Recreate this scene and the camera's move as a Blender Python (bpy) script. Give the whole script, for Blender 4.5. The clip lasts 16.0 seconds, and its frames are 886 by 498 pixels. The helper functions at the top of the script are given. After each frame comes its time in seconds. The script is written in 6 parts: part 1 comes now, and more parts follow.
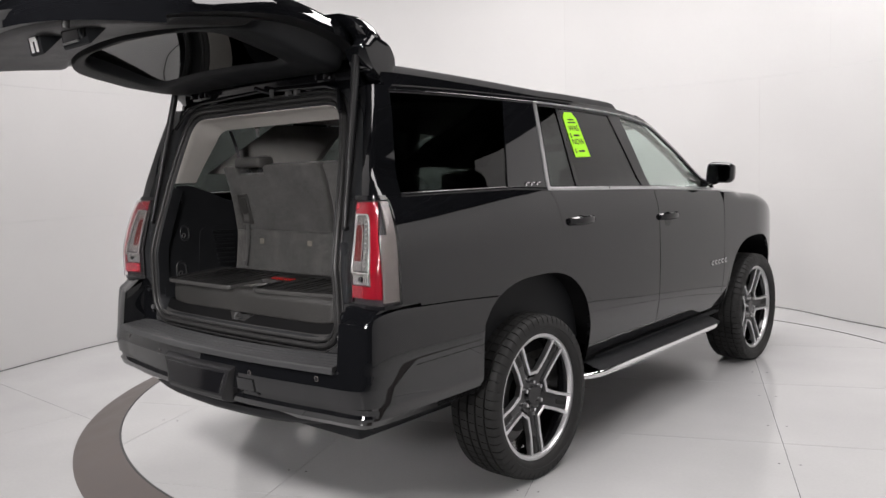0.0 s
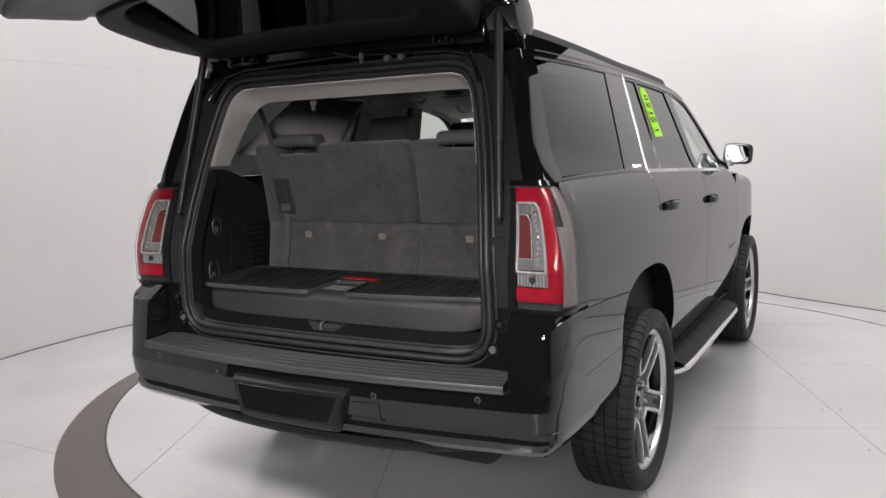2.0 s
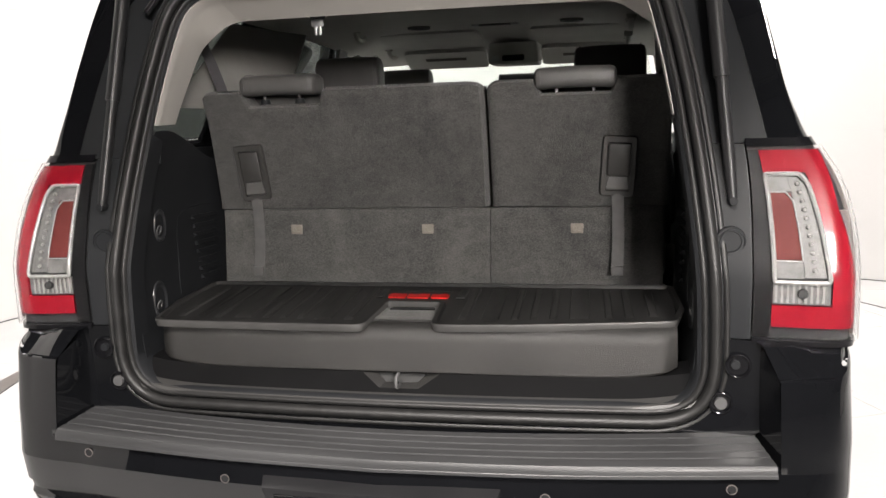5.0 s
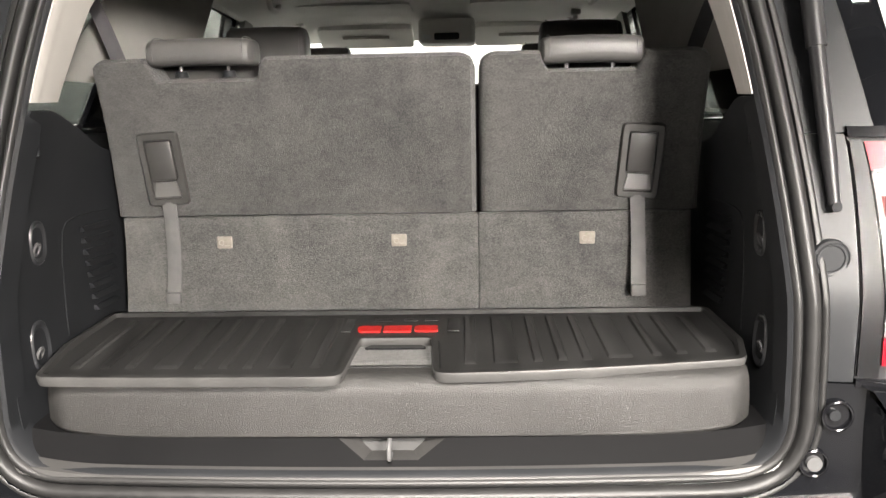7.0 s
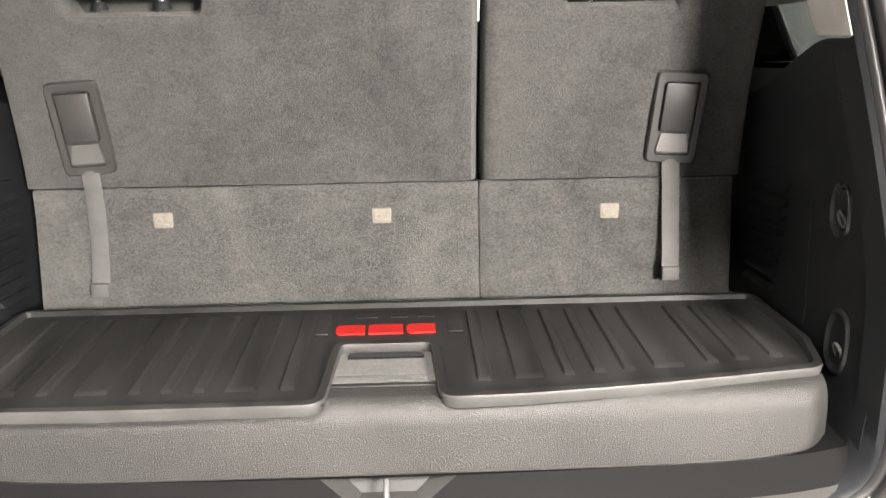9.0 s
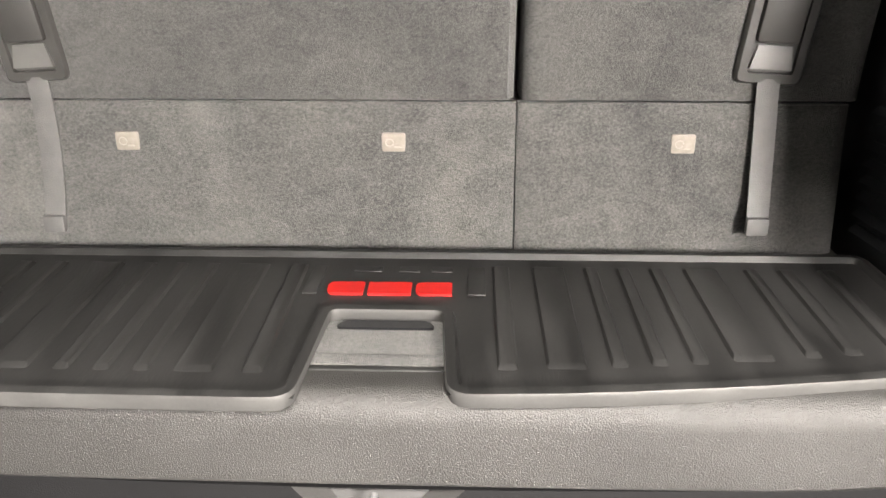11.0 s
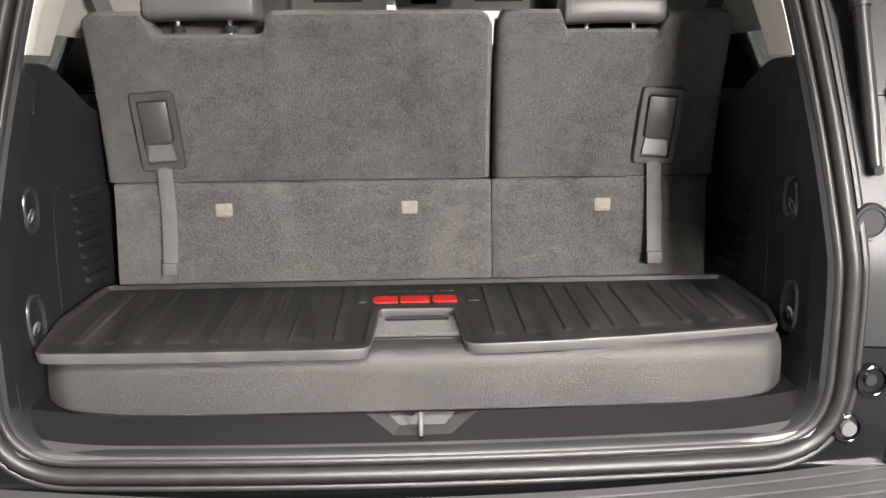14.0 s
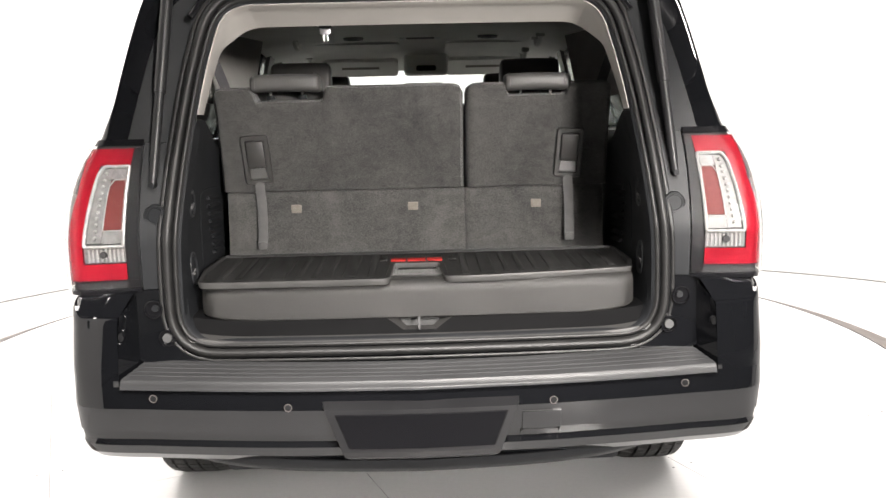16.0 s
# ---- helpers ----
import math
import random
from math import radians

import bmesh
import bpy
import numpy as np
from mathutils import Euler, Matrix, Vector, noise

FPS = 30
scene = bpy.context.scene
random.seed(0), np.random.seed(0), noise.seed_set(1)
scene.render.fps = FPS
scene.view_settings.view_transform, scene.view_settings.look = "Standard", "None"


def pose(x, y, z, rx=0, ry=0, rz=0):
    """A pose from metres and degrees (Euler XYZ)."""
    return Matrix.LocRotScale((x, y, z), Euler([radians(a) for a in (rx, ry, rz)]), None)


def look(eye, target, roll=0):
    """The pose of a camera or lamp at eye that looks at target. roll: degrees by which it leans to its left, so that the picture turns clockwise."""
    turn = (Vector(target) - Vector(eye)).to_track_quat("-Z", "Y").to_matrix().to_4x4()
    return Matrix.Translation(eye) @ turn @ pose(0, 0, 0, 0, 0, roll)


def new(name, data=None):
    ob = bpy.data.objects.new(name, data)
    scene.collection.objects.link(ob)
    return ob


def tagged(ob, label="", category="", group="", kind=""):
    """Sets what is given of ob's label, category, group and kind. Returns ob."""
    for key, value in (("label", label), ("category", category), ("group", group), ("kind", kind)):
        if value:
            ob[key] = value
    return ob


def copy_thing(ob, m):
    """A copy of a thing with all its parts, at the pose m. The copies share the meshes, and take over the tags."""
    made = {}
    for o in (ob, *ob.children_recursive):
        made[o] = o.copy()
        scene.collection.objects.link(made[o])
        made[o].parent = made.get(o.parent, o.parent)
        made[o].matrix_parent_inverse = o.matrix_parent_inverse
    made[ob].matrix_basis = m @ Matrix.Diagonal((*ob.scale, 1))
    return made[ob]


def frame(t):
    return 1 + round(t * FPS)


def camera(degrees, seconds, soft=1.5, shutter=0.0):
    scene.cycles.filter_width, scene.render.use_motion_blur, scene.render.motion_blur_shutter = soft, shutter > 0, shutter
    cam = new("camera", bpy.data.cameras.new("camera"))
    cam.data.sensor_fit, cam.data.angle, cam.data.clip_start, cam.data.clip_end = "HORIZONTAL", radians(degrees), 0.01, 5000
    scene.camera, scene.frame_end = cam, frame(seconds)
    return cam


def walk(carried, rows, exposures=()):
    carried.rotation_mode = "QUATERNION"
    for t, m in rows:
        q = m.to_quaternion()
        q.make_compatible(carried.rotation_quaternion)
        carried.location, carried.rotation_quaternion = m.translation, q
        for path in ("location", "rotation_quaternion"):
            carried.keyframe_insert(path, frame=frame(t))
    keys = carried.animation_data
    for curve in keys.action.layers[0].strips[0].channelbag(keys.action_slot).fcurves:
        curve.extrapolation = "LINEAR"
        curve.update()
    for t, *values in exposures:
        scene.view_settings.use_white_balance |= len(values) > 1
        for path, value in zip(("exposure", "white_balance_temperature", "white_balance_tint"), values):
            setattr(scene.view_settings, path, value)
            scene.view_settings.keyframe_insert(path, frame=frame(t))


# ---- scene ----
cam = camera(58.2, 16.0)
PATH = [
    (0, (3.24, -1.971, 1.544), (1.926, -0.478, 1.343), -2.0),
    (0.5, (2.906, -2.095, 1.543), (1.672, -0.535, 1.333), -1.7),
    (1, (2.563, -2.163, 1.56), (1.417, -0.539, 1.337), -1.6),
    (1.5, (2.233, -2.234, 1.567), (1.176, -0.553, 1.327), -1.7),
    (2, (1.944, -2.272, 1.576), (0.976, -0.542, 1.316), -1.9),
    (2.5, (1.691, -2.254, 1.593), (0.816, -0.478, 1.309), -1.8),
    (3, (1.397, -2.202, 1.588), (0.623, -0.384, 1.278), -1.7),
    (3.5, (1.14, -2.045, 1.575), (0.452, -0.196, 1.25), -1.8),
    (6, (0.284, -1.392, 1.542), (0.072, 0.56, 1.164), -1.8),
    (6.5, (0.25, -1.288, 1.539), (0.11, 0.671, 1.158), -1.5),
    (7, (0.155, -1.153, 1.521), (0.081, 0.807, 1.13), -1.2),
    (7.5, (0.078, -0.984, 1.539), (0.068, 0.97, 1.112), -0.9),
    (8, (0.06, -0.91, 1.532), (0.089, 1.038, 1.08), -1.0),
    (8.5, (0.046, -0.877, 1.527), (0.109, 1.064, 1.049), -0.9),
    (11, (0.105, -0.51, 1.479), (0.032, 1.346, 0.736), -0.2),
    (11.5, (0.053, -0.551, 1.482), (-0.174, 1.295, 0.747), -0.5),
    (12, (0.039, -0.596, 1.486), (-0.25, 1.249, 0.77), -0.9),
    (12.5, (0.084, -0.608, 1.519), (-0.199, 1.247, 0.826), -1.5),
    (13, (0.08, -0.688, 1.535), (-0.022, 1.205, 0.896), -2.5),
    (13.5, (0.003, -0.88, 1.515), (0.07, 1.042, 0.966), -1.4),
    (14, (-0.011, -1.092, 1.496), (0.065, 0.854, 1.039), -0.5),
    (14.5, (0.013, -1.345, 1.494), (0.075, 0.611, 1.082), -0.6),
    (15, (-0.008, -1.623, 1.478), (0.054, 0.339, 1.096), -0.9),
    (15.5, (-0.009, -1.893, 1.488), (0.045, 0.075, 1.134), -1.1),
    (16, (0.022, -2.145, 1.504), (0.067, -0.174, 1.166), -1.3),
]
walk(cam, [(t, look(eye, target, roll)) for t, eye, target, roll in PATH],
     exposures=[(0, -0.2, 6350, 13), (2.0, -0.2, 6350, 13), (3.5, -0.35, 6350, 13), (6.0, 1.55, 6800, 11), (7.0, 2.0, 6800, 11), (7.5, 2.15, 6800, 11), (8.5, 2.25, 6800, 11), (11.0, 2.35, 6800, 11), (13.0, 2.4, 6800, 11), (13.6, 2.15, 6800, 11), (14.0, 1.85, 6700, 11), (14.5, 1.58, 6700, 11), (16.0, 1.2, 6600, 11)])

# ---- light ----
world = bpy.data.worlds.new("studio_world")
scene.world = world
world.use_nodes = True
world.node_tree.nodes["Background"].inputs[0].default_value = (0.9, 0.95, 1.0, 1)
world.node_tree.nodes["Background"].inputs[1].default_value = 0.05


def area_lamp(name, at, target, sx, sy, watts, colour=(1.0, 0.96, 0.92), spread=180):
    d = bpy.data.lights.new(name, "AREA")
    d.shape, d.size, d.size_y, d.energy, d.color = "RECTANGLE", sx, sy, watts, colour
    d.spread = radians(spread)
    ob = new(name, d)
    ob.matrix_world = look(at, target)
    return tagged(ob, kind="structure")


# softboxes under the dark studio roof, and a standing light behind the camera
area_lamp("softbox_front", (0.0, 4.8, 4.7), (0.0, 4.0, 0), 3.4, 1.6, 215)
area_lamp("softbox_left", (-3.0, 1.6, 4.7), (-2.6, 1.8, 0), 1.9, 3.6, 135)
area_lamp("softbox_right", (3.2, 1.8, 4.7), (2.8, 2.0, 0), 1.9, 3.6, 150)
area_lamp("softbox_rear", (2.35, -4.7, 2.5), (0.0, 0.6, 1.2), 1.0, 1.0, 22, spread=45)
area_lamp("softbox_back", (0.3, -3.4, 4.7), (0.1, 0.1, 0.7), 1.6, 1.0, 52, spread=70)


# ---- materials ----
def principled(name, colour, rough=0.5, metal=0.0, coat=0.0, spec=0.5):
    m = bpy.data.materials.new(name)
    m.use_nodes = True
    b = m.node_tree.nodes["Principled BSDF"]
    b.inputs["Base Color"].default_value = (*colour, 1)
    b.inputs["Roughness"].default_value = rough
    b.inputs["Metallic"].default_value = metal
    b.inputs["Coat Weight"].default_value = coat
    b.inputs["Coat Roughness"].default_value = 0.02
    b.inputs["Specular IOR Level"].default_value = spec
    return m


def textured(name, c1, c2, scale=8.0, rough=(0.4, 0.6), bump=0.0, bump_scale=200.0, metal=0.0, coat=0.0, detail=6.0,
             fine=0.25, stretch=(1, 1, 1), bump_dist=0.001):
    """Colour that drifts between c1 and c2 at a large and a fine scale, with uneven roughness and a fine relief."""
    m = principled(name, c1, rough[0], metal, coat)
    nt = m.node_tree
    n, lk, b = nt.nodes, nt.links, nt.nodes["Principled BSDF"]
    co = n.new("ShaderNodeTexCoord")
    mp = n.new("ShaderNodeMapping")
    mp.inputs["Scale"].default_value = stretch
    lk.new(co.outputs["Object"], mp.inputs[0])
    big = n.new("ShaderNodeTexNoise")
    big.inputs["Scale"].default_value, big.inputs["Detail"].default_value = scale, detail
    small = n.new("ShaderNodeTexNoise")
    small.inputs["Scale"].default_value, small.inputs["Detail"].default_value = bump_scale, 3
    lk.new(mp.outputs[0], big.inputs["Vector"])
    lk.new(mp.outputs[0], small.inputs["Vector"])
    add = n.new("ShaderNodeMix")
    add.data_type = "FLOAT"
    add.inputs[0].default_value = fine
    lk.new(big.outputs["Fac"], add.inputs[2])
    lk.new(small.outputs["Fac"], add.inputs[3])
    spread = n.new("ShaderNodeMapRange")
    spread.inputs[1].default_value, spread.inputs[2].default_value = 0.3, 0.7
    lk.new(add.outputs[0], spread.inputs[0])
    mix = n.new("ShaderNodeMix")
    mix.data_type = "RGBA"
    lk.new(spread.outputs[0], mix.inputs[0])
    mix.inputs[6].default_value, mix.inputs[7].default_value = (*c1, 1), (*c2, 1)
    lk.new(mix.outputs[2], b.inputs["Base Color"])
    rr = n.new("ShaderNodeMapRange")
    rr.inputs[3].default_value, rr.inputs[4].default_value = rough
    lk.new(spread.outputs[0], rr.inputs[0])
    lk.new(rr.outputs[0], b.inputs["Roughness"])
    if bump:
        bp = n.new("ShaderNodeBump")
        bp.inputs["Strength"].default_value, bp.inputs["Distance"].default_value = bump, bump_dist
        lk.new(small.outputs["Fac"], bp.inputs["Height"])
        lk.new(bp.outputs[0], b.inputs["Normal"])
    return m


def glassy(name, colour, rough=0.02, ior=1.45):
    m = principled(name, colour, rough)
    b = m.node_tree.nodes["Principled BSDF"]
    b.inputs["Transmission Weight"].default_value = 1.0
    b.inputs["IOR"].default_value = ior
    return m


M_PAINT = textured("black_paint", (0.004, 0.0043, 0.005), (0.006, 0.0063, 0.0075), 3, (0.35, 0.45), coat=1.0)
M_PAINT.node_tree.nodes["Principled BSDF"].inputs["Specular IOR Level"].default_value = 0.0
M_PAINT.node_tree.nodes["Principled BSDF"].inputs["Coat IOR"].default_value = 1.7
M_SATIN = textured("satin_black_jamb", (0.011, 0.012, 0.0135), (0.016, 0.017, 0.0185), 8, (0.36, 0.46))
M_SATIN.node_tree.nodes["Principled BSDF"].inputs["Specular IOR Level"].default_value = 0.3
M_GLOSS = principled("gloss_black_trim", (0.006, 0.006, 0.007), 0.12)
M_GATE = textured("satin_black_gate_frame", (0.008, 0.008, 0.009), (0.012, 0.012, 0.013), 6, (0.32, 0.42))
M_SILL = textured("black_sill_plastic", (0.0035, 0.0035, 0.0038), (0.006, 0.006, 0.0063), 9, (0.55, 0.7), 0.4, 620)
M_LINING = textured("grey_pillar_lining", (0.19, 0.185, 0.175), (0.24, 0.232, 0.22), 10, (0.7, 0.85), 0.3, 600)
M_SILL.node_tree.nodes["Principled BSDF"].inputs["Specular IOR Level"].default_value = 0.06
M_STRUT = principled("black_strut_enamel", (0.012, 0.012, 0.013), 0.42)
M_WALL = textured("white_wall_paint", (0.66, 0.655, 0.65), (0.71, 0.705, 0.70), 0.7, (0.35, 0.55), 0.05, 90)
M_FLOOR = textured("light_grey_floor", (0.49, 0.49, 0.49), (0.56, 0.56, 0.56), 1.2, (0.10, 0.2), 0.02, 60)
M_WJOINT = principled("pale_wall_joint", (0.55, 0.54, 0.53), 0.7)
M_JOINT = principled("dark_joint", (0.08, 0.08, 0.08), 0.7)
M_BAND = textured("brown_metal_band", (0.09, 0.075, 0.07), (0.13, 0.11, 0.10), 6, (0.4, 0.55), 0.1, 150)
M_DARKWALL = textured("dark_hall_wall", (0.05, 0.05, 0.052), (0.08, 0.08, 0.08), 1, (0.6, 0.8), 0.1, 40)
M_CEIL = textured("dark_roof", (0.03, 0.03, 0.032), (0.05, 0.05, 0.05), 2, (0.7, 0.9))
M_STEEL = textured("grey_steel_beam", (0.05, 0.05, 0.052), (0.09, 0.09, 0.09), 4, (0.5, 0.7))
def carpet(name, c1, c2, streak=0.35):
    """Cut-pile carpet: brushed streaks and clumps of lighter and darker fibres over a fine rough pile."""
    m = principled(name, c1, 1.0, spec=0.15)
    nt = m.node_tree
    n, lk, b = nt.nodes, nt.links, nt.nodes["Principled BSDF"]
    co = n.new("ShaderNodeTexCoord")
    total = None
    for scale, detail, rough, stretch, weight in ((4.2, 5, 0.6, (1, 1, streak), 1.15), (22.0, 6, 0.75, (0.8, 1, 1.3), 0.85), (220.0, 4, 0.8, (1, 1, 1.4), 2.0)):
        mp = n.new("ShaderNodeMapping")
        mp.inputs["Scale"].default_value = stretch
        mp.inputs["Rotation"].default_value = (0, radians(14), 0)
        lk.new(co.outputs["Object"], mp.inputs[0])
        tx = n.new("ShaderNodeTexNoise")
        tx.inputs["Scale"].default_value, tx.inputs["Detail"].default_value, tx.inputs["Roughness"].default_value = scale, detail, rough
        tx.inputs["Distortion"].default_value = 0.6 if scale < 50 else 0.0
        lk.new(mp.outputs[0], tx.inputs["Vector"])
        f = n.new("ShaderNodeMath")
        f.operation = "MULTIPLY_ADD"
        f.inputs[1].default_value, f.inputs[2].default_value = weight, -0.5 * weight
        lk.new(tx.outputs["Fac"], f.inputs[0])
        if total is None:
            total = f
        else:
            s = n.new("ShaderNodeMath")
            lk.new(total.outputs[0], s.inputs[0])
            lk.new(f.outputs[0], s.inputs[1])
            total = s
    spread = n.new("ShaderNodeMapRange")
    spread.inputs[1].default_value, spread.inputs[2].default_value = -0.42, 0.42
    lk.new(total.outputs[0], spread.inputs[0])
    mix = n.new("ShaderNodeMix")
    mix.data_type = "RGBA"
    lk.new(spread.outputs[0], mix.inputs[0])
    mix.inputs[6].default_value, mix.inputs[7].default_value = (*c1, 1), (*c2, 1)
    lk.new(mix.outputs[2], b.inputs["Base Color"])
    b.inputs["Sheen Weight"].default_value = 0.15
    b.inputs["Sheen Roughness"].default_value = 0.6
    bp = n.new("ShaderNodeBump")
    bp.inputs["Strength"].default_value, bp.inputs["Distance"].default_value = 1.0, 0.0035
    lk.new(tx.outputs["Fac"], bp.inputs["Height"])
    lk.new(bp.outputs[0], b.inputs["Normal"])
    return m


M_CARPET = carpet("charcoal_seat_carpet", (0.018, 0.0185, 0.0185), (0.080, 0.078, 0.074))
M_FLAP = carpet("grey_flap_carpet", (0.026, 0.0265, 0.0265), (0.112, 0.109, 0.103), 0.6)
M_RUBBER = textured("black_rubber_mat", (0.0040, 0.0040, 0.0040), (0.026, 0.0257, 0.0252), 16, (0.36, 0.54), 0.25, 260, detail=9, stretch=(1, 0.22, 1))
M_RUBBER.node_tree.nodes["Principled BSDF"].inputs["Specular IOR Level"].default_value = 0.25
# paler rubber: dust, and the rim's highlight put into the colour
M_RIM = textured("dusty_lit_rubber_rim", (0.03, 0.0295, 0.029), (0.055, 0.054, 0.052), 14, (0.4, 0.55), 0.2, 260)
M_SEAL = textured("black_rubber_seal", (0.009, 0.009, 0.009), (0.015, 0.0147, 0.0145), 30, (0.42, 0.54), 0.05, 200)
M_TYRE = textured("tyre_rubber", (0.006, 0.006, 0.006), (0.013, 0.013, 0.0125), 14, (0.55, 0.75), 0.2, 240)
M_TRIM = textured("black_grained_plastic", (0.008, 0.0088, 0.010), (0.014, 0.015, 0.0168), 9, (0.5, 0.62), 0.5, 620, bump_dist=0.001)
M_TRIM.node_tree.nodes["Principled BSDF"].inputs["Specular IOR Level"].default_value = 0.22
M_BOARD = textured("grained_grey_plastic", (0.013, 0.0127, 0.0121), (0.034, 0.033, 0.0313), 4, (0.34, 0.5), 1.0, 540, bump_dist=0.0016, fine=0.5)
M_GATETRIM = textured("grained_gate_trim", (0.012, 0.0122, 0.013), (0.018, 0.0184, 0.0195), 9, (0.4, 0.52), 0.5, 620, bump_dist=0.001)
M_CUP = textured("smooth_black_recess", (0.014, 0.0145, 0.016), (0.020, 0.021, 0.023), 9, (0.25, 0.35))
M_PAD = textured("dark_grey_step_plastic", (0.030, 0.0305, 0.0315), (0.046, 0.0465, 0.048), 10, (0.36, 0.5), 0.3, 420, stretch=(0.3, 1, 1))
M_PILLAR = textured("light_grey_trim", (0.40, 0.382, 0.355), (0.455, 0.436, 0.405), 8, (0.6, 0.75), 0.3, 600)
M_HEADLINER = textured("grey_headliner_cloth", (0.72, 0.70, 0.67), (0.78, 0.76, 0.725), 10, (0.9, 1.0), 0.5, 700)
M_LEATHER = textured("charcoal_seat_leather", (0.05, 0.049, 0.048), (0.066, 0.064, 0.062), 10, (0.4, 0.55), 0.5, 260)
M_WEB = textured("grey_webbing", (0.062, 0.061, 0.061), (0.092, 0.090, 0.089), 30, (0.5, 0.65), 0.6, 500)
M_BELT = textured("dark_grey_belt_webbing", (0.045, 0.043, 0.046), (0.065, 0.062, 0.066), 30, (0.6, 0.75), 0.6, 500)
M_BEZEL = textured("dark_grey_bezel_plastic", (0.030, 0.029, 0.028), (0.042, 0.041, 0.039), 12, (0.4, 0.5), 0.3, 600)
M_GUIDE = textured("grey_guide_plastic", (0.075, 0.073, 0.071), (0.10, 0.098, 0.095), 20, (0.3, 0.4))
# worn plastic with its sheen in the colour; also the latch pocket's lit sides
M_EDGE = textured("worn_lit_grey_sill", (0.022, 0.0215, 0.021), (0.050, 0.049, 0.0475), 7, (0.32, 0.5), 0.3, 500, detail=8, stretch=(0.3, 1, 1))
M_RAIL = textured("satin_grey_rail", (0.022, 0.022, 0.023), (0.032, 0.032, 0.033), 12, (0.5, 0.6), 0.2, 500)
M_CHROME = principled("chrome", (0.82, 0.82, 0.83), 0.08, 1.0)
M_ALLOY = textured("machined_alloy", (0.60, 0.60, 0.61), (0.72, 0.72, 0.73), 20, (0.32, 0.44), metal=1.0)
M_SILVER = textured("brushed_silver", (0.5, 0.5, 0.51), (0.62, 0.62, 0.63), 20, (0.25, 0.4), metal=1.0)
M_TINT = glassy("dark_privacy_glass", (0.055, 0.064, 0.060), 0.0, 1.5)
M_TINTDARK = glassy("darker_privacy_glass", (0.018, 0.021, 0.020), 0.0, 1.5)
M_CLEAR = glassy("pale_green_glass", (0.80, 0.88, 0.84), 0.0, 1.5)
M_LENS = glassy("clear_lamp_lens", (0.93, 0.93, 0.93), 0.02, 1.12)
M_REDLENS = textured("red_lamp_plastic", (0.125, 0.003, 0.008), (0.17, 0.005, 0.011), 14, (0.12, 0.22), coat=1.0)
M_DARKRED = principled("dark_red_reflector", (0.065, 0.013, 0.012), 0.5, spec=0.1)
M_FRAME = textured("pale_lamp_light_guide", (0.16, 0.16, 0.157), (0.21, 0.21, 0.205), 40, (0.2, 0.3))
M_SIDELENS = textured("grey_side_lens", (0.085, 0.075, 0.072), (0.115, 0.10, 0.096), 25, (0.3, 0.4))
M_SMOKE = textured("smoked_lens_edge", (0.005, 0.005, 0.0055), (0.008, 0.008, 0.0085), 12, (0.3, 0.4))
M_SMOKE.node_tree.nodes["Principled BSDF"].inputs["Specular IOR Level"].default_value = 0.2
M_REFLECT = textured("silver_lamp_reflector", (0.050, 0.050, 0.049), (0.10, 0.10, 0.098), 60, (0.4, 0.5))
M_HOUSING = principled("smoked_grey_housing", (0.020, 0.020, 0.021), 0.55, spec=0.2)
M_RED = textured("red_raised_emblem", (0.30, 0.004, 0.003), (0.38, 0.006, 0.005), 30, (0.4, 0.5))
M_TAG = textured("pale_cloth_tag", (0.15, 0.135, 0.115), (0.21, 0.19, 0.165), 90, (0.8, 0.9))
M_TAGMARK = principled("tag_print", (0.22, 0.20, 0.17), 0.9)
M_LIME = textured("lime_green_paper", (0.42, 0.95, 0.015), (0.47, 1.0, 0.02), 10, (0.6, 0.7))
M_INK = principled("black_ink", (0.015, 0.015, 0.015), 0.6)
M_WHITE = principled("white_plastic", (0.75, 0.75, 0.74), 0.35)
# low base colour stands in for the dark car side it would reflect
M_MIRROR = principled("dark_mirror_glass", (0.13, 0.135, 0.14), 0.01, 1.0)


# ---- mesh helpers ----
def finish(name, bm, material, smooth=40):
    bmesh.ops.recalc_face_normals(bm, faces=bm.faces[:])
    me = bpy.data.meshes.new(name)
    bm.to_mesh(me)
    bm.free()
    me.materials.append(material)
    if smooth:
        me.shade_smooth()
        me.set_sharp_from_angle(angle=radians(smooth))
    return me


def part(name, bm, material, parent=None, label="", smooth=40):
    ob = new(name, finish(name, bm, material, smooth))
    ob.parent = parent
    if label:
        tagged(ob, label)
    return ob


def thing(name, label, category, at=(0, 0, 0), group="", kind=""):
    ob = new(name)
    ob.location = at
    ob.empty_display_size = 0.1
    return tagged(ob, label, category, group, kind)


def box(bm, x0, x1, y0, y1, z0, z1, bevel=0.0, seg=2):
    r = bmesh.ops.create_cube(bm, size=1, matrix=Matrix.Translation(((x0 + x1) / 2, (y0 + y1) / 2, (z0 + z1) / 2)) @ Matrix.Diagonal((x1 - x0, y1 - y0, z1 - z0, 1)))
    if bevel:
        es = list({e for v in r["verts"] for e in v.link_edges})
        bmesh.ops.bevel(bm, geom=es, offset=bevel, segments=seg, affect="EDGES", profile=0.5)
    return bm


def boxed(*a, **k):
    return box(bmesh.new(), *a, **k)


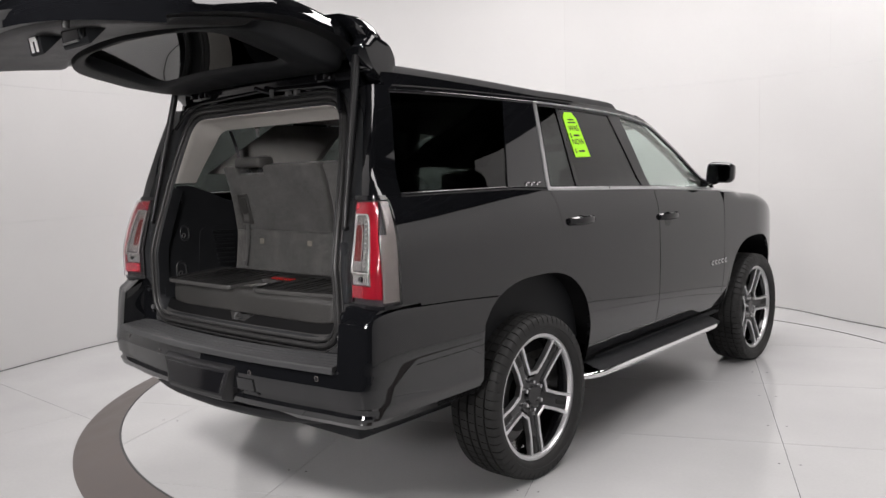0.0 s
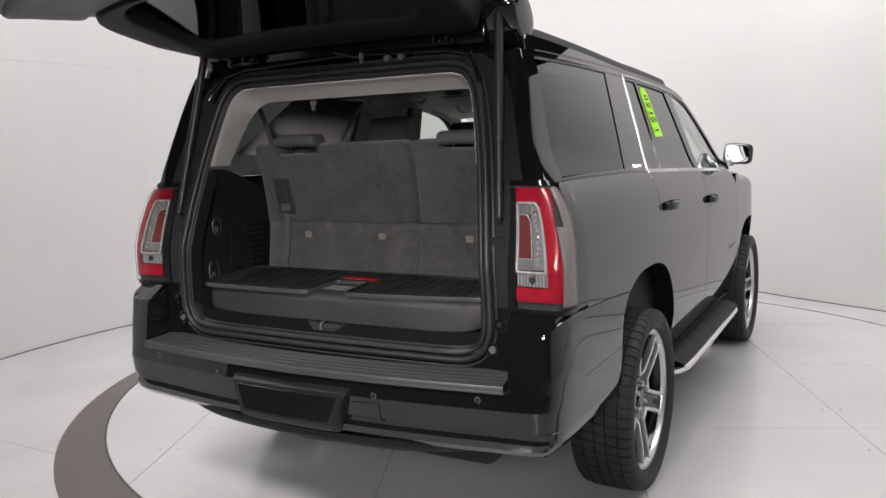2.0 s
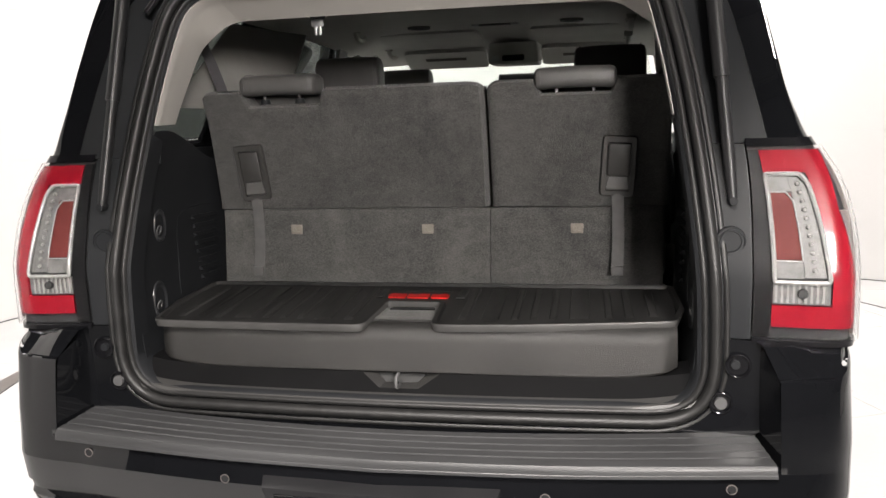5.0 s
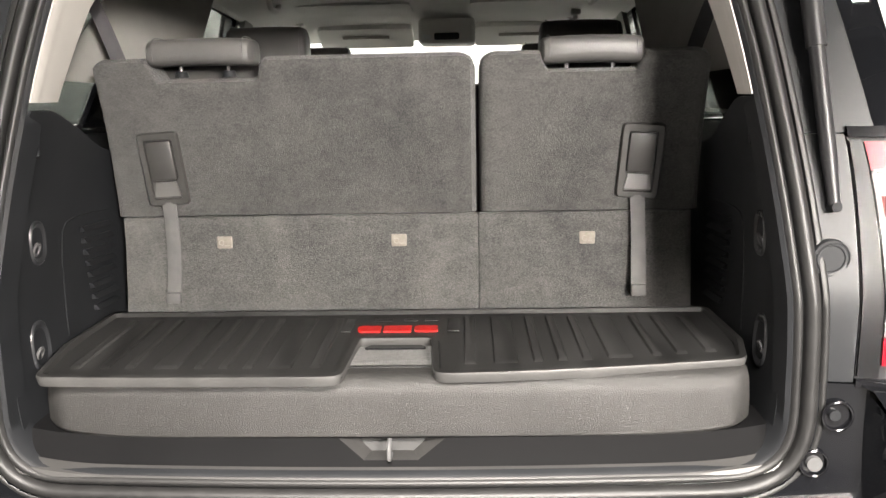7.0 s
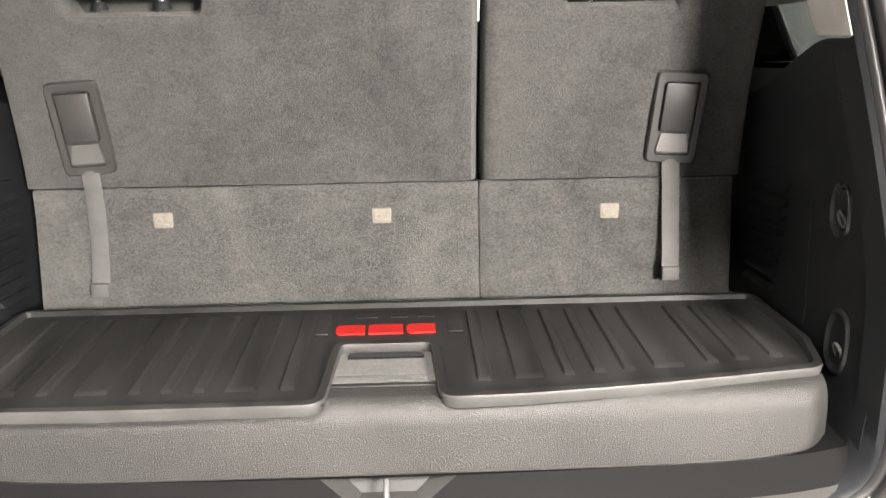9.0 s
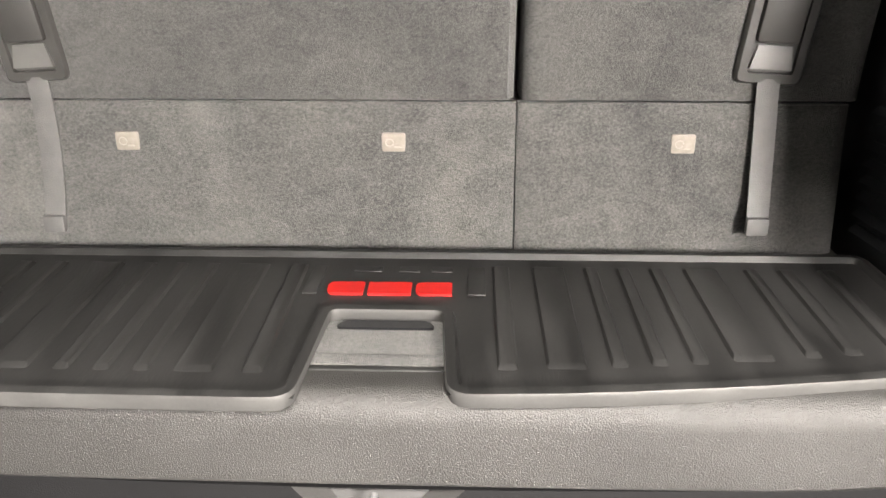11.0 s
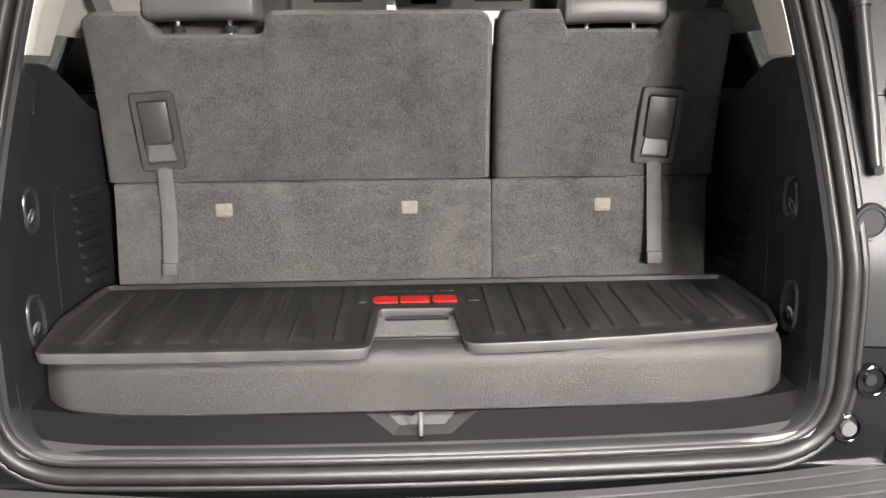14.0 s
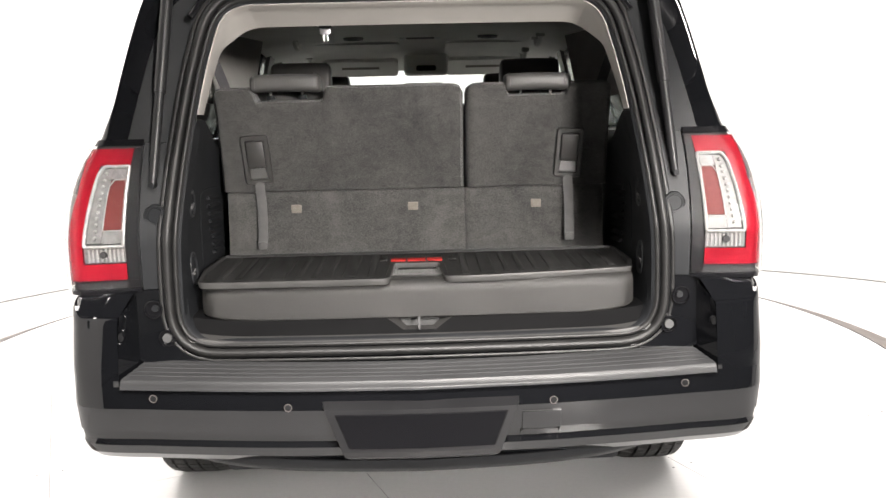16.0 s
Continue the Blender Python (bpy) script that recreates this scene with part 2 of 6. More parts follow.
def grid_faces(bm, rows, close_u=False, close_v=False):
    """Joins rows of points, all of one length, into quads."""
    vs = [[bm.verts.new(p) for p in r] for r in rows]
    nu, nv = len(vs), len(vs[0])
    for i in range(nu if close_u else nu - 1):
        for j in range(nv if close_v else nv - 1):
            a, b, c, d = vs[i][j], vs[(i + 1) % nu][j], vs[(i + 1) % nu][(j + 1) % nv], vs[i][(j + 1) % nv]
            try:
                bm.faces.new((a, b, c, d))
            except ValueError:
                pass
    return vs


def cyl(bm, p0, p1, r0, r1=None, n=20, caps=True):
    p0, p1 = Vector(p0), Vector(p1)
    q = (p1 - p0).to_track_quat("Z", "Y").to_matrix().to_4x4()
    bmesh.ops.create_cone(bm, cap_ends=caps, segments=n, radius1=r0, radius2=r0 if r1 is None else r1, depth=(p1 - p0).length,
                          matrix=Matrix.Translation((p0 + p1) / 2) @ q)
    return bm


def tube(bm, pts, r, n=10, closed=False):
    """A round bar along points; its section is carried along without twisting."""
    pts = [Vector(p) for p in pts]
    rows = []
    k = len(pts)
    u = None
    for i, p in enumerate(pts):
        a = pts[(i - 1) % k] if (i or closed) else p
        b = pts[(i + 1) % k] if (i < k - 1 or closed) else p
        d = (b - a).normalized()
        if u is None:
            u = d.cross(Vector((0, 0, 1)))
            if u.length < 0.1:
                u = d.cross(Vector((0, 1, 0)))
        u = (u - d * u.dot(d)).normalized()
        w = u.cross(d)
        rows.append([p + (u * math.cos(t) + w * math.sin(t)) * r for t in [2 * math.pi * j / n for j in range(n)]])
    vs = grid_faces(bm, rows, close_u=closed, close_v=True)
    if not closed:
        bm.faces.new(vs[0])
        bm.faces.new(vs[-1])
    return bm


def extrude_poly(bm, pts, vec):
    """A prism: a polygon of 3D points pushed along vec."""
    vec = Vector(vec)
    a = [bm.verts.new(p) for p in pts]
    b = [bm.verts.new(Vector(p) + vec) for p in pts]
    bm.faces.new(a)
    bm.faces.new(b[::-1])
    n = len(a)
    for i in range(n):
        bm.faces.new((a[i], a[(i + 1) % n], b[(i + 1) % n], b[i]))
    return bm


def rounded(pts, r, seg=6):
    """Rounds the corners of a closed 2D polygon; r: one radius or one for each corner."""
    out = []
    n = len(pts)
    for i in range(n):
        p, a, b = Vector(pts[i]), Vector(pts[i - 1]), Vector(pts[(i + 1) % n])
        rad = r[i] if isinstance(r, (list, tuple)) else r
        da, db = (a - p), (b - p)
        rad = min(rad, da.length * 0.49, db.length * 0.49)
        if rad < 1e-4:
            out.append(tuple(p))
            continue
        s, e = p + da.normalized() * rad, p + db.normalized() * rad
        for k in range(seg + 1):
            t = k / seg
            q = s * (1 - t) ** 2 + p * 2 * t * (1 - t) + e * t * t
            out.append(tuple(q))
    return out


# ---- the studio ----
DISC = (-0.05, 2.85)
R_IN, R_OUT, DROP = 2.93, 3.19, 0.08


def ring(r, z, n=144):
    return [(DISC[0] + r * math.sin(a), DISC[1] - r * math.cos(a), z) for a in [2 * math.pi * i / n for i in range(n)]]


def clip(poly, inside, cross):
    out = []
    for i, p in enumerate(poly):
        q = poly[(i + 1) % len(poly)]
        if inside(p):
            out.append(p)
        if inside(p) != inside(q):
            out.append(cross(p, q))
    return out


def clip_box(poly, x0, x1, y0, y1):
    """Cuts a convex 2D polygon to a rectangle."""
    for k, lim, sign in ((0, x0, 1), (0, x1, -1), (1, y0, 1), (1, y1, -1)):
        poly = clip(poly, lambda p: sign * (p[k] - lim) >= 0,
                    lambda p, q: tuple(p[c] + (q[c] - p[c]) * (lim - p[k]) / (q[k] - p[k]) for c in (0, 1)))
        if len(poly) < 3:
            return []
    return poly


floor = tagged(part("floor", boxed(-9, 9, -9, 10, -DROP - 0.05, -DROP - 0.003), M_JOINT), "pale grey polished studio floor in large panels", "floor", kind="structure")
turn = radians(24)
deck = bmesh.new()
extrude_poly(deck, ring(R_IN - 0.01, -0.06), (0, 0, 0.057))
deck = tagged(part("turntable", deck, M_JOINT), "pale grey round turntable deck with thin panel joints", "turntable", kind="structure")
skirt = bmesh.new()
grid_faces(skirt, [ring(R_IN, -0.075), ring(R_IN, -0.002), ring(R_OUT, -DROP + 0.006), ring(R_OUT, -DROP - 0.002)], close_v=True)
tagged(part("turntable_skirt", skirt, M_BAND), "sloping brown metal band round the turntable", "turntable skirt", kind="structure")
# curved white backdrop wall, open behind the camera
WALL = [(-2.9, -2.2), (-3.7, -0.8), (-4.15, 0.5), (-4.5, 1.8), (-4.45, 3.2), (-3.95, 4.6), (-3.0, 5.75), (-1.6, 6.6), (0.1, 6.85), (1.2, 6.35), (2.2, 5.85),
        (3.3, 5.35), (4.3, 4.5), (4.95, 3.2), (5.3, 1.6), (5.5, 0.0), (5.6, -1.6)]
WALL_H = 3.6


def wall_point(s, out=0.0):
    """A place on the backdrop's line; s from 0 to 1."""
    f = s * (len(WALL) - 1)
    i = min(int(f), len(WALL) - 2)
    t = f - i
    p = [Vector(WALL[max(0, min(len(WALL) - 1, i + k))]) for k in (-1, 0, 1, 2)]
    q = 0.5 * (2 * p[1] + (p[2] - p[0]) * t + (2 * p[0] - 5 * p[1] + 4 * p[2] - p[3]) * t * t + (3 * p[1] - p[0] - 3 * p[2] + p[3]) * t ** 3)
    d = 0.5 * ((p[2] - p[0]) + 2 * t * (2 * p[0] - 5 * p[1] + 4 * p[2] - p[3]) + 3 * t * t * (3 * p[1] - p[0] - 3 * p[2] + p[3]))
    n = Vector((-d.y, d.x)).normalized()
    return q + n * out


bm = bmesh.new()
N = 120
grid_faces(bm, [[(*wall_point(i / N, o), z) for i in range(N + 1)] for o, z in ((0.012, -DROP), (0.012, WALL_H), (0.13, WALL_H), (0.13, -DROP))])
base = bmesh.new()
tube(base, [(*wall_point(i / 160, -0.004), -DROP + 0.003) for i in range(161)], 0.004, 6)
tagged(part("baseboard", base, M_JOINT), "thin dark joint at the foot of the wall", "baseboard", kind="structure")
edge = bmesh.new()
tube(edge, ring(R_IN - 0.004, -0.001), 0.005, 6, closed=True)
tagged(part("trim", edge, M_JOINT), "thin dark edge strip round the turntable", "trim", kind="structure")
wall = tagged(part("wall_curved", bm, M_WJOINT), "curved white panelled studio wall", "wall", kind="structure")
for nm, b in (("wall_north", (-9, 9, 9.9, 10.1)), ("wall_south", (-9, 9, -9.1, -8.9)), ("wall_west", (-9.1, -8.9, -9, 10)), ("wall_east", (8.9, 9.1, -9, 10))):
    tagged(part(nm, boxed(*b, -DROP, 6.0), M_DARKWALL), "dark grey hall wall", "wall", kind="structure")
tagged(part("ceiling", boxed(-9, 9, -9, 10, 6.0, 6.1), M_CEIL), "dark roof of the studio", "ceiling", kind="structure")
for k in range(7):
    y = -6 + 2.4 * k
    bm = box(box(boxed(-9, 9, y - 0.02, y + 0.02, 5.5, 5.95), -9, 9, y - 0.12, y + 0.12, 5.46, 5.50), -9, 9, y - 0.12, y + 0.12, 5.95, 5.99)
    tagged(part("roof_beam", bm, M_STEEL, smooth=0), "grey steel roof beam", "beam", "roof beams", "structure")

# ---- the car: x to its right, y towards its front, z up; its own middle at x = 0 ----
def smooth_curve(xs, ys):
    """A smooth function through points, with no overshoot."""
    n = len(xs)
    d = [(ys[i + 1] - ys[i]) / (xs[i + 1] - xs[i]) for i in range(n - 1)]
    m = [d[0]] + [0 if d[i - 1] * d[i] <= 0 else 2 * d[i - 1] * d[i] / (d[i - 1] + d[i]) for i in range(1, n - 1)] + [d[-1]]

    def f(x):
        if x <= xs[0]:
            return ys[0] + (x - xs[0]) * m[0]
        if x >= xs[-1]:
            return ys[-1] + (x - xs[-1]) * m[-1]
        i = max(k for k in range(n - 1) if xs[k] <= x)
        h = xs[i + 1] - xs[i]
        t = (x - xs[i]) / h
        return ((1 + 2 * t) * (1 - t) ** 2 * ys[i] + t * (1 - t) ** 2 * h * m[i] + t * t * (3 - 2 * t) * ys[i + 1] + t * t * (t - 1) * h * m[i + 1])
    return f


SIDE = smooth_curve([0.42, 0.50, 0.60, 0.72, 0.80, 1.00, 1.17, 1.24, 1.29, 1.34, 1.39, 1.44, 1.60, 1.85, 1.90], [0.955, 0.985, 1.012, 1.030, 1.034, 1.038, 1.035, 1.030, 1.021, 1.008, 0.991, 0.967, 0.915, 0.832, 0.815])
BELT = smooth_curve([0.2, 1.08, 1.43, 2.40, 3.39, 4.0, 5.0], [1.440, 1.436, 1.420, 1.385, 1.335, 1.30, 1.22])
TOP = smooth_curve([0.4, 0.6, 1.54, 2.27, 2.70, 3.0, 3.42], [1.885, 1.888, 1.875, 1.842, 1.79, 1.645, 1.36])


def lerp(a, b, t):
    return a + (b - a) * t


def side_x(y, z):
    x = SIDE(z)
    if y < 1.15 and z > 1.30:
        f = min(1.1, (1.15 - y) / 0.75) ** 1.4
        up, down = (max(0.0, min(1.0, (z - a) / b)) for a, b in ((1.30, 0.28), (1.50, 0.36)))
        x -= lerp(0.036, 0.012, down * down * (3 - 2 * down)) * f * up * up * (3 - 2 * up)
    if y > 3.9:
        x -= 0.20 * (max(0.0, y - 4.15) / 0.85) ** 2.0
    if z > 1.4 and y > 2.5:
        x -= 0.03 * (y - 2.5)
    return x


def rear_y(z):
    """How far forward the rear face of the body stands at a height."""
    return 0.195 + (0.0 if z < 1.15 else 0.33 * (z - 1.15) ** 1.1 * 0.95)


def mirrored(bm):
    for v in bm.verts:
        v.co.x = -v.co.x
    bmesh.ops.reverse_faces(bm, faces=bm.faces[:])
    return bm


def thicken(bm, t=0.012):
    bmesh.ops.recalc_face_normals(bm, faces=bm.faces[:])
    bmesh.ops.solidify(bm, geom=bm.faces[:], thickness=t)
    return bm


def inward_shell(rows, t):
    """A sheet of rows of (x, y, z) on the right flank with thickness t towards the car's middle."""
    bm = bmesh.new()
    a = grid_faces(bm, rows)
    b = grid_faces(bm, [[(x - t, y, z) for x, y, z in r] for r in rows])
    nu, nv = len(a), len(a[0])
    for i in range(nu - 1):
        for j in (0, nv - 1):
            bm.faces.new((a[i][j], a[i + 1][j], b[i + 1][j], b[i][j]))
    for j in range(nv - 1):
        for i in (0, nu - 1):
            bm.faces.new((a[i][j], a[i][j + 1], b[i][j + 1], b[i][j]))
    return bm


car = thing("car", "glossy black sport utility vehicle with its tailgate raised", "car")


def both(name, make, material, parent=car, label="", smooth=40):
    """The same part on the right flank and, mirrored, on the left."""
    r = part(name, make(), material, parent, label, smooth)
    l = part(name, mirrored(make()), material, parent, label, smooth)
    return r, l


def arch(y, mid, half, base, height, e=2.7):
    t = abs((y - mid) / half)
    return base if t >= 1 else base + height * (1 - t ** e) ** (1 / e)


def rear_arch(y):
    return arch(y, 1.235, 0.515, 0.46, 0.55)


def front_arch(y):
    return arch(y, 4.15, 0.50, 0.44, 0.52)


SEAM = smooth_curve([1.432, 1.50, 1.60, 1.70, 1.78, 1.82, 1.86], [1.42, 1.06, 0.955, 0.85, 0.70, 0.58, 0.50])


def flank(y0, y1, low, high, n=40, m=18, cluster=False, t=0.02):
    """A panel of the flank between two lines z = low(y) and z = high(y)."""
    rows = []
    for i in range(n + 1):
        f = i / n
        if cluster:
            f = 0.5 - 0.5 * math.cos(math.pi * f)
        y = lerp(y0, y1, f)
        a, b = low(y), high(y)
        rows.append([(side_x(y, z), y, z) for z in [lerp(a, b, j / m) for j in range(m + 1)]])
    return inward_shell(rows, t)


BUMPER_SEAM = smooth_curve([0.2, 0.6, 1.0], [0.995, 0.975, 0.945])
both("quarter_panel", lambda: flank(0.385, 0.80, lambda y: BUMPER_SEAM(y) + 0.003, lambda y: BELT(y) - 0.004, 14), M_PAINT)
both("quarter_panel", lambda: flank(0.80, 1.4285, lambda y: max(BUMPER_SEAM(y) + 0.003 if y < 0.93 else 0, rear_arch(y)), lambda y: BELT(y) - 0.004, 40), M_PAINT)
both("quarter_panel", lambda: flank(1.4285, 1.748, lambda y: rear_arch(y), lambda y: max(min(SEAM(y - 0.003), BELT(y) - 0.004), rear_arch(y) + 0.004), 40, 12), M_PAINT)
both("quarter_panel", lambda: flank(1.748, 1.858, lambda y: 0.462, lambda y: max(SEAM(y - 0.003), 0.47), 8, 6), M_PAINT)
SILL = 0.50


def door_low(y):
    return max(SEAM(y), SILL) if y < 1.87 else SILL


DOOR_SPLIT = 2.545
rear_door = both("rear_door", lambda: flank(1.4375, DOOR_SPLIT - 0.003, lambda y: min(door_low(y), BELT(y) - 0.02), lambda y: BELT(y) - 0.004, 60), M_PAINT)
front_door = both("front_door", lambda: flank(DOOR_SPLIT + 0.003, 3.547, lambda y: SILL, lambda y: BELT(y) - 0.004, 40), M_PAINT)


def nose_drop(y):
    """How far the fender's top and the bonnet fall away towards the nose."""
    return 0.15 * max(0.0, (y - 4.2) / 0.8) ** 2


def front_fender():
    rows = []
    for i in range(51):
        y = lerp(3.553, 4.90, 0.5 - 0.5 * math.cos(math.pi * i / 50))
        a, b = front_arch(y), BELT(y) - 0.012 - nose_drop(y)
        row = []
        for j in range(25):
            z = lerp(a, b, 1 - (1 - j / 24) ** 1.6)
            e = max(0.0, (z - (b - 0.075)) / 0.075) * min(1.0, (y - 3.553) / 0.35)
            row.append((side_x(y, min(z, 1.24)) - 0.075 * (1 - math.sqrt(max(0.0, 1 - e * e))), y, z))
        rows.append(row)
    return inward_shell(rows, 0.02)


both("front_fender", front_fender, M_PAINT)
both("rocker_sill", lambda: inward_shell([[(0.985 - 0.03 * k, y, 0.495 - 0.045 * k) for k in range(4)] for y in (1.78, 2.4, 3.0, 3.62)], 0.05), M_PAINT)


def arch_liner(fn, y0, y1, depth=0.34):
    bm = bmesh.new()
    rows = []
    for i in range(41):
        y = lerp(y0, y1, 0.5 - 0.5 * math.cos(math.pi * i / 40))
        z = fn(y)
        rows.append([(side_x(y, z) - 0.004 - d, y, z) for d in (0.0, 0.02, 0.1, depth)])
    grid_faces(bm, rows)
    return bm


both("wheel_arch_liner", lambda: arch_liner(rear_arch, 0.725, 1.748), M_SILL)
both("wheel_arch_liner", lambda: arch_liner(front_arch, 3.652, 4.648), M_SILL)
part("underbody", boxed(-0.66, 0.66, 0.35, 4.9, 0.34, 0.50, 0.03), M_TRIM, car)
part("floor_pan", boxed(-0.97, 0.97, 1.80, 3.62, 0.44, 0.48, 0.01), M_TRIM, car)
part("rear_floor_pan", boxed(-0.96, 0.96, 0.16, 0.70, 0.50, 0.54, 0.01), M_TRIM, car)
part("spare_wheel", cyl(bmesh.new(), (0, 0.78, 0.32), (0, 0.78, 0.50), 0.36, n=40), M_TYRE, car)
part("rear_axle", cyl(bmesh.new(), (-0.8, 1.19, 0.40), (0.8, 1.19, 0.40), 0.05), M_TRIM, car)
part("exhaust_muffler", cyl(bmesh.new(), (-0.3, 0.45, 0.42), (0.55, 0.45, 0.42), 0.09, n=24), M_STEEL, car)


# upper flank: pillars and glass
def upper(e0, e1, inset=0.0, t=0.012, lo=0.0, hi=0.0, n=10, m=10):
    """A patch of the upper flank; e0 and e1: y at the belt and at the top, of its rear and its front edge."""
    rows = []
    for i in range(n + 1):
        u = i / n
        row = []
        for j in range(m + 1):
            v = j / m
            yb, yt = lerp(e0[0], e1[0], u), lerp(e0[1], e1[1], u)
            zb, zt = BELT(yb) + lo, TOP(yt) - hi
            y, z = lerp(yb, yt, v), lerp(zb, zt, v)
            row.append((side_x(y, z) - inset, y, z))
        rows.append(row)
    return inward_shell(rows, t)


QG0, QG1 = (0.375, 0.475), (1.09, 1.26)
C1 = (1.43, 1.535)
both("quarter_glass", lambda: upper(QG0, QG1, 0.004, 0.005, 0.012, 0.012), M_TINT, label="dark tinted side window")
both("c_pillar", lambda: upper((QG1[0] + 0.006, QG1[1] + 0.006), (C1[0] - 0.012, C1[1] - 0.012), 0.0, 0.02), M_PAINT)
both("chrome_strip", lambda: upper((C1[0] - 0.01, C1[1] - 0.01), (C1[0] + 0.014, C1[1] + 0.014), -0.004, 0.012, -0.004, 0.004), M_SILVER, label="bright silver window surround")
both("door_quarter_glass", lambda: upper((C1[0] + 0.03, C1[1] + 0.03), (1.70, 1.72), 0.006, 0.005, 0.012, 0.02), M_TINT)
both("division_bar", lambda: upper((1.702, 1.722), (1.728, 1.748), 0.0, 0.016, 0.0, 0.016, 3), M_GLOSS)
both("rear_door_glass", lambda: upper((1.73, 1.75), (2.42, 2.26), 0.006, 0.005, 0.012, 0.02), M_TINTDARK, label="dark tinted side window")
both("window_seal", lambda: upper((C1[0] + 0.014, C1[1] + 0.014), (C1[0] + 0.03, C1[1] + 0.03), 0.001, 0.012, 0.0, 0.0, 2), M_GLOSS)
both("b_pillar", lambda: upper((2.425, 2.265), (2.53, 2.40), 0.0, 0.02, 0.0, 0.0), M_GLOSS)
for pane in both("front_door_glass", lambda: upper((2.533, 2.403), (3.36, 3.05), 0.006, 0.005, 0.012, 0.02, 24), M_CLEAR, label="pale green clear side window"):
    pane.visible_shadow = False


def along(fn, y0, y1, w, proud, n=40, d=0.012):
    """A moulding that follows the line z = fn(y) on the flank, w wide."""
    rows = []
    for i in range(n + 1):
        y = lerp(y0, y1, i / n)
        z = fn(y)
        rows.append([(side_x(y, z + k) + proud * q, y, z + k) for k, q in ((-w / 2, 0.3), (-w / 4, 1), (w / 4, 1), (w / 2, 0.3))])
    return inward_shell(rows, d)


both("belt_moulding", lambda: along(lambda y: BELT(y) + 0.004, 1.43, 3.38, 0.018, 0.006), M_SILVER, label="bright silver belt strip")
both("belt_moulding", lambda: along(lambda y: BELT(y) + 0.003, 0.385, 1.42, 0.016, 0.003), M_GLOSS)
both("window_top_trim", lambda: along(lambda y: TOP(y) - 0.014, C1[1], 3.36, 0.012, 0.002, 60), M_GLOSS)
both("window_top_trim", lambda: along(lambda y: TOP(y) - 0.002, C1[1] - 0.008, 3.36, 0.011, 0.007, 60), M_SILVER, label="thin bright strip over the side windows")
both("quarter_top_trim", lambda: along(lambda y: TOP(y) - 0.004, 0.47, C1[1] - 0.004, 0.014, 0.002, 30), M_GLOSS)


def roof_edge(y):
    """Where the roof's skin meets the flank: x and z."""
    z = TOP(y) + 0.018
    return side_x(y, z), z


def roof_rows(y0, y1, crown, sink=0.0, n=24, m=28):
    rows = []
    for i in range(n + 1):
        y = lerp(y0, y1, i / n)
        xe, ze = roof_edge(y)
        xe -= sink
        rows.append([(xe * u, y, ze - sink + crown * (1 - abs(u) ** 3.2)) for u in [-1 + 2 * j / m for j in range(m + 1)]])
    return rows


part("roof", thicken((lambda b: (grid_faces(b, roof_rows(0.50, 2.72, 0.075)), b)[1])(bmesh.new()), -0.006), M_PAINT, car)
# painted band between the windows' top and the roof rail


def rail_foot(y):
    """Height of the roof rail's foot over the windows' top."""
    return 0.020 + 0.046 * max(0.0, min(1.0, (1.6 - y) / 1.1)) + 0.012 * max(0.0, min(1.0, (2.74 - y) / 0.4))


both("roof_gutter", lambda: inward_shell([[(side_x(y, TOP(y) + k), y, TOP(y) + k) for k in [-0.002, 0.008] + [rail_foot(y) * q for q in (0.3, 0.5, 0.7, 0.85, 1.0)]] for y in [lerp(0.46, 2.74, i / 40) for i in range(41)]], 0.02), M_PAINT)
both("a_pillar", lambda: inward_shell([[(side_x(y, TOP(y) + k) - q, y + q * 0.6, TOP(y) + k) for k, q in ((0.0, 0), (0.025, 0.006), (0.05, 0.04))] for y in [lerp(2.70, 3.44, i / 20) for i in range(21)]], 0.03), M_PAINT)


def roof_rail():
    bm = bmesh.new()
    rows = []
    for i in range(49):
        f = i / 48
        y = lerp(0.475, 2.42, f)
        z = TOP(y) + rail_foot(y) - 0.004
        x = side_x(y, z) - 0.006
        e = min(f, (1 - f)) / 0.035
        h = 0.040 * (1 if e >= 1 else lerp(0.25, 1.0, math.sqrt(1 - (1 - e) ** 2)))
        rows.append([(x, y, z), (x - 0.003, y, z + h * 0.55), (x - 0.009, y, z + h * 0.9), (x - 0.018, y, z + h), (x - 0.048, y, z + h), (x - 0.056, y, z + h * 0.8), (x - 0.060, y, z - 0.02), (x - 0.02, y, z - 0.01)])
    vs = grid_faces(bm, rows, close_v=True)
    bm.faces.new(vs[0])
    bm.faces.new(vs[-1])
    bmesh.ops.recalc_face_normals(bm, faces=bm.faces[:])
    return bm


both("roof_rail", roof_rail, M_RAIL, label="low dark grey roof rail")
# windscreen, bonnet and nose close the front
bm = bmesh.new()
rows = []
for i in range(17):
    f = i / 16
    y, z = lerp(2.74, 3.72, f), lerp(1.87, 1.36, f ** 0.94)
    w = lerp(0.70, 0.86, f)
    rows.append([(w * u, y + 0.10 * (1 - u * u) * f, z + 0.03 * (1 - u * u) * (1 - f)) for u in [-1 + j / 8 for j in range(17)]])
grid_faces(bm, rows)
windscreen = part("windscreen", thicken(bm, 0.006), M_CLEAR, car, "clear windscreen glass")
windscreen.visible_shadow = False
bm = bmesh.new()
rows = []
for i in range(25):
    f = i / 24
    y = lerp(3.66, 5.08, f)
    rows.append([((side_x(y, 1.2) - 0.07) * u, y + 0.10 * (1 - u * u), BELT(y) - 0.025 + 0.07 * (1 - abs(u) ** 4) - nose_drop(y)) for u in [-1 + j / 10 for j in range(21)]])
grid_faces(bm, rows)
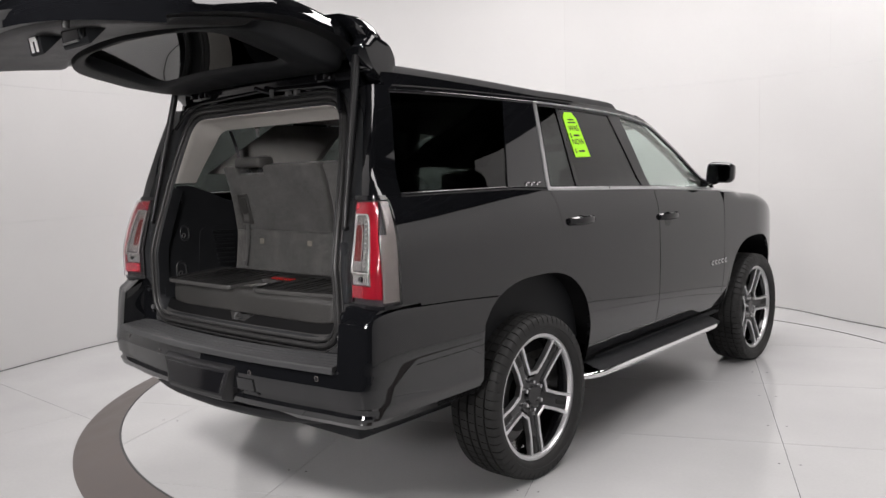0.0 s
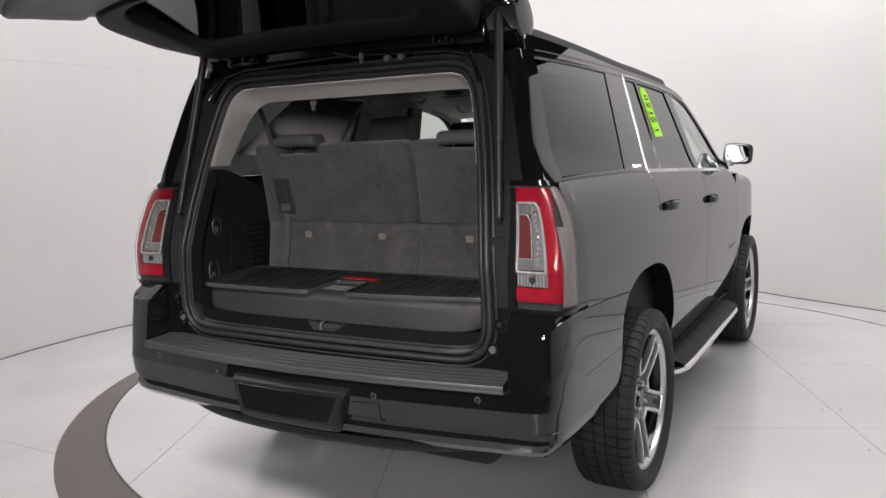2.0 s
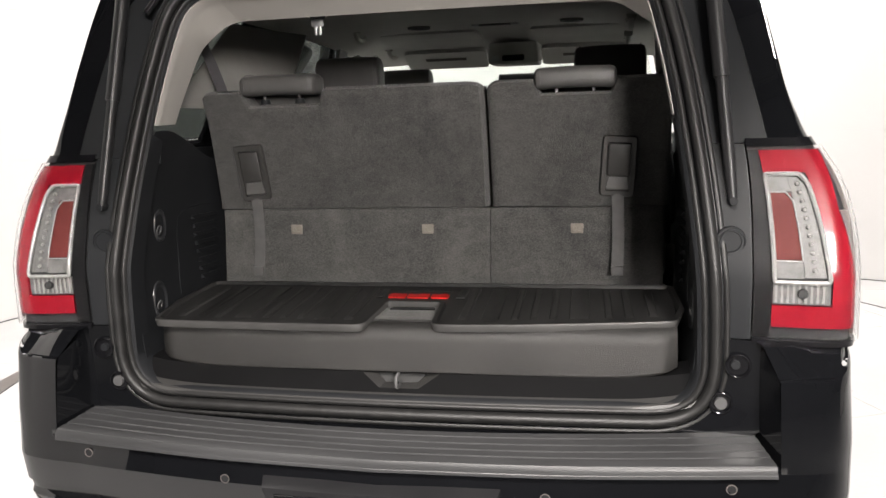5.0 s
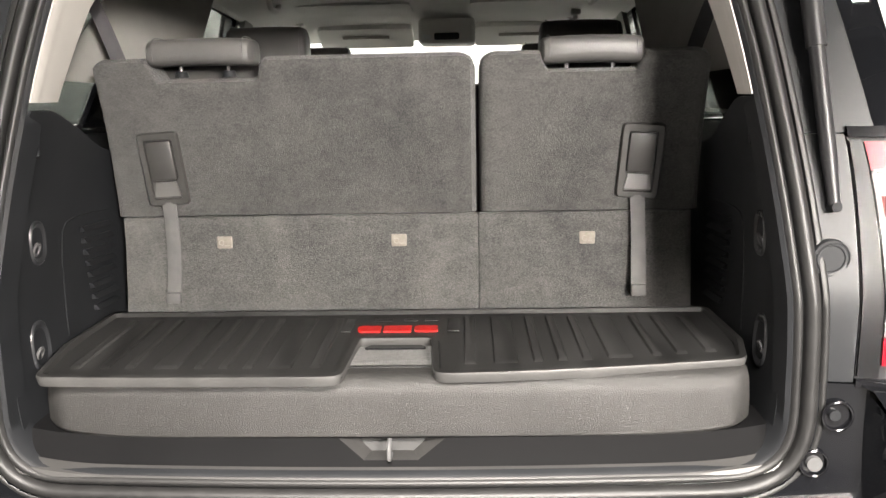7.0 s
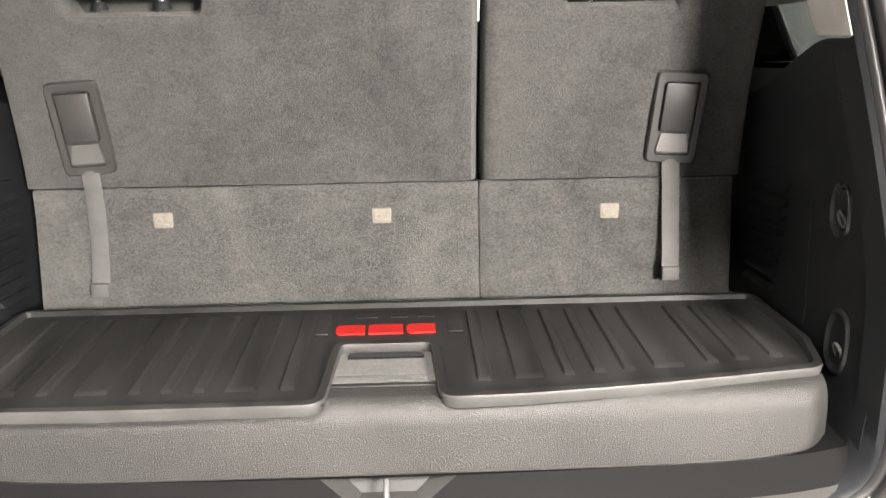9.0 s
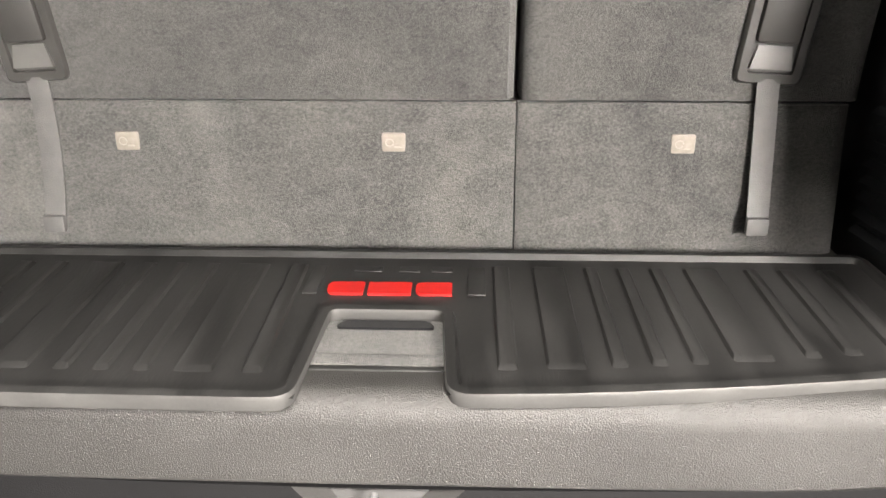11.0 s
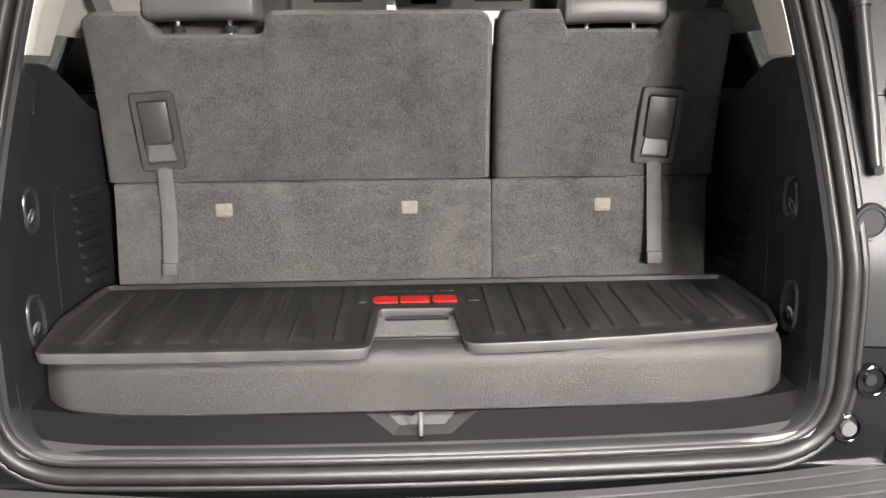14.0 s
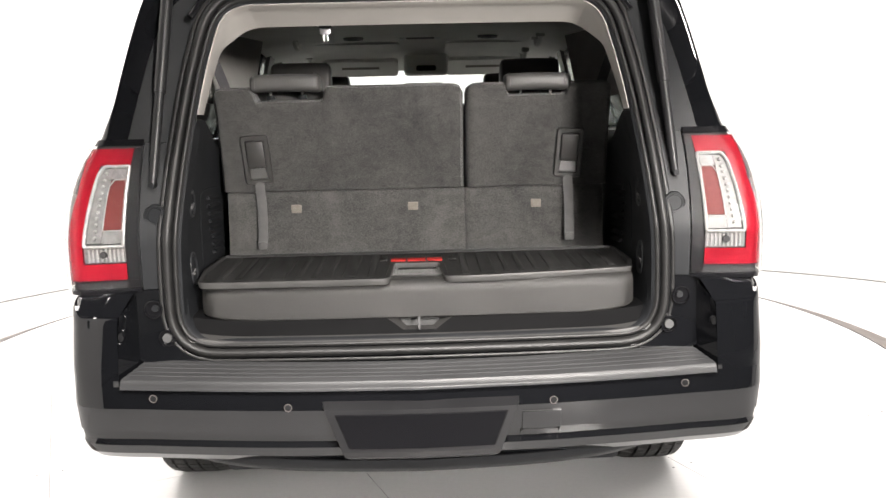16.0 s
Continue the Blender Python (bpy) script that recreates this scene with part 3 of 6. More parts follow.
part("bonnet", thicken(bm, 0.01), M_PAINT, car)
bm = bmesh.new()
rows = []
for z, o in ((0.42, 0.10), (0.55, 0.02), (0.75, 0.0), (1.0, 0.03), (1.18, 0.10)):
    rows.append([(lerp(-0.80, 0.80, j / 20), 5.22 - o - 0.30 * abs(-1 + j / 10) ** 3, z) for j in range(21)])
grid_faces(bm, rows)
part("front_bumper", thicken(bm, 0.02), M_PAINT, car)
both("front_bumper", lambda: flank(4.64, 5.0, lambda y: 0.46, lambda y: 0.96, 10), M_PAINT)


# rear corner: from the tailgate opening round to the flank
OUTLINE = [(-0.752, 0.80), (0.752, 0.80), (0.748, 1.12), (0.722, 1.36), (0.682, 1.62), (0.615, 1.888), (-0.615, 1.888), (-0.682, 1.62), (-0.722, 1.36), (-0.748, 1.12)]
RADII = [0.15, 0.15, 0.1, 0.1, 0.1, 0.13, 0.13, 0.1, 0.1, 0.1]


def offset_loop(pts, d):
    """A closed 2D loop moved inwards by d."""
    out = []
    n = len(pts)
    for i in range(n):
        a, b = Vector(pts[i - 1]), Vector(pts[(i + 1) % n])
        t = (b - a)
        if t.length < 1e-6:
            t = Vector((1, 0))
        t.normalize()
        out.append((pts[i][0] - t.y * d, pts[i][1] + t.x * d))
    return out


def dense(pts, step=0.03):
    out = []
    for i, p in enumerate(pts):
        q = pts[(i + 1) % len(pts)]
        k = max(1, int(math.dist(p, q) / step))
        out += [(lerp(p[0], q[0], j / k), lerp(p[1], q[1], j / k)) for j in range(k)]
    return out


def even(pts, step):
    """The same closed loop in equal steps."""
    pts = [Vector(p) for p in pts]
    pts = [p for i, p in enumerate(pts) if (p - pts[i - 1]).length > 1e-4]
    run = [0.0]
    for i in range(len(pts)):
        run.append(run[-1] + (pts[(i + 1) % len(pts)] - pts[i]).length)
    n = int(run[-1] / step)
    out = []
    k = 0
    for j in range(n):
        d = run[-1] * j / n
        while run[k + 1] < d:
            k += 1
        t = (d - run[k]) / (run[k + 1] - run[k])
        out.append(tuple(pts[k].lerp(pts[(k + 1) % len(pts)], t)))
    return out


LOOP = even(rounded(OUTLINE, RADII, 12), 0.022)


def loop_at(d, forward=0.0):
    """The tailgate opening's loop, moved inwards by d and forwards; it bows rearwards at the sill."""
    out = []
    for x, z in offset_loop(LOOP, d):
        bow = 0.03 * (1 - (x / 0.75) ** 2)
        out.append((x, rear_y(z) + forward - bow, z))
    return out


def opening_x(z):
    """Half width of the opening at a height."""
    f = smooth_curve([0.80, 0.83, 0.87, 0.95, 1.12, 1.36, 1.62, 1.78, 1.84, 1.888], [0.58, 0.67, 0.72, 0.748, 0.748, 0.722, 0.682, 0.64, 0.60, 0.50])
    return f(z)


def corner_raw(s, z):
    a = Vector((opening_x(z) + 0.012, rear_y(z) + 0.004))
    yb = lerp(0.385, 0.48, max(0, min(1, (z - 1.44) / 0.45)))
    xb = side_x(yb, z)
    b = Vector((xb, yb))
    c = Vector((xb - 0.006, rear_y(z) - 0.037))
    k = max(0.0, min(1.0, (z - 1.44) / 0.22))
    w = 5.0 + 35.0 * k * k * (3 - 2 * k)
    den = (1 - s) ** 2 + 2 * w * s * (1 - s) + s * s
    return (a * (1 - s) ** 2 + c * 2 * w * s * (1 - s) + b * s * s) / den


CORNERS = {}


def corner(s, z, out=0.0):
    """The rear corner in plan; s, by length: 0 at the opening, 1 on the flank."""
    key = round(z, 5)
    if key not in CORNERS:
        fs = [0.5 - 0.5 * math.cos(math.pi * i / 120) for i in range(121)]
        pts = [corner_raw(f, z) for f in fs]
        run = [0.0]
        for i in range(120):
            run.append(run[-1] + (pts[i + 1] - pts[i]).length)
        CORNERS[key] = (pts, [r / run[-1] for r in run])
    pts, run = CORNERS[key]
    i = min(119, max(0, int(np.searchsorted(run, s)) - 1))
    t = (s - run[i]) / (run[i + 1] - run[i])
    p = pts[i].lerp(pts[i + 1], t)
    if out:
        q = (pts[min(120, i + 3)] - pts[max(0, i - 2)]).normalized()
        p = p + Vector((q.y, -q.x)) * out
    return (p.x, p.y, z)


def lamp_corner(s, z, out=0.0):
    """The rear corner with its inner edge set upright, for the lamp and what borders on it."""
    if s < 0.605:
        d = (corner(0.13, 1.06)[0] - corner(0.13, z)[0]) / 0.47
        s = s + d * (0.605 - s) / 0.475 if s > 0.13 else s + d * s / 0.13
    return corner(s, z, out)


def corner_patch(s0, s1, z0, z1, out=0.0, t=0.0, n=16, m=16, at=corner):
    """A patch of the rear corner, of thickness t below its outer face."""
    bm = bmesh.new()
    zs = [lerp(z0, z1, j / m) for j in range(m + 1)]
    ss = [lerp(s0, s1, i / n) for i in range(n + 1)]
    a = grid_faces(bm, [[at(s, z, out) for z in zs] for s in ss])
    if t:
        b = grid_faces(bm, [[at(s, z, out - t) for z in zs] for s in ss])
        for i in range(n):
            for j in (0, m):
                bm.faces.new((a[i][j], a[i + 1][j], b[i + 1][j], b[i][j]))
        for j in range(m):
            for i in (0, n):
                bm.faces.new((a[i][j], a[i][j + 1], b[i][j + 1], b[i][j]))
    return bm


both("pillar_jamb", lambda: corner_patch(0, 0.378, 1.435, 1.905, -0.001, 0.013, 16, 20), M_SATIN)


def pillar_corner(u, z, out=0.0):
    """The rear corner above the lamps, with u = 0.5 on its crease."""
    corner(0.5, z)
    crease = CORNERS[round(z, 5)][1][60]
    return corner(lerp(0.38, crease, u * 2) if u < 0.5 else lerp(crease, 1.0, u * 2 - 1), z, out)


both("d_pillar", lambda: corner_patch(0.0, 1.0, 1.435, 1.905, 0.0, 0.014, 24, 20, pillar_corner), M_PAINT)
both("rear_jamb", lambda: corner_patch(0.0, 0.125, 1.005, 1.433, 0.0, 0.014, 10, 12, lamp_corner), M_SATIN)
both("lamp_pocket", lambda: corner_patch(0.125, 0.80, 1.0, 1.43, -0.028, 0.01, 30, 12, lamp_corner), M_GLOSS)
both("rear_quarter_corner", lambda: corner_patch(0.745, 1.0, 1.0, 1.433, 0.0, 0.014, 10, 12), M_PAINT)
both("rear_lower_jamb", lambda: corner_patch(0.0, 0.42, 0.76, 1.003, 0.004, 0.014, 24, 10), M_PAINT)
# sill below the seal and header above it
bm = bmesh.new()
grid_faces(bm, [[(x, 0.195 - 0.03 * (1 - (x / 0.75) ** 2) + d, z) for x in [-0.80 + 0.08 * i for i in range(21)]] for d, z in ((0.004, 0.825), (-0.002, 0.79), (0.0, 0.74))])
part("rear_sill", bm, M_PAINT, car)
bm = bmesh.new()
rows = []
for k in range(6):
    f = k / 5
    rows.append([(lerp(0.63, 0.79, f) * u, lerp(rear_y(1.88) - 0.02, 0.50, f), lerp(1.885, roof_edge(0.5)[1] + 0.07 * (1 - abs(u) ** 3.2), f)) for u in [-1 + j / 10 for j in range(21)]])
grid_faces(bm, rows)
part("roof_header", bm, M_PAINT, car)


def loop_band(name, prof, mat, label=""):
    """A profile of (inwards, forwards) carried round the tailgate opening."""
    bm = bmesh.new()
    grid_faces(bm, [loop_at(d, f) for d, f in prof], close_v=True)
    return part(name, bm, mat, car, label, 60)


loop_band("door_seal", [(-0.010, 0.004), (-0.008, -0.008), (-0.002, -0.015), (0.006, -0.017), (0.013, -0.013), (0.017, -0.004), (0.018, 0.006)], M_SEAL, "black rubber tailgate seal")
loop_band("seal_lip", [(-0.026, 0.004), (-0.025, -0.004), (-0.020, -0.0065), (-0.014, -0.004), (-0.012, 0.006)], M_SEAL)
loop_band("seal_lip", [(0.020, 0.008), (0.022, -0.003), (0.028, -0.006), (0.033, -0.003), (0.036, 0.006)], M_SEAL)
loop_band("seal_channel", [(-0.013, 0.003), (-0.009, 0.003)], M_SATIN)
bm = bmesh.new()
grid_faces(bm, [loop_at(0.016, 0.004), loop_at(0.024, 0.010), loop_at(0.037, 0.004), loop_at(0.044, 0.010), [q if p[2] < 1.49 else p for p, q in zip(loop_at(0.0442, 0.012), loop_at(0.046, 0.07))]], close_v=True)
part("opening_flange", bm, M_TRIM, car, "black lip inside the seal", smooth=50)

# roof hinges and wiring above the opening
both("tailgate_hinge", lambda: box(box(box(box(bmesh.new(), 0.43, 0.52, 0.405, 0.50, 1.945, 1.972, 0.006), 0.44, 0.452, 0.385, 0.45, 1.955, 2.03, 0.003), 0.495, 0.507, 0.385, 0.45, 1.955, 2.03, 0.003), 0.35, 0.43, 0.40, 0.43, 1.915, 1.935, 0.004), M_GLOSS, label="black tailgate hinge")
part("hinge_shroud", boxed(-0.64, 0.64, 0.425, 0.52, 1.94, 2.05, 0.02), M_GLOSS, car)


def corrugated(a, b, sag, r=0.011):
    """A ribbed wiring sleeve that hangs a little between two ends."""
    bm = bmesh.new()
    a, b = Vector(a), Vector(b)
    n = max(6, int((b - a).length / 0.0045))
    rows = []
    side = (b - a).cross(Vector((0, 0, 1))).normalized()
    for i in range(2 * n + 1):
        f = i / (2 * n)
        c = a.lerp(b, f) - Vector((0, 0, sag * math.sin(math.pi * f)))
        up = side.cross((b - a).normalized())
        q = r * (1.0 if i % 2 else 0.78)
        rows.append([c + side * q * math.cos(k * math.pi / 5) + up * q * math.sin(k * math.pi / 5) for k in range(10)])
    grid_faces(bm, rows, close_v=True)
    return bm


part("wiring_sleeve", corrugated((-0.70, 0.40, 2.015), (-0.575, 0.395, 1.975), 0.008), M_GLOSS, car, "black ribbed wiring sleeve", smooth=0)
part("wiring_sleeve", corrugated((-0.02, 0.395, 1.962), (0.112, 0.390, 1.930), 0.004), M_GLOSS, car, "black ribbed wiring sleeve", smooth=0)
part("sleeve_clip", boxed(0.110, 0.120, 0.378, 0.40, 1.905, 1.945, 0.003), M_STEEL, car)
part("sleeve_clip", boxed(-0.585, -0.560, 0.385, 0.42, 1.955, 1.985, 0.005), M_GLOSS, car)
for x in (0.232, 0.296):
    part("jamb_socket", cyl(bmesh.new(), (x, 0.405, 1.916), (x, 0.383, 1.914), 0.013, 0.011, 16), M_STEEL, car, "small metal socket over the opening")
part("header_strip", boxed(0.19, 0.34, 0.392, 0.41, 1.903, 1.909, 0.002), M_SATIN, car)
both("rain_channel", lambda: tube(bmesh.new(), [(0.66, 0.33, 1.80), (0.60, 0.38, 1.90), (0.50, 0.40, 1.925), (0.0, 0.41, 1.945)], 0.010), M_GLOSS)


# tail lamps
PROUD = 0.010


def tail_lamp(flip):
    name = "tail_lamp"
    lamp = thing(name, "", "", (0, 0, 0))
    lamp.parent = car
    tagged(lamp, "tall tail lamp with a red bracket round a pale light guide")

    def add(nm, s0, s1, z0, z1, out, t, mat, n=10, m=10):
        b = corner_patch(s0, s1, z0, z1, out + PROUD, t, n, m, lamp_corner)
        part(nm, mirrored(b) if flip else b, mat, lamp)
    add("housing", 0.13, 0.74, 1.012, 1.428, -0.012, 0.024, M_HOUSING, 40, 12)
    add("end_strip", 0.13, 0.74, 1.428, 1.446, -0.002, 0.012, M_GLOSS, 40, 2)
    add("end_strip", 0.13, 0.74, 0.998, 1.013, -0.002, 0.012, M_GLOSS, 40, 2)
    add("smoked_edge", 0.133, 0.206, 1.018, 1.422, -0.003, 0.010, M_SMOKE, 5, 8)

    def red_edge(zv):
        return 0.565 + 0.05 * max(0.0, (zv - 1.30) / 0.1)

    def add_warped(nm, z0, z1, s_in, mat, n, m):
        b = corner_patch(0.0, 1.0, z0, z1, PROUD - 0.001, 0.010, n, m, lambda u, z, o: lamp_corner(lerp(s_in, red_edge(z), u), z, o))
        part(nm, mirrored(b) if flip else b, mat, lamp, "red lamp bracket")
    add_warped("red_bar", 1.372, 1.420, 0.212, M_REDLENS, 30, 5)
    add_warped("red_bar", 1.086, 1.374, 0.470, M_REDLENS, 14, 14)
    add_warped("red_bar", 1.040, 1.088, 0.212, M_REDLENS, 30, 5)
    add("side_lens", 0.640, 0.728, 1.025, 1.420, -0.003, 0.008, M_SIDELENS, 12, 10)
    add("side_lens", 0.572, 0.640, 1.025, 1.290, -0.003, 0.008, M_SIDELENS, 8, 8)
    add("inner_housing", 0.214, 0.468, 1.140, 1.371, -0.008, 0.004, M_HOUSING, 16, 10)
    add("centre_reflector", 0.232, 0.346, 1.188, 1.328, -0.001, 0.008, M_DARKRED, 8, 6)
    add("light_block", 0.228, 0.350, 1.332, 1.364, -0.003, 0.006, M_REFLECT, 6, 3)
    add("light_block", 0.228, 0.350, 1.148, 1.184, -0.003, 0.006, M_REFLECT, 6, 3)
    add("led_strip", 0.354, 0.446, 1.150, 1.362, -0.005, 0.005, M_REFLECT, 6, 12)

    def wire(nm, s0, s1, z0, z1, rad, r, mat):
        pts = rounded([(s0, z0), (s1, z0), (s1, z1 - 0.02), (s1 - 0.03, z1), (s0, z1)], rad, 5)
        bw = bmesh.new()
        tube(bw, [lamp_corner(ps, pz, PROUD) for ps, pz in dense(pts, 0.02)], r, 6, closed=True)
        part(nm, mirrored(bw) if flip else bw, mat, lamp)
    wire("light_guide", 0.220, 0.458, 1.140, 1.369, 0.012, 0.0052, M_FRAME)
    wire("centre_rim", 0.229, 0.350, 1.185, 1.331, 0.006, 0.0020, M_FRAME)
    for k in range(11):
        z = 1.166 + 0.0182 * k
        p, q = lamp_corner(0.398, z, PROUD - 0.004), lamp_corner(0.398, z, PROUD + 0.002)
        b = cyl(bmesh.new(), p, q, 0.0055, 0.0035, 10)
        part("led", mirrored(b) if flip else b, M_FRAME, lamp)
    add("reversing_lamp", 0.216, 0.464, 1.091, 1.136, -0.006, 0.006, M_REFLECT, 12, 4)
    for k in range(9):
        s0 = 0.224 + 0.0255 * k
        add("lamp_rib", s0, s0 + 0.011, 1.094, 1.133, -0.003, 0.006, M_FRAME, 2, 3)
    p, q = lamp_corner(0.345, 1.116, PROUD - 0.004), lamp_corner(0.345, 1.116, PROUD + 0.004)
    b = cyl(bmesh.new(), p, q, 0.011, 0.010, 16)
    part("bulb", mirrored(b) if flip else b, M_HOUSING, lamp)
    b = corner_patch(0.13, 0.74, 1.012, 1.428, PROUD + 0.007, 0.003, 40, 8, lamp_corner)
    o = part("lens", mirrored(b) if flip else b, M_LENS, lamp, "clear outer lens")
    o.visible_shadow = False


tail_lamp(False)
tail_lamp(True)


# ---- rear bumper ----
PLAN = smooth_curve([0.0, 0.35, 0.70, 0.80], [-0.020, -0.005, 0.032, 0.047])


def bumper_plan(s):
    """The bumper's outline in plan; s from 0 in the middle to 1 at the wheel arch."""
    if s < 0.5:
        x = 0.80 * s / 0.5
        return x, PLAN(x)
    if s < 0.75:
        t = (s - 0.5) / 0.25
        a, c, b = Vector((0.80, 0.047)), Vector((1.034, 0.066)), Vector((1.036, 0.34))
        w = 2.8
        p = (a * (1 - t) ** 2 + c * 2 * w * t * (1 - t) + b * t * t) / ((1 - t) ** 2 + 2 * w * t * (1 - t) + t * t)
        return p.x, p.y
    t = (s - 0.75) / 0.25
    return lerp(1.036, 1.037, t), lerp(0.34, 0.93, t)


# section of the bumper: height and inset; a crease under the step, a groove and a lip below it
SECTION = [(0.500, 0.085), (0.522, 0.040), (0.545, 0.016), (0.572, 0.009), (0.584, 0.028), (0.607, 0.026), (0.614, 0.004), (0.650, -0.001), (0.688, -0.006), (0.692, -0.005), (0.735, 0.005), (0.752, 0.009), (0.86, 0.022), (0.95, 0.036), (1.0, 0.046)]


def inset_at(z, s=0.0):
    """Inset of the bumper's face; the groove and the crease fade out round the corner."""
    k = max(0.0, min(1.0, (s - 0.48) / 0.24))
    k = k * k * (3 - 2 * k)
    sharp = float(np.interp(z, [p[0] for p in SECTION], [p[1] for p in SECTION]))
    plain = float(np.interp(z, (0.50, 0.53, 0.56, 0.60, 0.70, 0.80, 1.0), (0.085, 0.034, 0.014, 0.004, -0.002, 0.008, 0.046)))
    out = lerp(sharp, plain, k)
    return out - 0.042 * max(0.0, min(1.0, (s - 0.56) / 0.16)) * max(0.0, (z - 0.70) / 0.3)


def bumper_point(s, z, flip=1, extra=0.0):
    x, y = bumper_plan(s)
    e = 1e-3
    x1, y1 = bumper_plan(min(1, s + e))
    x0, y0 = bumper_plan(max(0, s - e))
    t = Vector((x1 - x0, y1 - y0)).normalized()
    d = inset_at(z, s) + extra
    return (flip * (x - t.y * d), y + t.x * d, z)


def bumper_bottom(s):
    return smooth_curve([0, 0.5, 0.75, 1.0], [0.505, 0.518, 0.53, 0.53])(s)


bm = bmesh.new()
S = [i / 110 * 0.94 for i in range(111)]
line = [(-1, s) for s in S[::-1]] + [(1, s) for s in S[1:]]
rows = []
for z in (None, 0.545, 0.560, 0.572, 0.584, 0.596, 0.607, 0.614, 0.63, 0.65, 0.67, 0.688, 0.692, 0.712, 0.735, 0.752):
    rows.append([bumper_point(s, bumper_bottom(s) if z is None else max(z, bumper_bottom(s) + 0.001), f) for f, s in line])
rows.append([bumper_point(s, 0.760, f, 0.012) for f, s in line])
grid_faces(bm, rows)
bmesh.ops.remove_doubles(bm, verts=bm.verts[:], dist=1e-6)
part("rear_bumper", thicken(bm, 0.006), M_PAINT, car, "glossy black rear bumper", smooth=11)


WING = next(k / 2000 for k in range(1000, 1400) if bumper_plan(k / 2000)[0] > 0.866)


def bumper_wing():
    """The bumper's raised corner: rear and flank face, a sloping shelf up to the lamp, and an inner face beside the step."""
    S0, S1 = WING, 0.70

    def top(s):
        x, y = bumper_plan(s)
        f = max(0.0, min(1.0, (s - 0.60) / 0.15))
        return lerp(0.946, BUMPER_SEAM(max(0.25, y)), f * f * (3 - 2 * f))

    bm = bmesh.new()
    rows, shelf = [], []
    n = 80
    for i in range(n + 1):
        s = S0 + (1 - S0) * i / n
        x, y = bumper_plan(s)
        z0 = 0.748 if s <= 0.94 else max(0.748, rear_arch(y))
        zt = max(top(s), z0 + 0.01)
        r = [bumper_point(s, lerp(z0, zt - 0.010, j / 10)) for j in range(11)]
        r += [bumper_point(s, zt - 0.004, 1, 0.002), bumper_point(s, zt - 0.001, 1, 0.005), bumper_point(s, zt, 1, 0.011)]
        rows.append(r)
        if s <= S1 + 0.02:
            f = min(1.0, (s - S0) / (S1 - S0))
            p = Vector(corner(lerp(0.12, 0.80, f), 1.006, -0.012))
            q = Vector(r[-1])
            w = max(0.0, min(1.0, (1.0 - zt) / 0.05))
            way = Vector((p.x - q.x, p.y - q.y, 0.0))
            m = q + way * min(0.85, 0.060 * w / max(way.length, 1e-4))
            m.z = lerp(zt, 1.0, w)
            shelf.append([q.lerp(m, k / 3) for k in range(3)] + [m.lerp(p, k / 3) for k in range(4)])
    grid_faces(bm, rows)
    grid_faces(bm, shelf)
    # inner face, from the jamb back to the rear edge
    inner = []
    for k in range(6):
        f = k / 5
        zt = lerp(1.004, rows[0][-1][2], f)
        inner.append([Vector((0.832, 0.207, z)).lerp(Vector((rows[0][j][0], rows[0][j][1], z)), f) for j, z in enumerate([lerp(0.748, zt, j / 13) for j in range(14)])])
    grid_faces(bm, inner)
    bmesh.ops.remove_doubles(bm, verts=bm.verts[:], dist=1e-4)
    return bm


both("bumper_wing", bumper_wing, M_PAINT, smooth=22)
bm = bmesh.new()
grid_faces(bm, [[(0.83 * u, PLAN(min(0.8, abs(0.83 * u))) + e + 0.16 * abs(u) ** 6, z + 0.03 * u * u) for u in [-1 + i / 16 for i in range(33)]] for z, e in ((0.515, 0.05), (0.492, 0.055), (0.472, 0.075), (0.462, 0.16), (0.47, 0.30))])
part("bumper_valance", thicken(bm, 0.006), M_TRIM, car, "black plastic lower valance")


def bumper_y(x):
    """How far forward the bumper's outline is at a distance from the car's middle."""
    return PLAN(x) if x < 0.80 else next(bumper_plan(k / 1000)[1] for k in range(500, 700) if bumper_plan(k / 1000)[0] >= x)


def step_pad():
    bm = bmesh.new()
    n = 48
    prof = [(0.0, -0.004), (0.03, 0.0), (0.16, 0.0), (0.18, -0.0022), (0.20, -0.0022), (0.22, 0.0), (0.36, 0.0), (0.38, -0.0022), (0.40, -0.0022), (0.42, 0.0), (0.55, 0.0), (0.57, -0.0022), (0.59, -0.0022), (0.61, 0.0),
            (0.73, 0.0), (0.75, -0.0022), (0.77, -0.0022), (0.79, 0.0), (0.91, 0.0), (0.955, -0.002), (0.975, -0.007), (0.988, -0.014), (0.992, -0.024), (1.0, -0.026), (1.0, -0.034)]
    rows = []
    for v, dz in prof:
        row = []
        for i in range(n + 1):
            u = -1 + 2 * i / n
            w = lerp(0.826, 0.856, v)
            x = w * u
            yf = 0.200 - 0.086 * (1 - abs(u) ** 2.0)
            yr = bumper_y(abs(x)) - 0.010
            row.append((x, lerp(yf, yr, v), lerp(0.788, 0.773, v) + dz * 0.8))
        rows.append(row)
    grid_faces(bm, rows)
    for side in (0, n):
        vs = [bm.verts.new((r[side][0] + (0.002 if side else -0.002), r[side][1], 0.745)) for r in rows]
        top = [v for v in bm.verts if any((v.co - Vector(r[side])).length < 1e-6 for r in rows)]
        top.sort(key=lambda v: -v.co.y)
        for k in range(min(len(top), len(vs)) - 1):
            try:
                bm.faces.new((top[k], top[k + 1], vs[k + 1], vs[k]))
            except ValueError:
                pass
    return bm


part("step_pad", step_pad(), M_PAD, car, "ribbed dark grey plastic step pad", smooth=25)


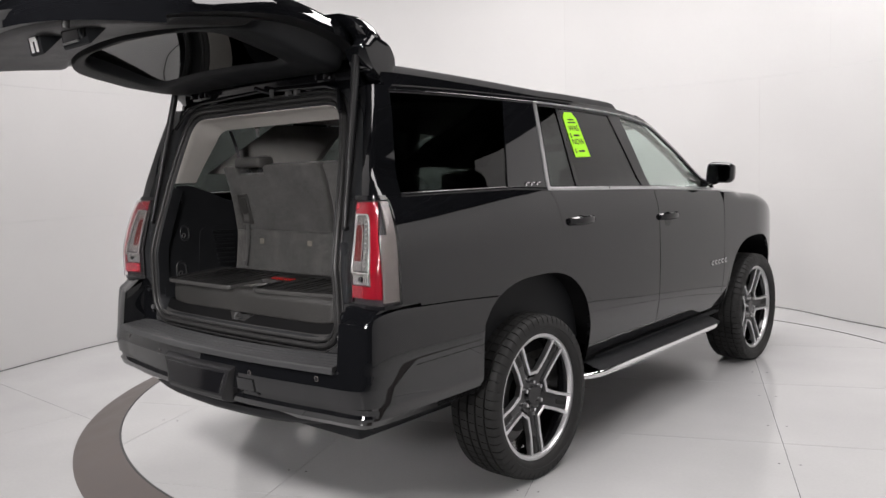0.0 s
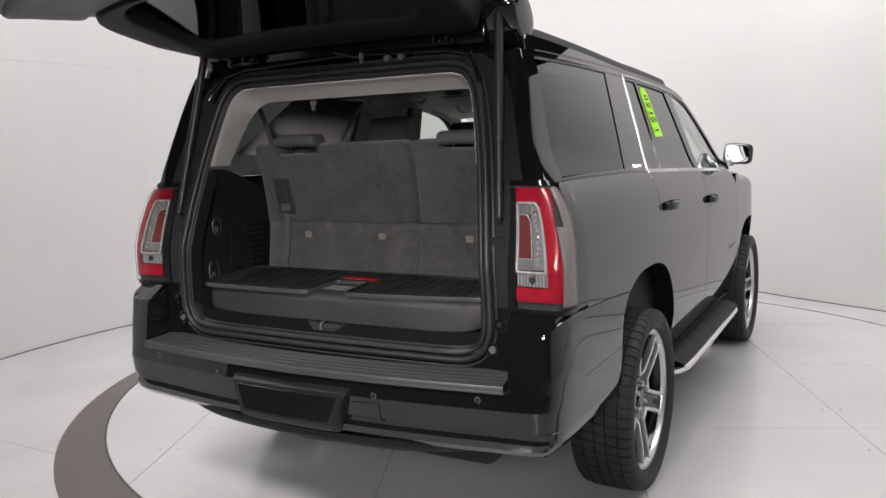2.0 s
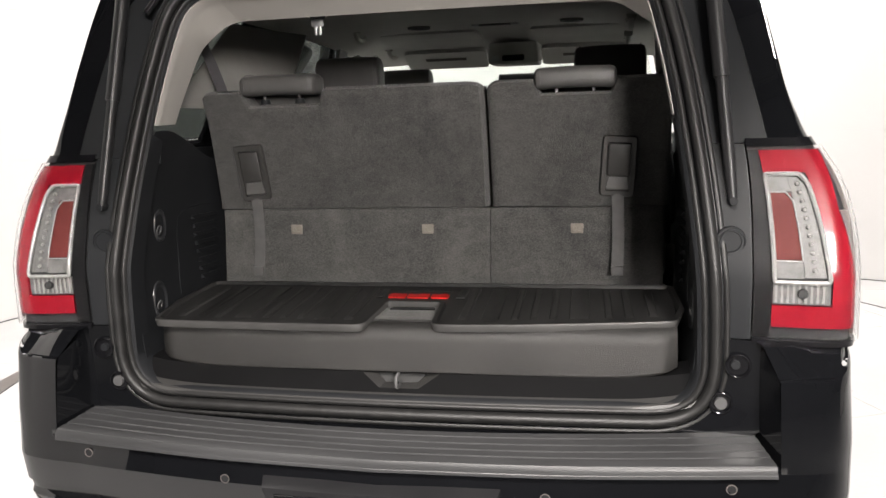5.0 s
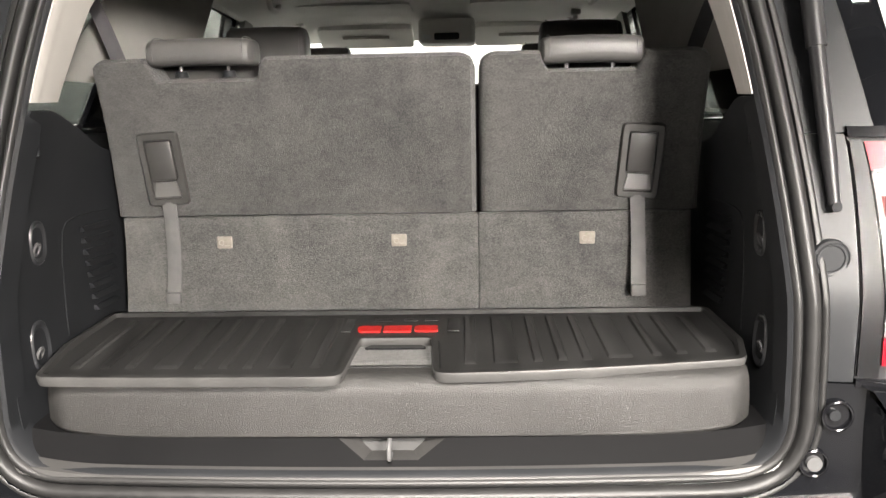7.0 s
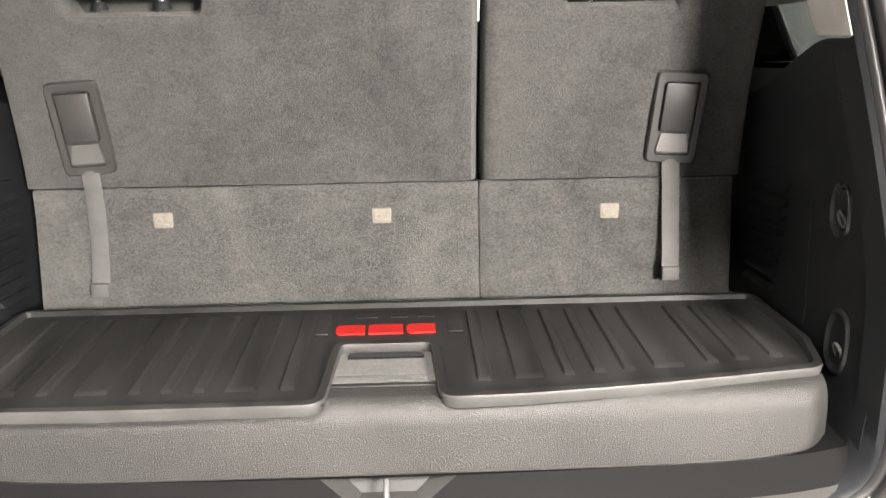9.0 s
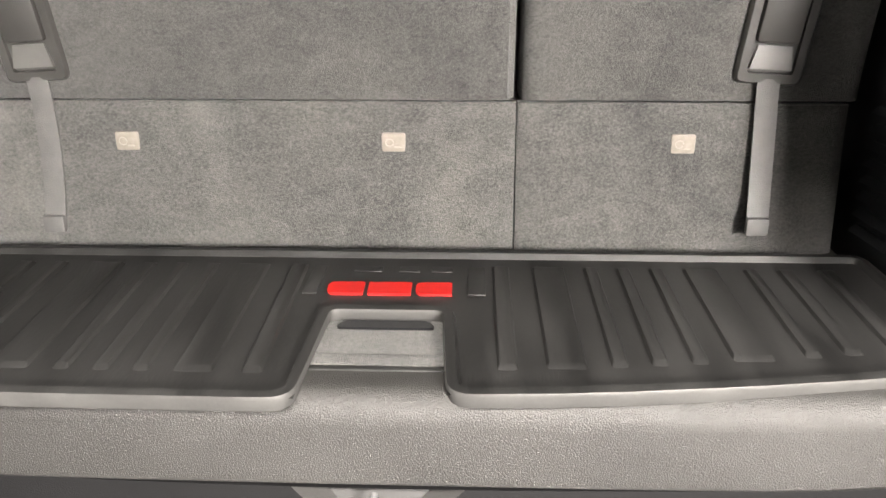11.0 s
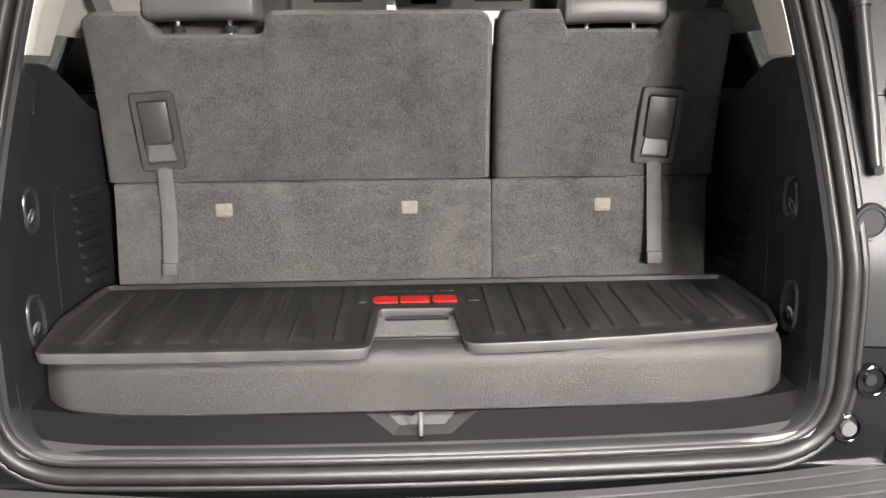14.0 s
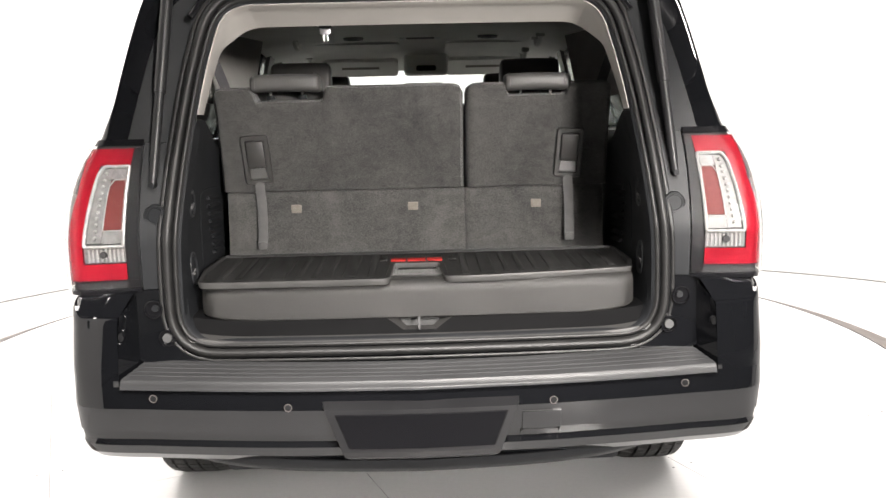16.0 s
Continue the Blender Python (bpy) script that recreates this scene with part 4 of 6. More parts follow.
def plate_cover():
    bm = bmesh.new()
    prof = [(0.278, 0.716, -0.012), (0.270, 0.696, -0.046), (0.222, 0.578, -0.062), (0.215, 0.560, -0.056), (0.205, 0.535, -0.01)]
    rows = [[(w * u, y + 0.008 * u * u, z) for u in (-1, -0.5, 0, 0.5, 1)] for w, z, y in prof]
    vs = grid_faces(bm, rows)
    back = [[bm.verts.new((r[i].co.x * (1.07 if k < 4 else 1.02), 0.03, r[i].co.z)) for r in vs] for i, k in ((0, 0), (4, 0))]
    for col, b in ((0, back[0]), (4, back[1])):
        for k in range(len(vs) - 1):
            bm.faces.new((vs[k][col], vs[k + 1][col], b[k + 1], b[k]))
    topb = [bm.verts.new((v.co.x, 0.03, v.co.z + 0.004)) for v in vs[0]]
    for k in range(4):
        bm.faces.new((vs[0][k], vs[0][k + 1], topb[k + 1], topb[k]))
    return bm


cover = part("plate_recess_cover", plate_cover(), M_GATE, car, "sloped black cover below the step pad", smooth=20)
bm = bmesh.new()
rows = []
for k, d in ((0.0, 0.004), (0.02, 0.0), (0.5, 0.0), (0.98, 0.0), (1.0, 0.004)):
    z = lerp(0.684, 0.588, k)
    f = (0.696 - z) / 0.118
    y = lerp(-0.046, -0.062, f) - 0.005 + d
    w = lerp(0.270, 0.222, f) - 0.022
    rows.append([(w * u, y + 0.008 * u * u + (0.004 if abs(u) == 1 else 0), z) for u in (-1, -0.98, -0.5, 0, 0.5, 0.98, 1)])
grid_faces(bm, rows)
part("cover_panel", bm, M_GLOSS, cover, "gloss black panel in a satin black border", smooth=20)
bm = bmesh.new()
grid_faces(bm, [[bumper_point(lerp(0.285, 0.395, i / 6) * 0.625, lerp(0.592, 0.668, j / 6), 1, -0.0015) for j in range(7)] for i in range(7)])
part("tow_cover", thicken(bm, 0.004), M_PAINT, car)
groove = [(0.285, 0.592), (0.395, 0.592), (0.395, 0.668), (0.285, 0.668)]
bm = bmesh.new()
tube(bm, [bumper_point(x * 0.625, z, 1, 0.0) for x, z in dense(groove, 0.02)], 0.0022, 6, closed=True)
part("cover_joint", bm, M_SEAL, car)
for s, z in ((-0.764, 0.718), (-0.374, 0.697), (0.374, 0.697), (0.764, 0.718)):
    y = PLAN(abs(s)) + inset_at(z) + 0.004
    sensor = part("parking_sensor", cyl(bmesh.new(), (s, y - 0.006, z), (s, y + 0.01, z), 0.0095, n=20), M_PAINT, car)
    b = bmesh.new()
    tube(b, [(s + 0.0105 * math.cos(a), y - 0.006, z + 0.0105 * math.sin(a)) for a in [2 * math.pi * i / 20 for i in range(20)]], 0.0014, 6, closed=True)
    part("sensor_ring", b, M_SIDELENS, sensor)


# fixings on the jambs
def jamb_plug():
    bm = bmesh.new()
    c = corner(0.06, 1.223, 0.002)
    cyl(bm, (0.772, c[1] + 0.006, 1.223), (0.772, c[1] - 0.003, 1.223), 0.034, 0.032, 28)
    for r in (0.031, 0.024):
        tube(bm, [(0.772 + r * math.cos(a), c[1] - 0.003, 1.223 + r * math.sin(a)) for a in [2 * math.pi * i / 28 for i in range(28)]], 0.0022, 6, closed=True)
    return bm


both("rubber_plug", jamb_plug, M_SATIN, label="round black rubber plug")


def jamb_screw(x, z, r):
    def make():
        bm = bmesh.new()
        cyl(bm, (x, 0.20, z), (x, 0.178, z), r, r * 0.9, 20)
        return bm
    return make


def jamb_cup(x, z, r):
    def make():
        bm = bmesh.new()
        tube(bm, [(x + r * math.cos(a), 0.182, z + r * math.sin(a)) for a in [2 * math.pi * i / 24 for i in range(24)]], 0.0026, 8, closed=True)
        cyl(bm, (x, 0.196, z), (x, 0.1865, z), r, r, 24)
        return bm
    return make


both("screw_cup", jamb_cup(0.792, 0.945, 0.026), M_GLOSS)
both("screw", jamb_screw(0.786, 0.948, 0.011), M_SATIN)
both("screw_cup", jamb_cup(0.757, 0.856, 0.024), M_GLOSS)
both("screw", jamb_screw(0.757, 0.856, 0.015), M_STEEL, label="grey metal screw")


# gas struts
def strut_body():
    bm = bmesh.new()
    lo, hi = Vector((0.776, 0.222, 1.315)), Vector((0.712, 0.392, 2.055))
    cyl(bm, lo.lerp(hi, 0.0), lo.lerp(hi, 0.10), 0.010, 0.013, 14)
    cyl(bm, lo.lerp(hi, 0.10), lo.lerp(hi, 0.36), 0.0135, 0.0135, 16)
    cyl(bm, lo.lerp(hi, 0.36), lo.lerp(hi, 0.97), 0.0175, 0.0175, 18)
    cyl(bm, lo.lerp(hi, 0.97), hi, 0.012, 0.012, 12)
    return bm


both("lift_strut", strut_body, M_STRUT, label="black gas lift strut")
both("strut_bracket", lambda: cyl(bmesh.new(), (0.777, 0.245, 1.312), (0.777, 0.212, 1.312), 0.011, 0.009, 18), M_TRIM)

# ---- wheels ----
HUB_Z = 0.405


def tyre_mesh():
    """Outline of the tyre's section, spun; sipes cut across the shoulders."""
    prof = [(-0.105, 0.308), (-0.128, 0.330), (-0.136, 0.360), (-0.130, 0.392), (-0.118, 0.403), (-0.074, 0.4105), (-0.073, 0.401), (-0.062, 0.401), (-0.061, 0.411),
            (-0.020, 0.412), (-0.019, 0.402), (-0.010, 0.402), (-0.009, 0.412), (0.026, 0.412), (0.027, 0.402), (0.038, 0.402), (0.039, 0.411), (0.078, 0.4105), (0.079, 0.401), (0.088, 0.401), (0.089, 0.409),
            (0.118, 0.404), (0.128, 0.396), (0.133, 0.385), (0.138, 0.362), (0.1375, 0.350), (0.134, 0.348), (0.132, 0.335), (0.124, 0.322), (0.105, 0.310)]
    bm = bmesh.new()
    rows = []
    blocks = 58
    for i in range(blocks):
        for f, groove in ((0.0, 0), (0.86, 0), (0.88, 1), (0.98, 1)):
            a = 2 * math.pi * (i + f) / blocks
            row = []
            for x, r in prof:
                cut = 0.0
                if groove and (r > 0.383):
                    cut = 0.009 if abs(x) > 0.08 else 0.005
                tw = 0.035 * math.copysign(1, x) * (abs(x) / 0.14)
                row.append((x * (1 - 0.6 * cut), (r - cut) * math.cos(a + tw), (r - cut) * math.sin(a + tw)))
            rows.append(row)
    grid_faces(bm, rows, close_u=True)
    return bm


def spin(bm, prof, n=72):
    grid_faces(bm, [[(x, r * math.cos(a), r * math.sin(a)) for x, r in prof] for a in [2 * math.pi * i / n for i in range(n)]], close_u=True)
    return bm


def wheel_bar(bm, path, width, depth):
    """A flat bar along points (x, radius, angle) in the wheel's face; its ends stay square."""
    pts = [Vector((x, r * math.cos(a), r * math.sin(a))) for x, r, a in path]
    front, back = [], []
    for i, p in enumerate(pts):
        d = (pts[min(i + 1, len(pts) - 1)] - pts[max(i - 1, 0)])
        side = Vector((0, -d.z, d.y)).normalized() * width / 2
        if 0 < i < len(pts) - 1:
            d0, d1 = (p - pts[i - 1]).normalized(), (pts[i + 1] - p).normalized()
            side /= max(0.5, math.sqrt(max(0.0, (1 + d0.dot(d1)) / 2)))
        e = Vector((-0.003, 0, 0))
        front.append([p + side + e, p + side * 0.72, p - side * 0.72, p - side + e])
        back.append([p + side + Vector((-depth, 0, 0)), p - side + Vector((-depth, 0, 0))])
    rows = [[b[0]] + f + [b[1]] for f, b in zip(front, back)]
    vs = grid_faces(bm, rows, close_v=True)
    bm.faces.new(vs[0])
    bm.faces.new(vs[-1])
    return bm


wheel = thing("wheel", "", "")
wheel.parent = car
tagged(wheel, "large wheel with black and machined split spokes")
part("tyre", tyre_mesh(), M_TYRE, wheel, "black road tyre with block tread", smooth=30)
part("rim_barrel", spin(bmesh.new(), [(-0.12, 0.310), (-0.11, 0.300), (0.03, 0.285), (0.09, 0.298), (0.108, 0.312)]), M_GLOSS, wheel)
part("rim_lip", spin(bmesh.new(), [(0.088, 0.290), (0.105, 0.2935), (0.111, 0.299), (0.112, 0.311), (0.108, 0.3185), (0.100, 0.321)]), M_ALLOY, wheel, "bright machined rim lip")
part("brake_disc", cyl(bmesh.new(), (-0.02, 0, 0), (0.0, 0, 0), 0.19, n=40), M_STEEL, wheel)
part("valve_stem", cyl(bmesh.new(), (0.06, 0.27 * math.cos(4.25), 0.27 * math.sin(4.25)), (0.085, 0.25 * math.cos(4.25), 0.25 * math.sin(4.25)), 0.005, n=8), M_CHROME, wheel)
bm = bmesh.new()
cyl(bm, (0.0, 0, 0), (0.060, 0, 0), 0.105, 0.092, 36)
cyl(bm, (0.060, 0, 0), (0.074, 0, 0), 0.048, 0.040, 30)
part("hub", bm, M_GLOSS, wheel)
SPOKE = radians(51)
for k in range(5):
    a = SPOKE + radians(72) * k
    # black centre of a spoke, with a sunken slot near the rim
    bm = bmesh.new()
    wheel_bar(bm, [(0.058, 0.07, a), (0.078, 0.19, a), (0.092, 0.288, a)], 0.070, 0.035)
    spoke = part("spoke", bm, M_GLOSS, wheel)
    bm = bmesh.new()
    wheel_bar(bm, [(0.083, 0.205, a), (0.0925, 0.280, a)], 0.026, 0.002)
    part("slot", bm, M_TYRE, spoke)
    # machined edge: down one spoke, round by the hub and up the next
    b = a + radians(72)
    off = lambda r, w: math.asin(w / r)
    path = [(0.105, 0.296, a + off(0.296, 0.046)), (0.092, 0.20, a + off(0.20, 0.040)), (0.077, 0.118, a + off(0.118, 0.042)), (0.077, 0.118, b - off(0.118, 0.042)), (0.092, 0.20, b - off(0.20, 0.040)), (0.105, 0.296, b - off(0.296, 0.046))]
    part("spoke_edge", wheel_bar(bmesh.new(), path, 0.017, 0.030), M_ALLOY, wheel, "bright machined spoke edge", smooth=25)
for k in range(6):
    a = radians(30 + 60 * k)
    bm = bmesh.new()
    c = (0.070 * math.cos(a), 0.070 * math.sin(a))
    cyl(bm, (0.055, *c), (0.082, *c), 0.0125, 0.0095, 6)
    part("lug_nut", bm, M_SILVER, wheel)
wheel.location = (0.930, 1.212, HUB_Z)
for x, y, rot in ((0.930, 4.136, 20), (-0.930, 1.212, 0), (-0.930, 4.136, 40)):
    copy_thing(wheel, pose(x, y, HUB_Z, rot, 0, 180 if x < 0 else 0))

# running boards
def step_board():
    bm = bmesh.new()
    prof = [(0.965, 0.455), (1.0, 0.462), (1.075, 0.438), (1.088, 0.42), (1.07, 0.40), (0.965, 0.41)]
    grid_faces(bm, [[(x, y, z) for x, z in prof] for y in (1.72, 1.80, 2.5, 3.2, 3.34)], close_v=True)
    return bm


def step_bar():
    bm = bmesh.new()
    tube(bm, [(1.02, 1.64, 0.408), (1.06, 1.69, 0.41), (1.086, 1.76, 0.412), (1.092, 1.9, 0.412), (1.092, 2.6, 0.412), (1.09, 3.22, 0.412), (1.07, 3.33, 0.412), (1.01, 3.40, 0.41)], 0.017, 12)
    return bm


both("running_board", step_board, M_TRIM, label="black running board")
both("step_bar", step_bar, M_CHROME, label="bright chrome step bar")


# door handles, mirrors, badges
def handle(y, z):
    def make():
        bm = bmesh.new()
        rows = []
        for i in range(13):
            f = i / 12
            yy = lerp(y - 0.122, y + 0.122, f)
            x = side_x(yy, z) + 0.012 + 0.030 * math.sin(math.pi * f) ** 0.5
            h = 0.019 + 0.004 * math.sin(math.pi * f)
            rows.append([(x - 0.012, yy, z - h), (x, yy, z - h * 0.7), (x + 0.004, yy, z), (x, yy, z + h * 0.7), (x - 0.012, yy, z + h)])
        vs = grid_faces(bm, rows, close_v=True)
        bm.faces.new(vs[0])
        bm.faces.new(vs[-1])
        return bm
    return make


def handle_cup(y, z):
    def make():
        bm = bmesh.new()
        cyl(bm, (side_x(y, z) - 0.01, y + 0.0, z - 0.02), (side_x(y, z) + 0.003, y + 0.0, z - 0.02), 0.045, 0.045, 24)
        return bm
    return make


for yy, zz, door in ((1.645, 1.25, rear_door), (2.66, 1.205, front_door)):
    for k, fl in ((0, False), (1, True)):
        b = handle(yy, zz)()
        h = part("handle", mirrored(b) if fl else b, M_GLOSS, door[k], "gloss black pull handle")
        b = handle_cup(yy, zz)()
        part("handle_cup", mirrored(b) if fl else b, M_GLOSS, door[k])


def mirror_case(flip):
    hold = thing("door_mirror", "", "")
    hold.parent = car
    tagged(hold, "gloss black door mirror, its dark reflection in the glass colour")
    sg = -1 if flip else 1
    bm = bmesh.new()
    rows = []
    for f, g in ((0.0, 0.86), (0.10, 0.97), (0.3, 1.0), (0.65, 0.92), (0.9, 0.62), (1.0, 0.3)):
        cx, cz, w, h = 1.065, 1.452, 0.100 * g, 0.075 * g
        rows.append([(sg * (cx + p[0] * w), 3.37 + 0.12 * f, cz + p[1] * h) for p in rounded([(-1, -0.9), (0.9, -1), (1, 0.8), (-0.85, 1)], 0.5, 4)])
    vs = grid_faces(bm, rows, close_v=True)
    bm.faces.new(vs[0])
    bm.faces.new(vs[-1])
    part("mirror_case", bm, M_GLOSS, hold)
    bm = bmesh.new()
    extrude_poly(bm, [(sg * (1.065 + p[0] * 0.078), 3.368, 1.452 + p[1] * 0.056) for p in rounded([(-1, -0.9), (0.9, -1), (1, 0.8), (-0.85, 1)], 0.4, 4)], (0, -0.003, 0))
    part("mirror_glass", bm, M_MIRROR, hold)
    bm = bmesh.new()
    rows = [[(sg * x, 3.40 + a * 0.045, 1.385 + b * 0.022 - (0.985 - x) * 0.2) for a, b in ((-1, -1), (1, -1), (1, 1), (-1, 1))] for x in (0.94, 0.985, 1.03)]
    grid_faces(bm, rows, close_v=True)
    part("mirror_arm", bm, M_GLOSS, hold)


mirror_case(False)
mirror_case(True)


def badge(name, y0, y1, z0, z1, count):
    """Bright raised bars on the flank in place of a model name."""
    bm = bmesh.new()
    step = (y1 - y0) / count
    for k in range(count):
        a = y0 + step * k
        x = side_x(a, (z0 + z1) / 2)
        box(bm, x - 0.004, x + 0.003, a, a + step * 0.72, z0, z0 + (z1 - z0) * 0.22)
        box(bm, x - 0.004, x + 0.003, a, a + step * 0.72, z1 - (z1 - z0) * 0.22, z1)
        box(bm, x - 0.004, x + 0.003, a, a + step * 0.22, z0, z1)
    return bm


both("trim_badge", lambda: badge("b", 1.245, 1.385, 1.440, 1.462, 3), M_CHROME, label="small bright trim badge")
both("model_badge", lambda: badge("b", 3.32, 3.60, 0.815, 0.845, 5), M_CHROME, label="small bright model badge")

# ---- inside the car ----
def seat_y(z):
    """How far forward the rear face of the third-row seat stands at a height."""
    return smooth_curve([1.0, 1.10, 1.238, 1.35, 1.48, 1.60], [0.658, 0.672, 0.688, 0.676, 0.650, 0.612])(z)


def slab(x0, x1, z0, z1, y_of, t, r=0.012, n=24, m=24, dip=None, wob=0.0, crown=0.0):
    """A padded slab that follows y_of(z), with rounded edges; dip: a hollow in its upper edge as (x0, x1, depth)."""
    bm = bmesh.new()
    front, back = [], []
    for i in range(n + 1):
        f, b = [], []
        for j in range(m + 1):
            u, v = i / n, j / m
            x = lerp(x0, x1, u)
            top = z1
            if dip:
                k = max(0.0, min(1.0, min(x - dip[0], dip[1] - x) / 0.02))
                top -= dip[2] * k * k * (3 - 2 * k)
            if crown:
                q = max(0.0, 1 - min(x - x0, x1 - x) / crown)
                top -= crown * 0.8 * (1 - math.sqrt(max(0.0, 1 - q * q)))
            z = lerp(z0, top, v)
            e = min((x - x0), (x1 - x), (z - z0) * 3 + r, (top - z))
            e = max(0.0, min(1.0, e / r))
            ease = r * (1 - math.sqrt(max(0.0, 1 - (1 - e) ** 2)))
            y = y_of(z) + ease + wob * noise.noise((x * 7, z * 7, 1.3))
            f.append((x, y, z))
            b.append((x, y_of(z) + t - ease * 0.6, z))
        front.append(f)
        back.append(b)
    a, c = grid_faces(bm, front), grid_faces(bm, back)
    for i in range(n):
        for j in (0, m):
            bm.faces.new((a[i][j], a[i + 1][j], c[i + 1][j], c[i][j]))
    for j in range(m):
        for i in (0, n):
            bm.faces.new((a[i][j], a[i][j + 1], c[i][j + 1], c[i][j]))
    return bm


def cushion(x0, x1, y0, y1, z0, z1, r=0.03, seg=4):
    bm = bmesh.new()
    return box(bm, x0, x1, y0, y1, z0, z1, r, seg)


SPLIT = 0.170
row3 = []
for side, x0, x1, dip in (("wide", -0.690, SPLIT - 0.004, (-0.56, -0.300, 0.046)), ("narrow", SPLIT + 0.004, 0.680, (0.305, 0.535, 0.040))):
    seat = thing("third_row_seat", "", "")
    seat.parent = car
    tagged(seat, "folding third-row seat back in charcoal carpet")
    row3.append(seat)
    part("backrest_carpet", slab(x0, x1, 1.242, 1.603, seat_y, 0.10, 0.024, 80, 40, dip, 0.004, 0.04), M_CARPET, seat, "charcoal carpeted seat back")
    xa, xb = (x0 + 0.018, x1 + 0.003) if side == "wide" else (x0 - 0.003, x1 - 0.018)
    part("carpet_flap", slab(xa, xb, 1.010, 1.2375, lambda z: seat_y(z) - 0.003, 0.03, 0.006, 40, 20, None, 0.003), M_FLAP, seat, "lighter grey carpet flap")
    part("flap_seam", boxed(xa + 0.004, xb - 0.004, seat_y(1.238) - 0.0045, seat_y(1.238) + 0.004, 1.2362, 1.2395, 0.0012), M_FLAP, seat)
    part("cushion", cushion(x0, x1, 0.80, 1.25, 1.0, 1.14), M_LEATHER, seat)
    part("seat_front_cover", slab(x0 + 0.004, x1 - 0.004, 1.05, 1.59, lambda z: seat_y(z) + 0.10, 0.03, 0.012, 12, 12), M_LEATHER, seat)

# dark cover in the gap between the two seat backs
part("gap_cover", boxed(SPLIT - 0.05, SPLIT + 0.05, 0.79, 0.80, 1.02, 1.535, 0.002), M_LEATHER, row3[0])


def headrest(name, cx, w, z0, z1, y, depth, seat, material, lean=0.0):
    """A padded headrest with rounded ends on two bright posts."""
    bm = bmesh.new()
    rows = []
    sec = rounded([(-1, -1), (1, -1), (1, 1), (-1, 1)], 0.75, 5)
    for f, g in ((-1.0, 0.55), (-0.985, 0.8), (-0.94, 0.95), (-0.85, 1.0), (-0.4, 1.0), (0, 1.0), (0.4, 1.0), (0.85, 1.0), (0.94, 0.95), (0.985, 0.8), (1.0, 0.55)):
        rows.append([(cx + f * w / 2, y + p[0] * depth / 2 * g + lean * p[1] * 0.5 * (z1 - z0), (z0 + z1) / 2 + p[1] * (z1 - z0) / 2 * g - 0.004 * f * f) for p in sec])
    vs = grid_faces(bm, rows, close_v=True)
    bm.faces.new(vs[0])
    bm.faces.new(vs[-1])
    h = part(name, bm, material, seat, "charcoal leather headrest")
    for dx in (-w * 0.23, w * 0.23):
        part("post", cyl(bmesh.new(), (cx + dx, y, z0 - 0.03), (cx + dx, y, z0 + 0.02), 0.006, n=12), M_CHROME, h)
        part("post_collar", cyl(bmesh.new(), (cx + dx, y, z0 - 0.026), (cx + dx, y, z0 - 0.012), 0.017, 0.013, 16), M_TRIM, h)
    for sx in (-0.42, 0.42):
        b = bmesh.new()
        tube(b, [(cx + sx * w, y + p[0] * depth * 0.508, (z0 + z1) / 2 + p[1] * (z1 - z0) * 0.508) for p in sec], 0.0012, 5, closed=True)
        part("stitching", b, M_WEB, h)
    return h


headrest("headrest", -0.440, 0.236, 1.586, 1.646, 0.662, 0.10, row3[0], M_LEATHER)
headrest("headrest", 0.420, 0.222, 1.575, 1.634, 0.662, 0.10, row3[1], M_LEATHER)


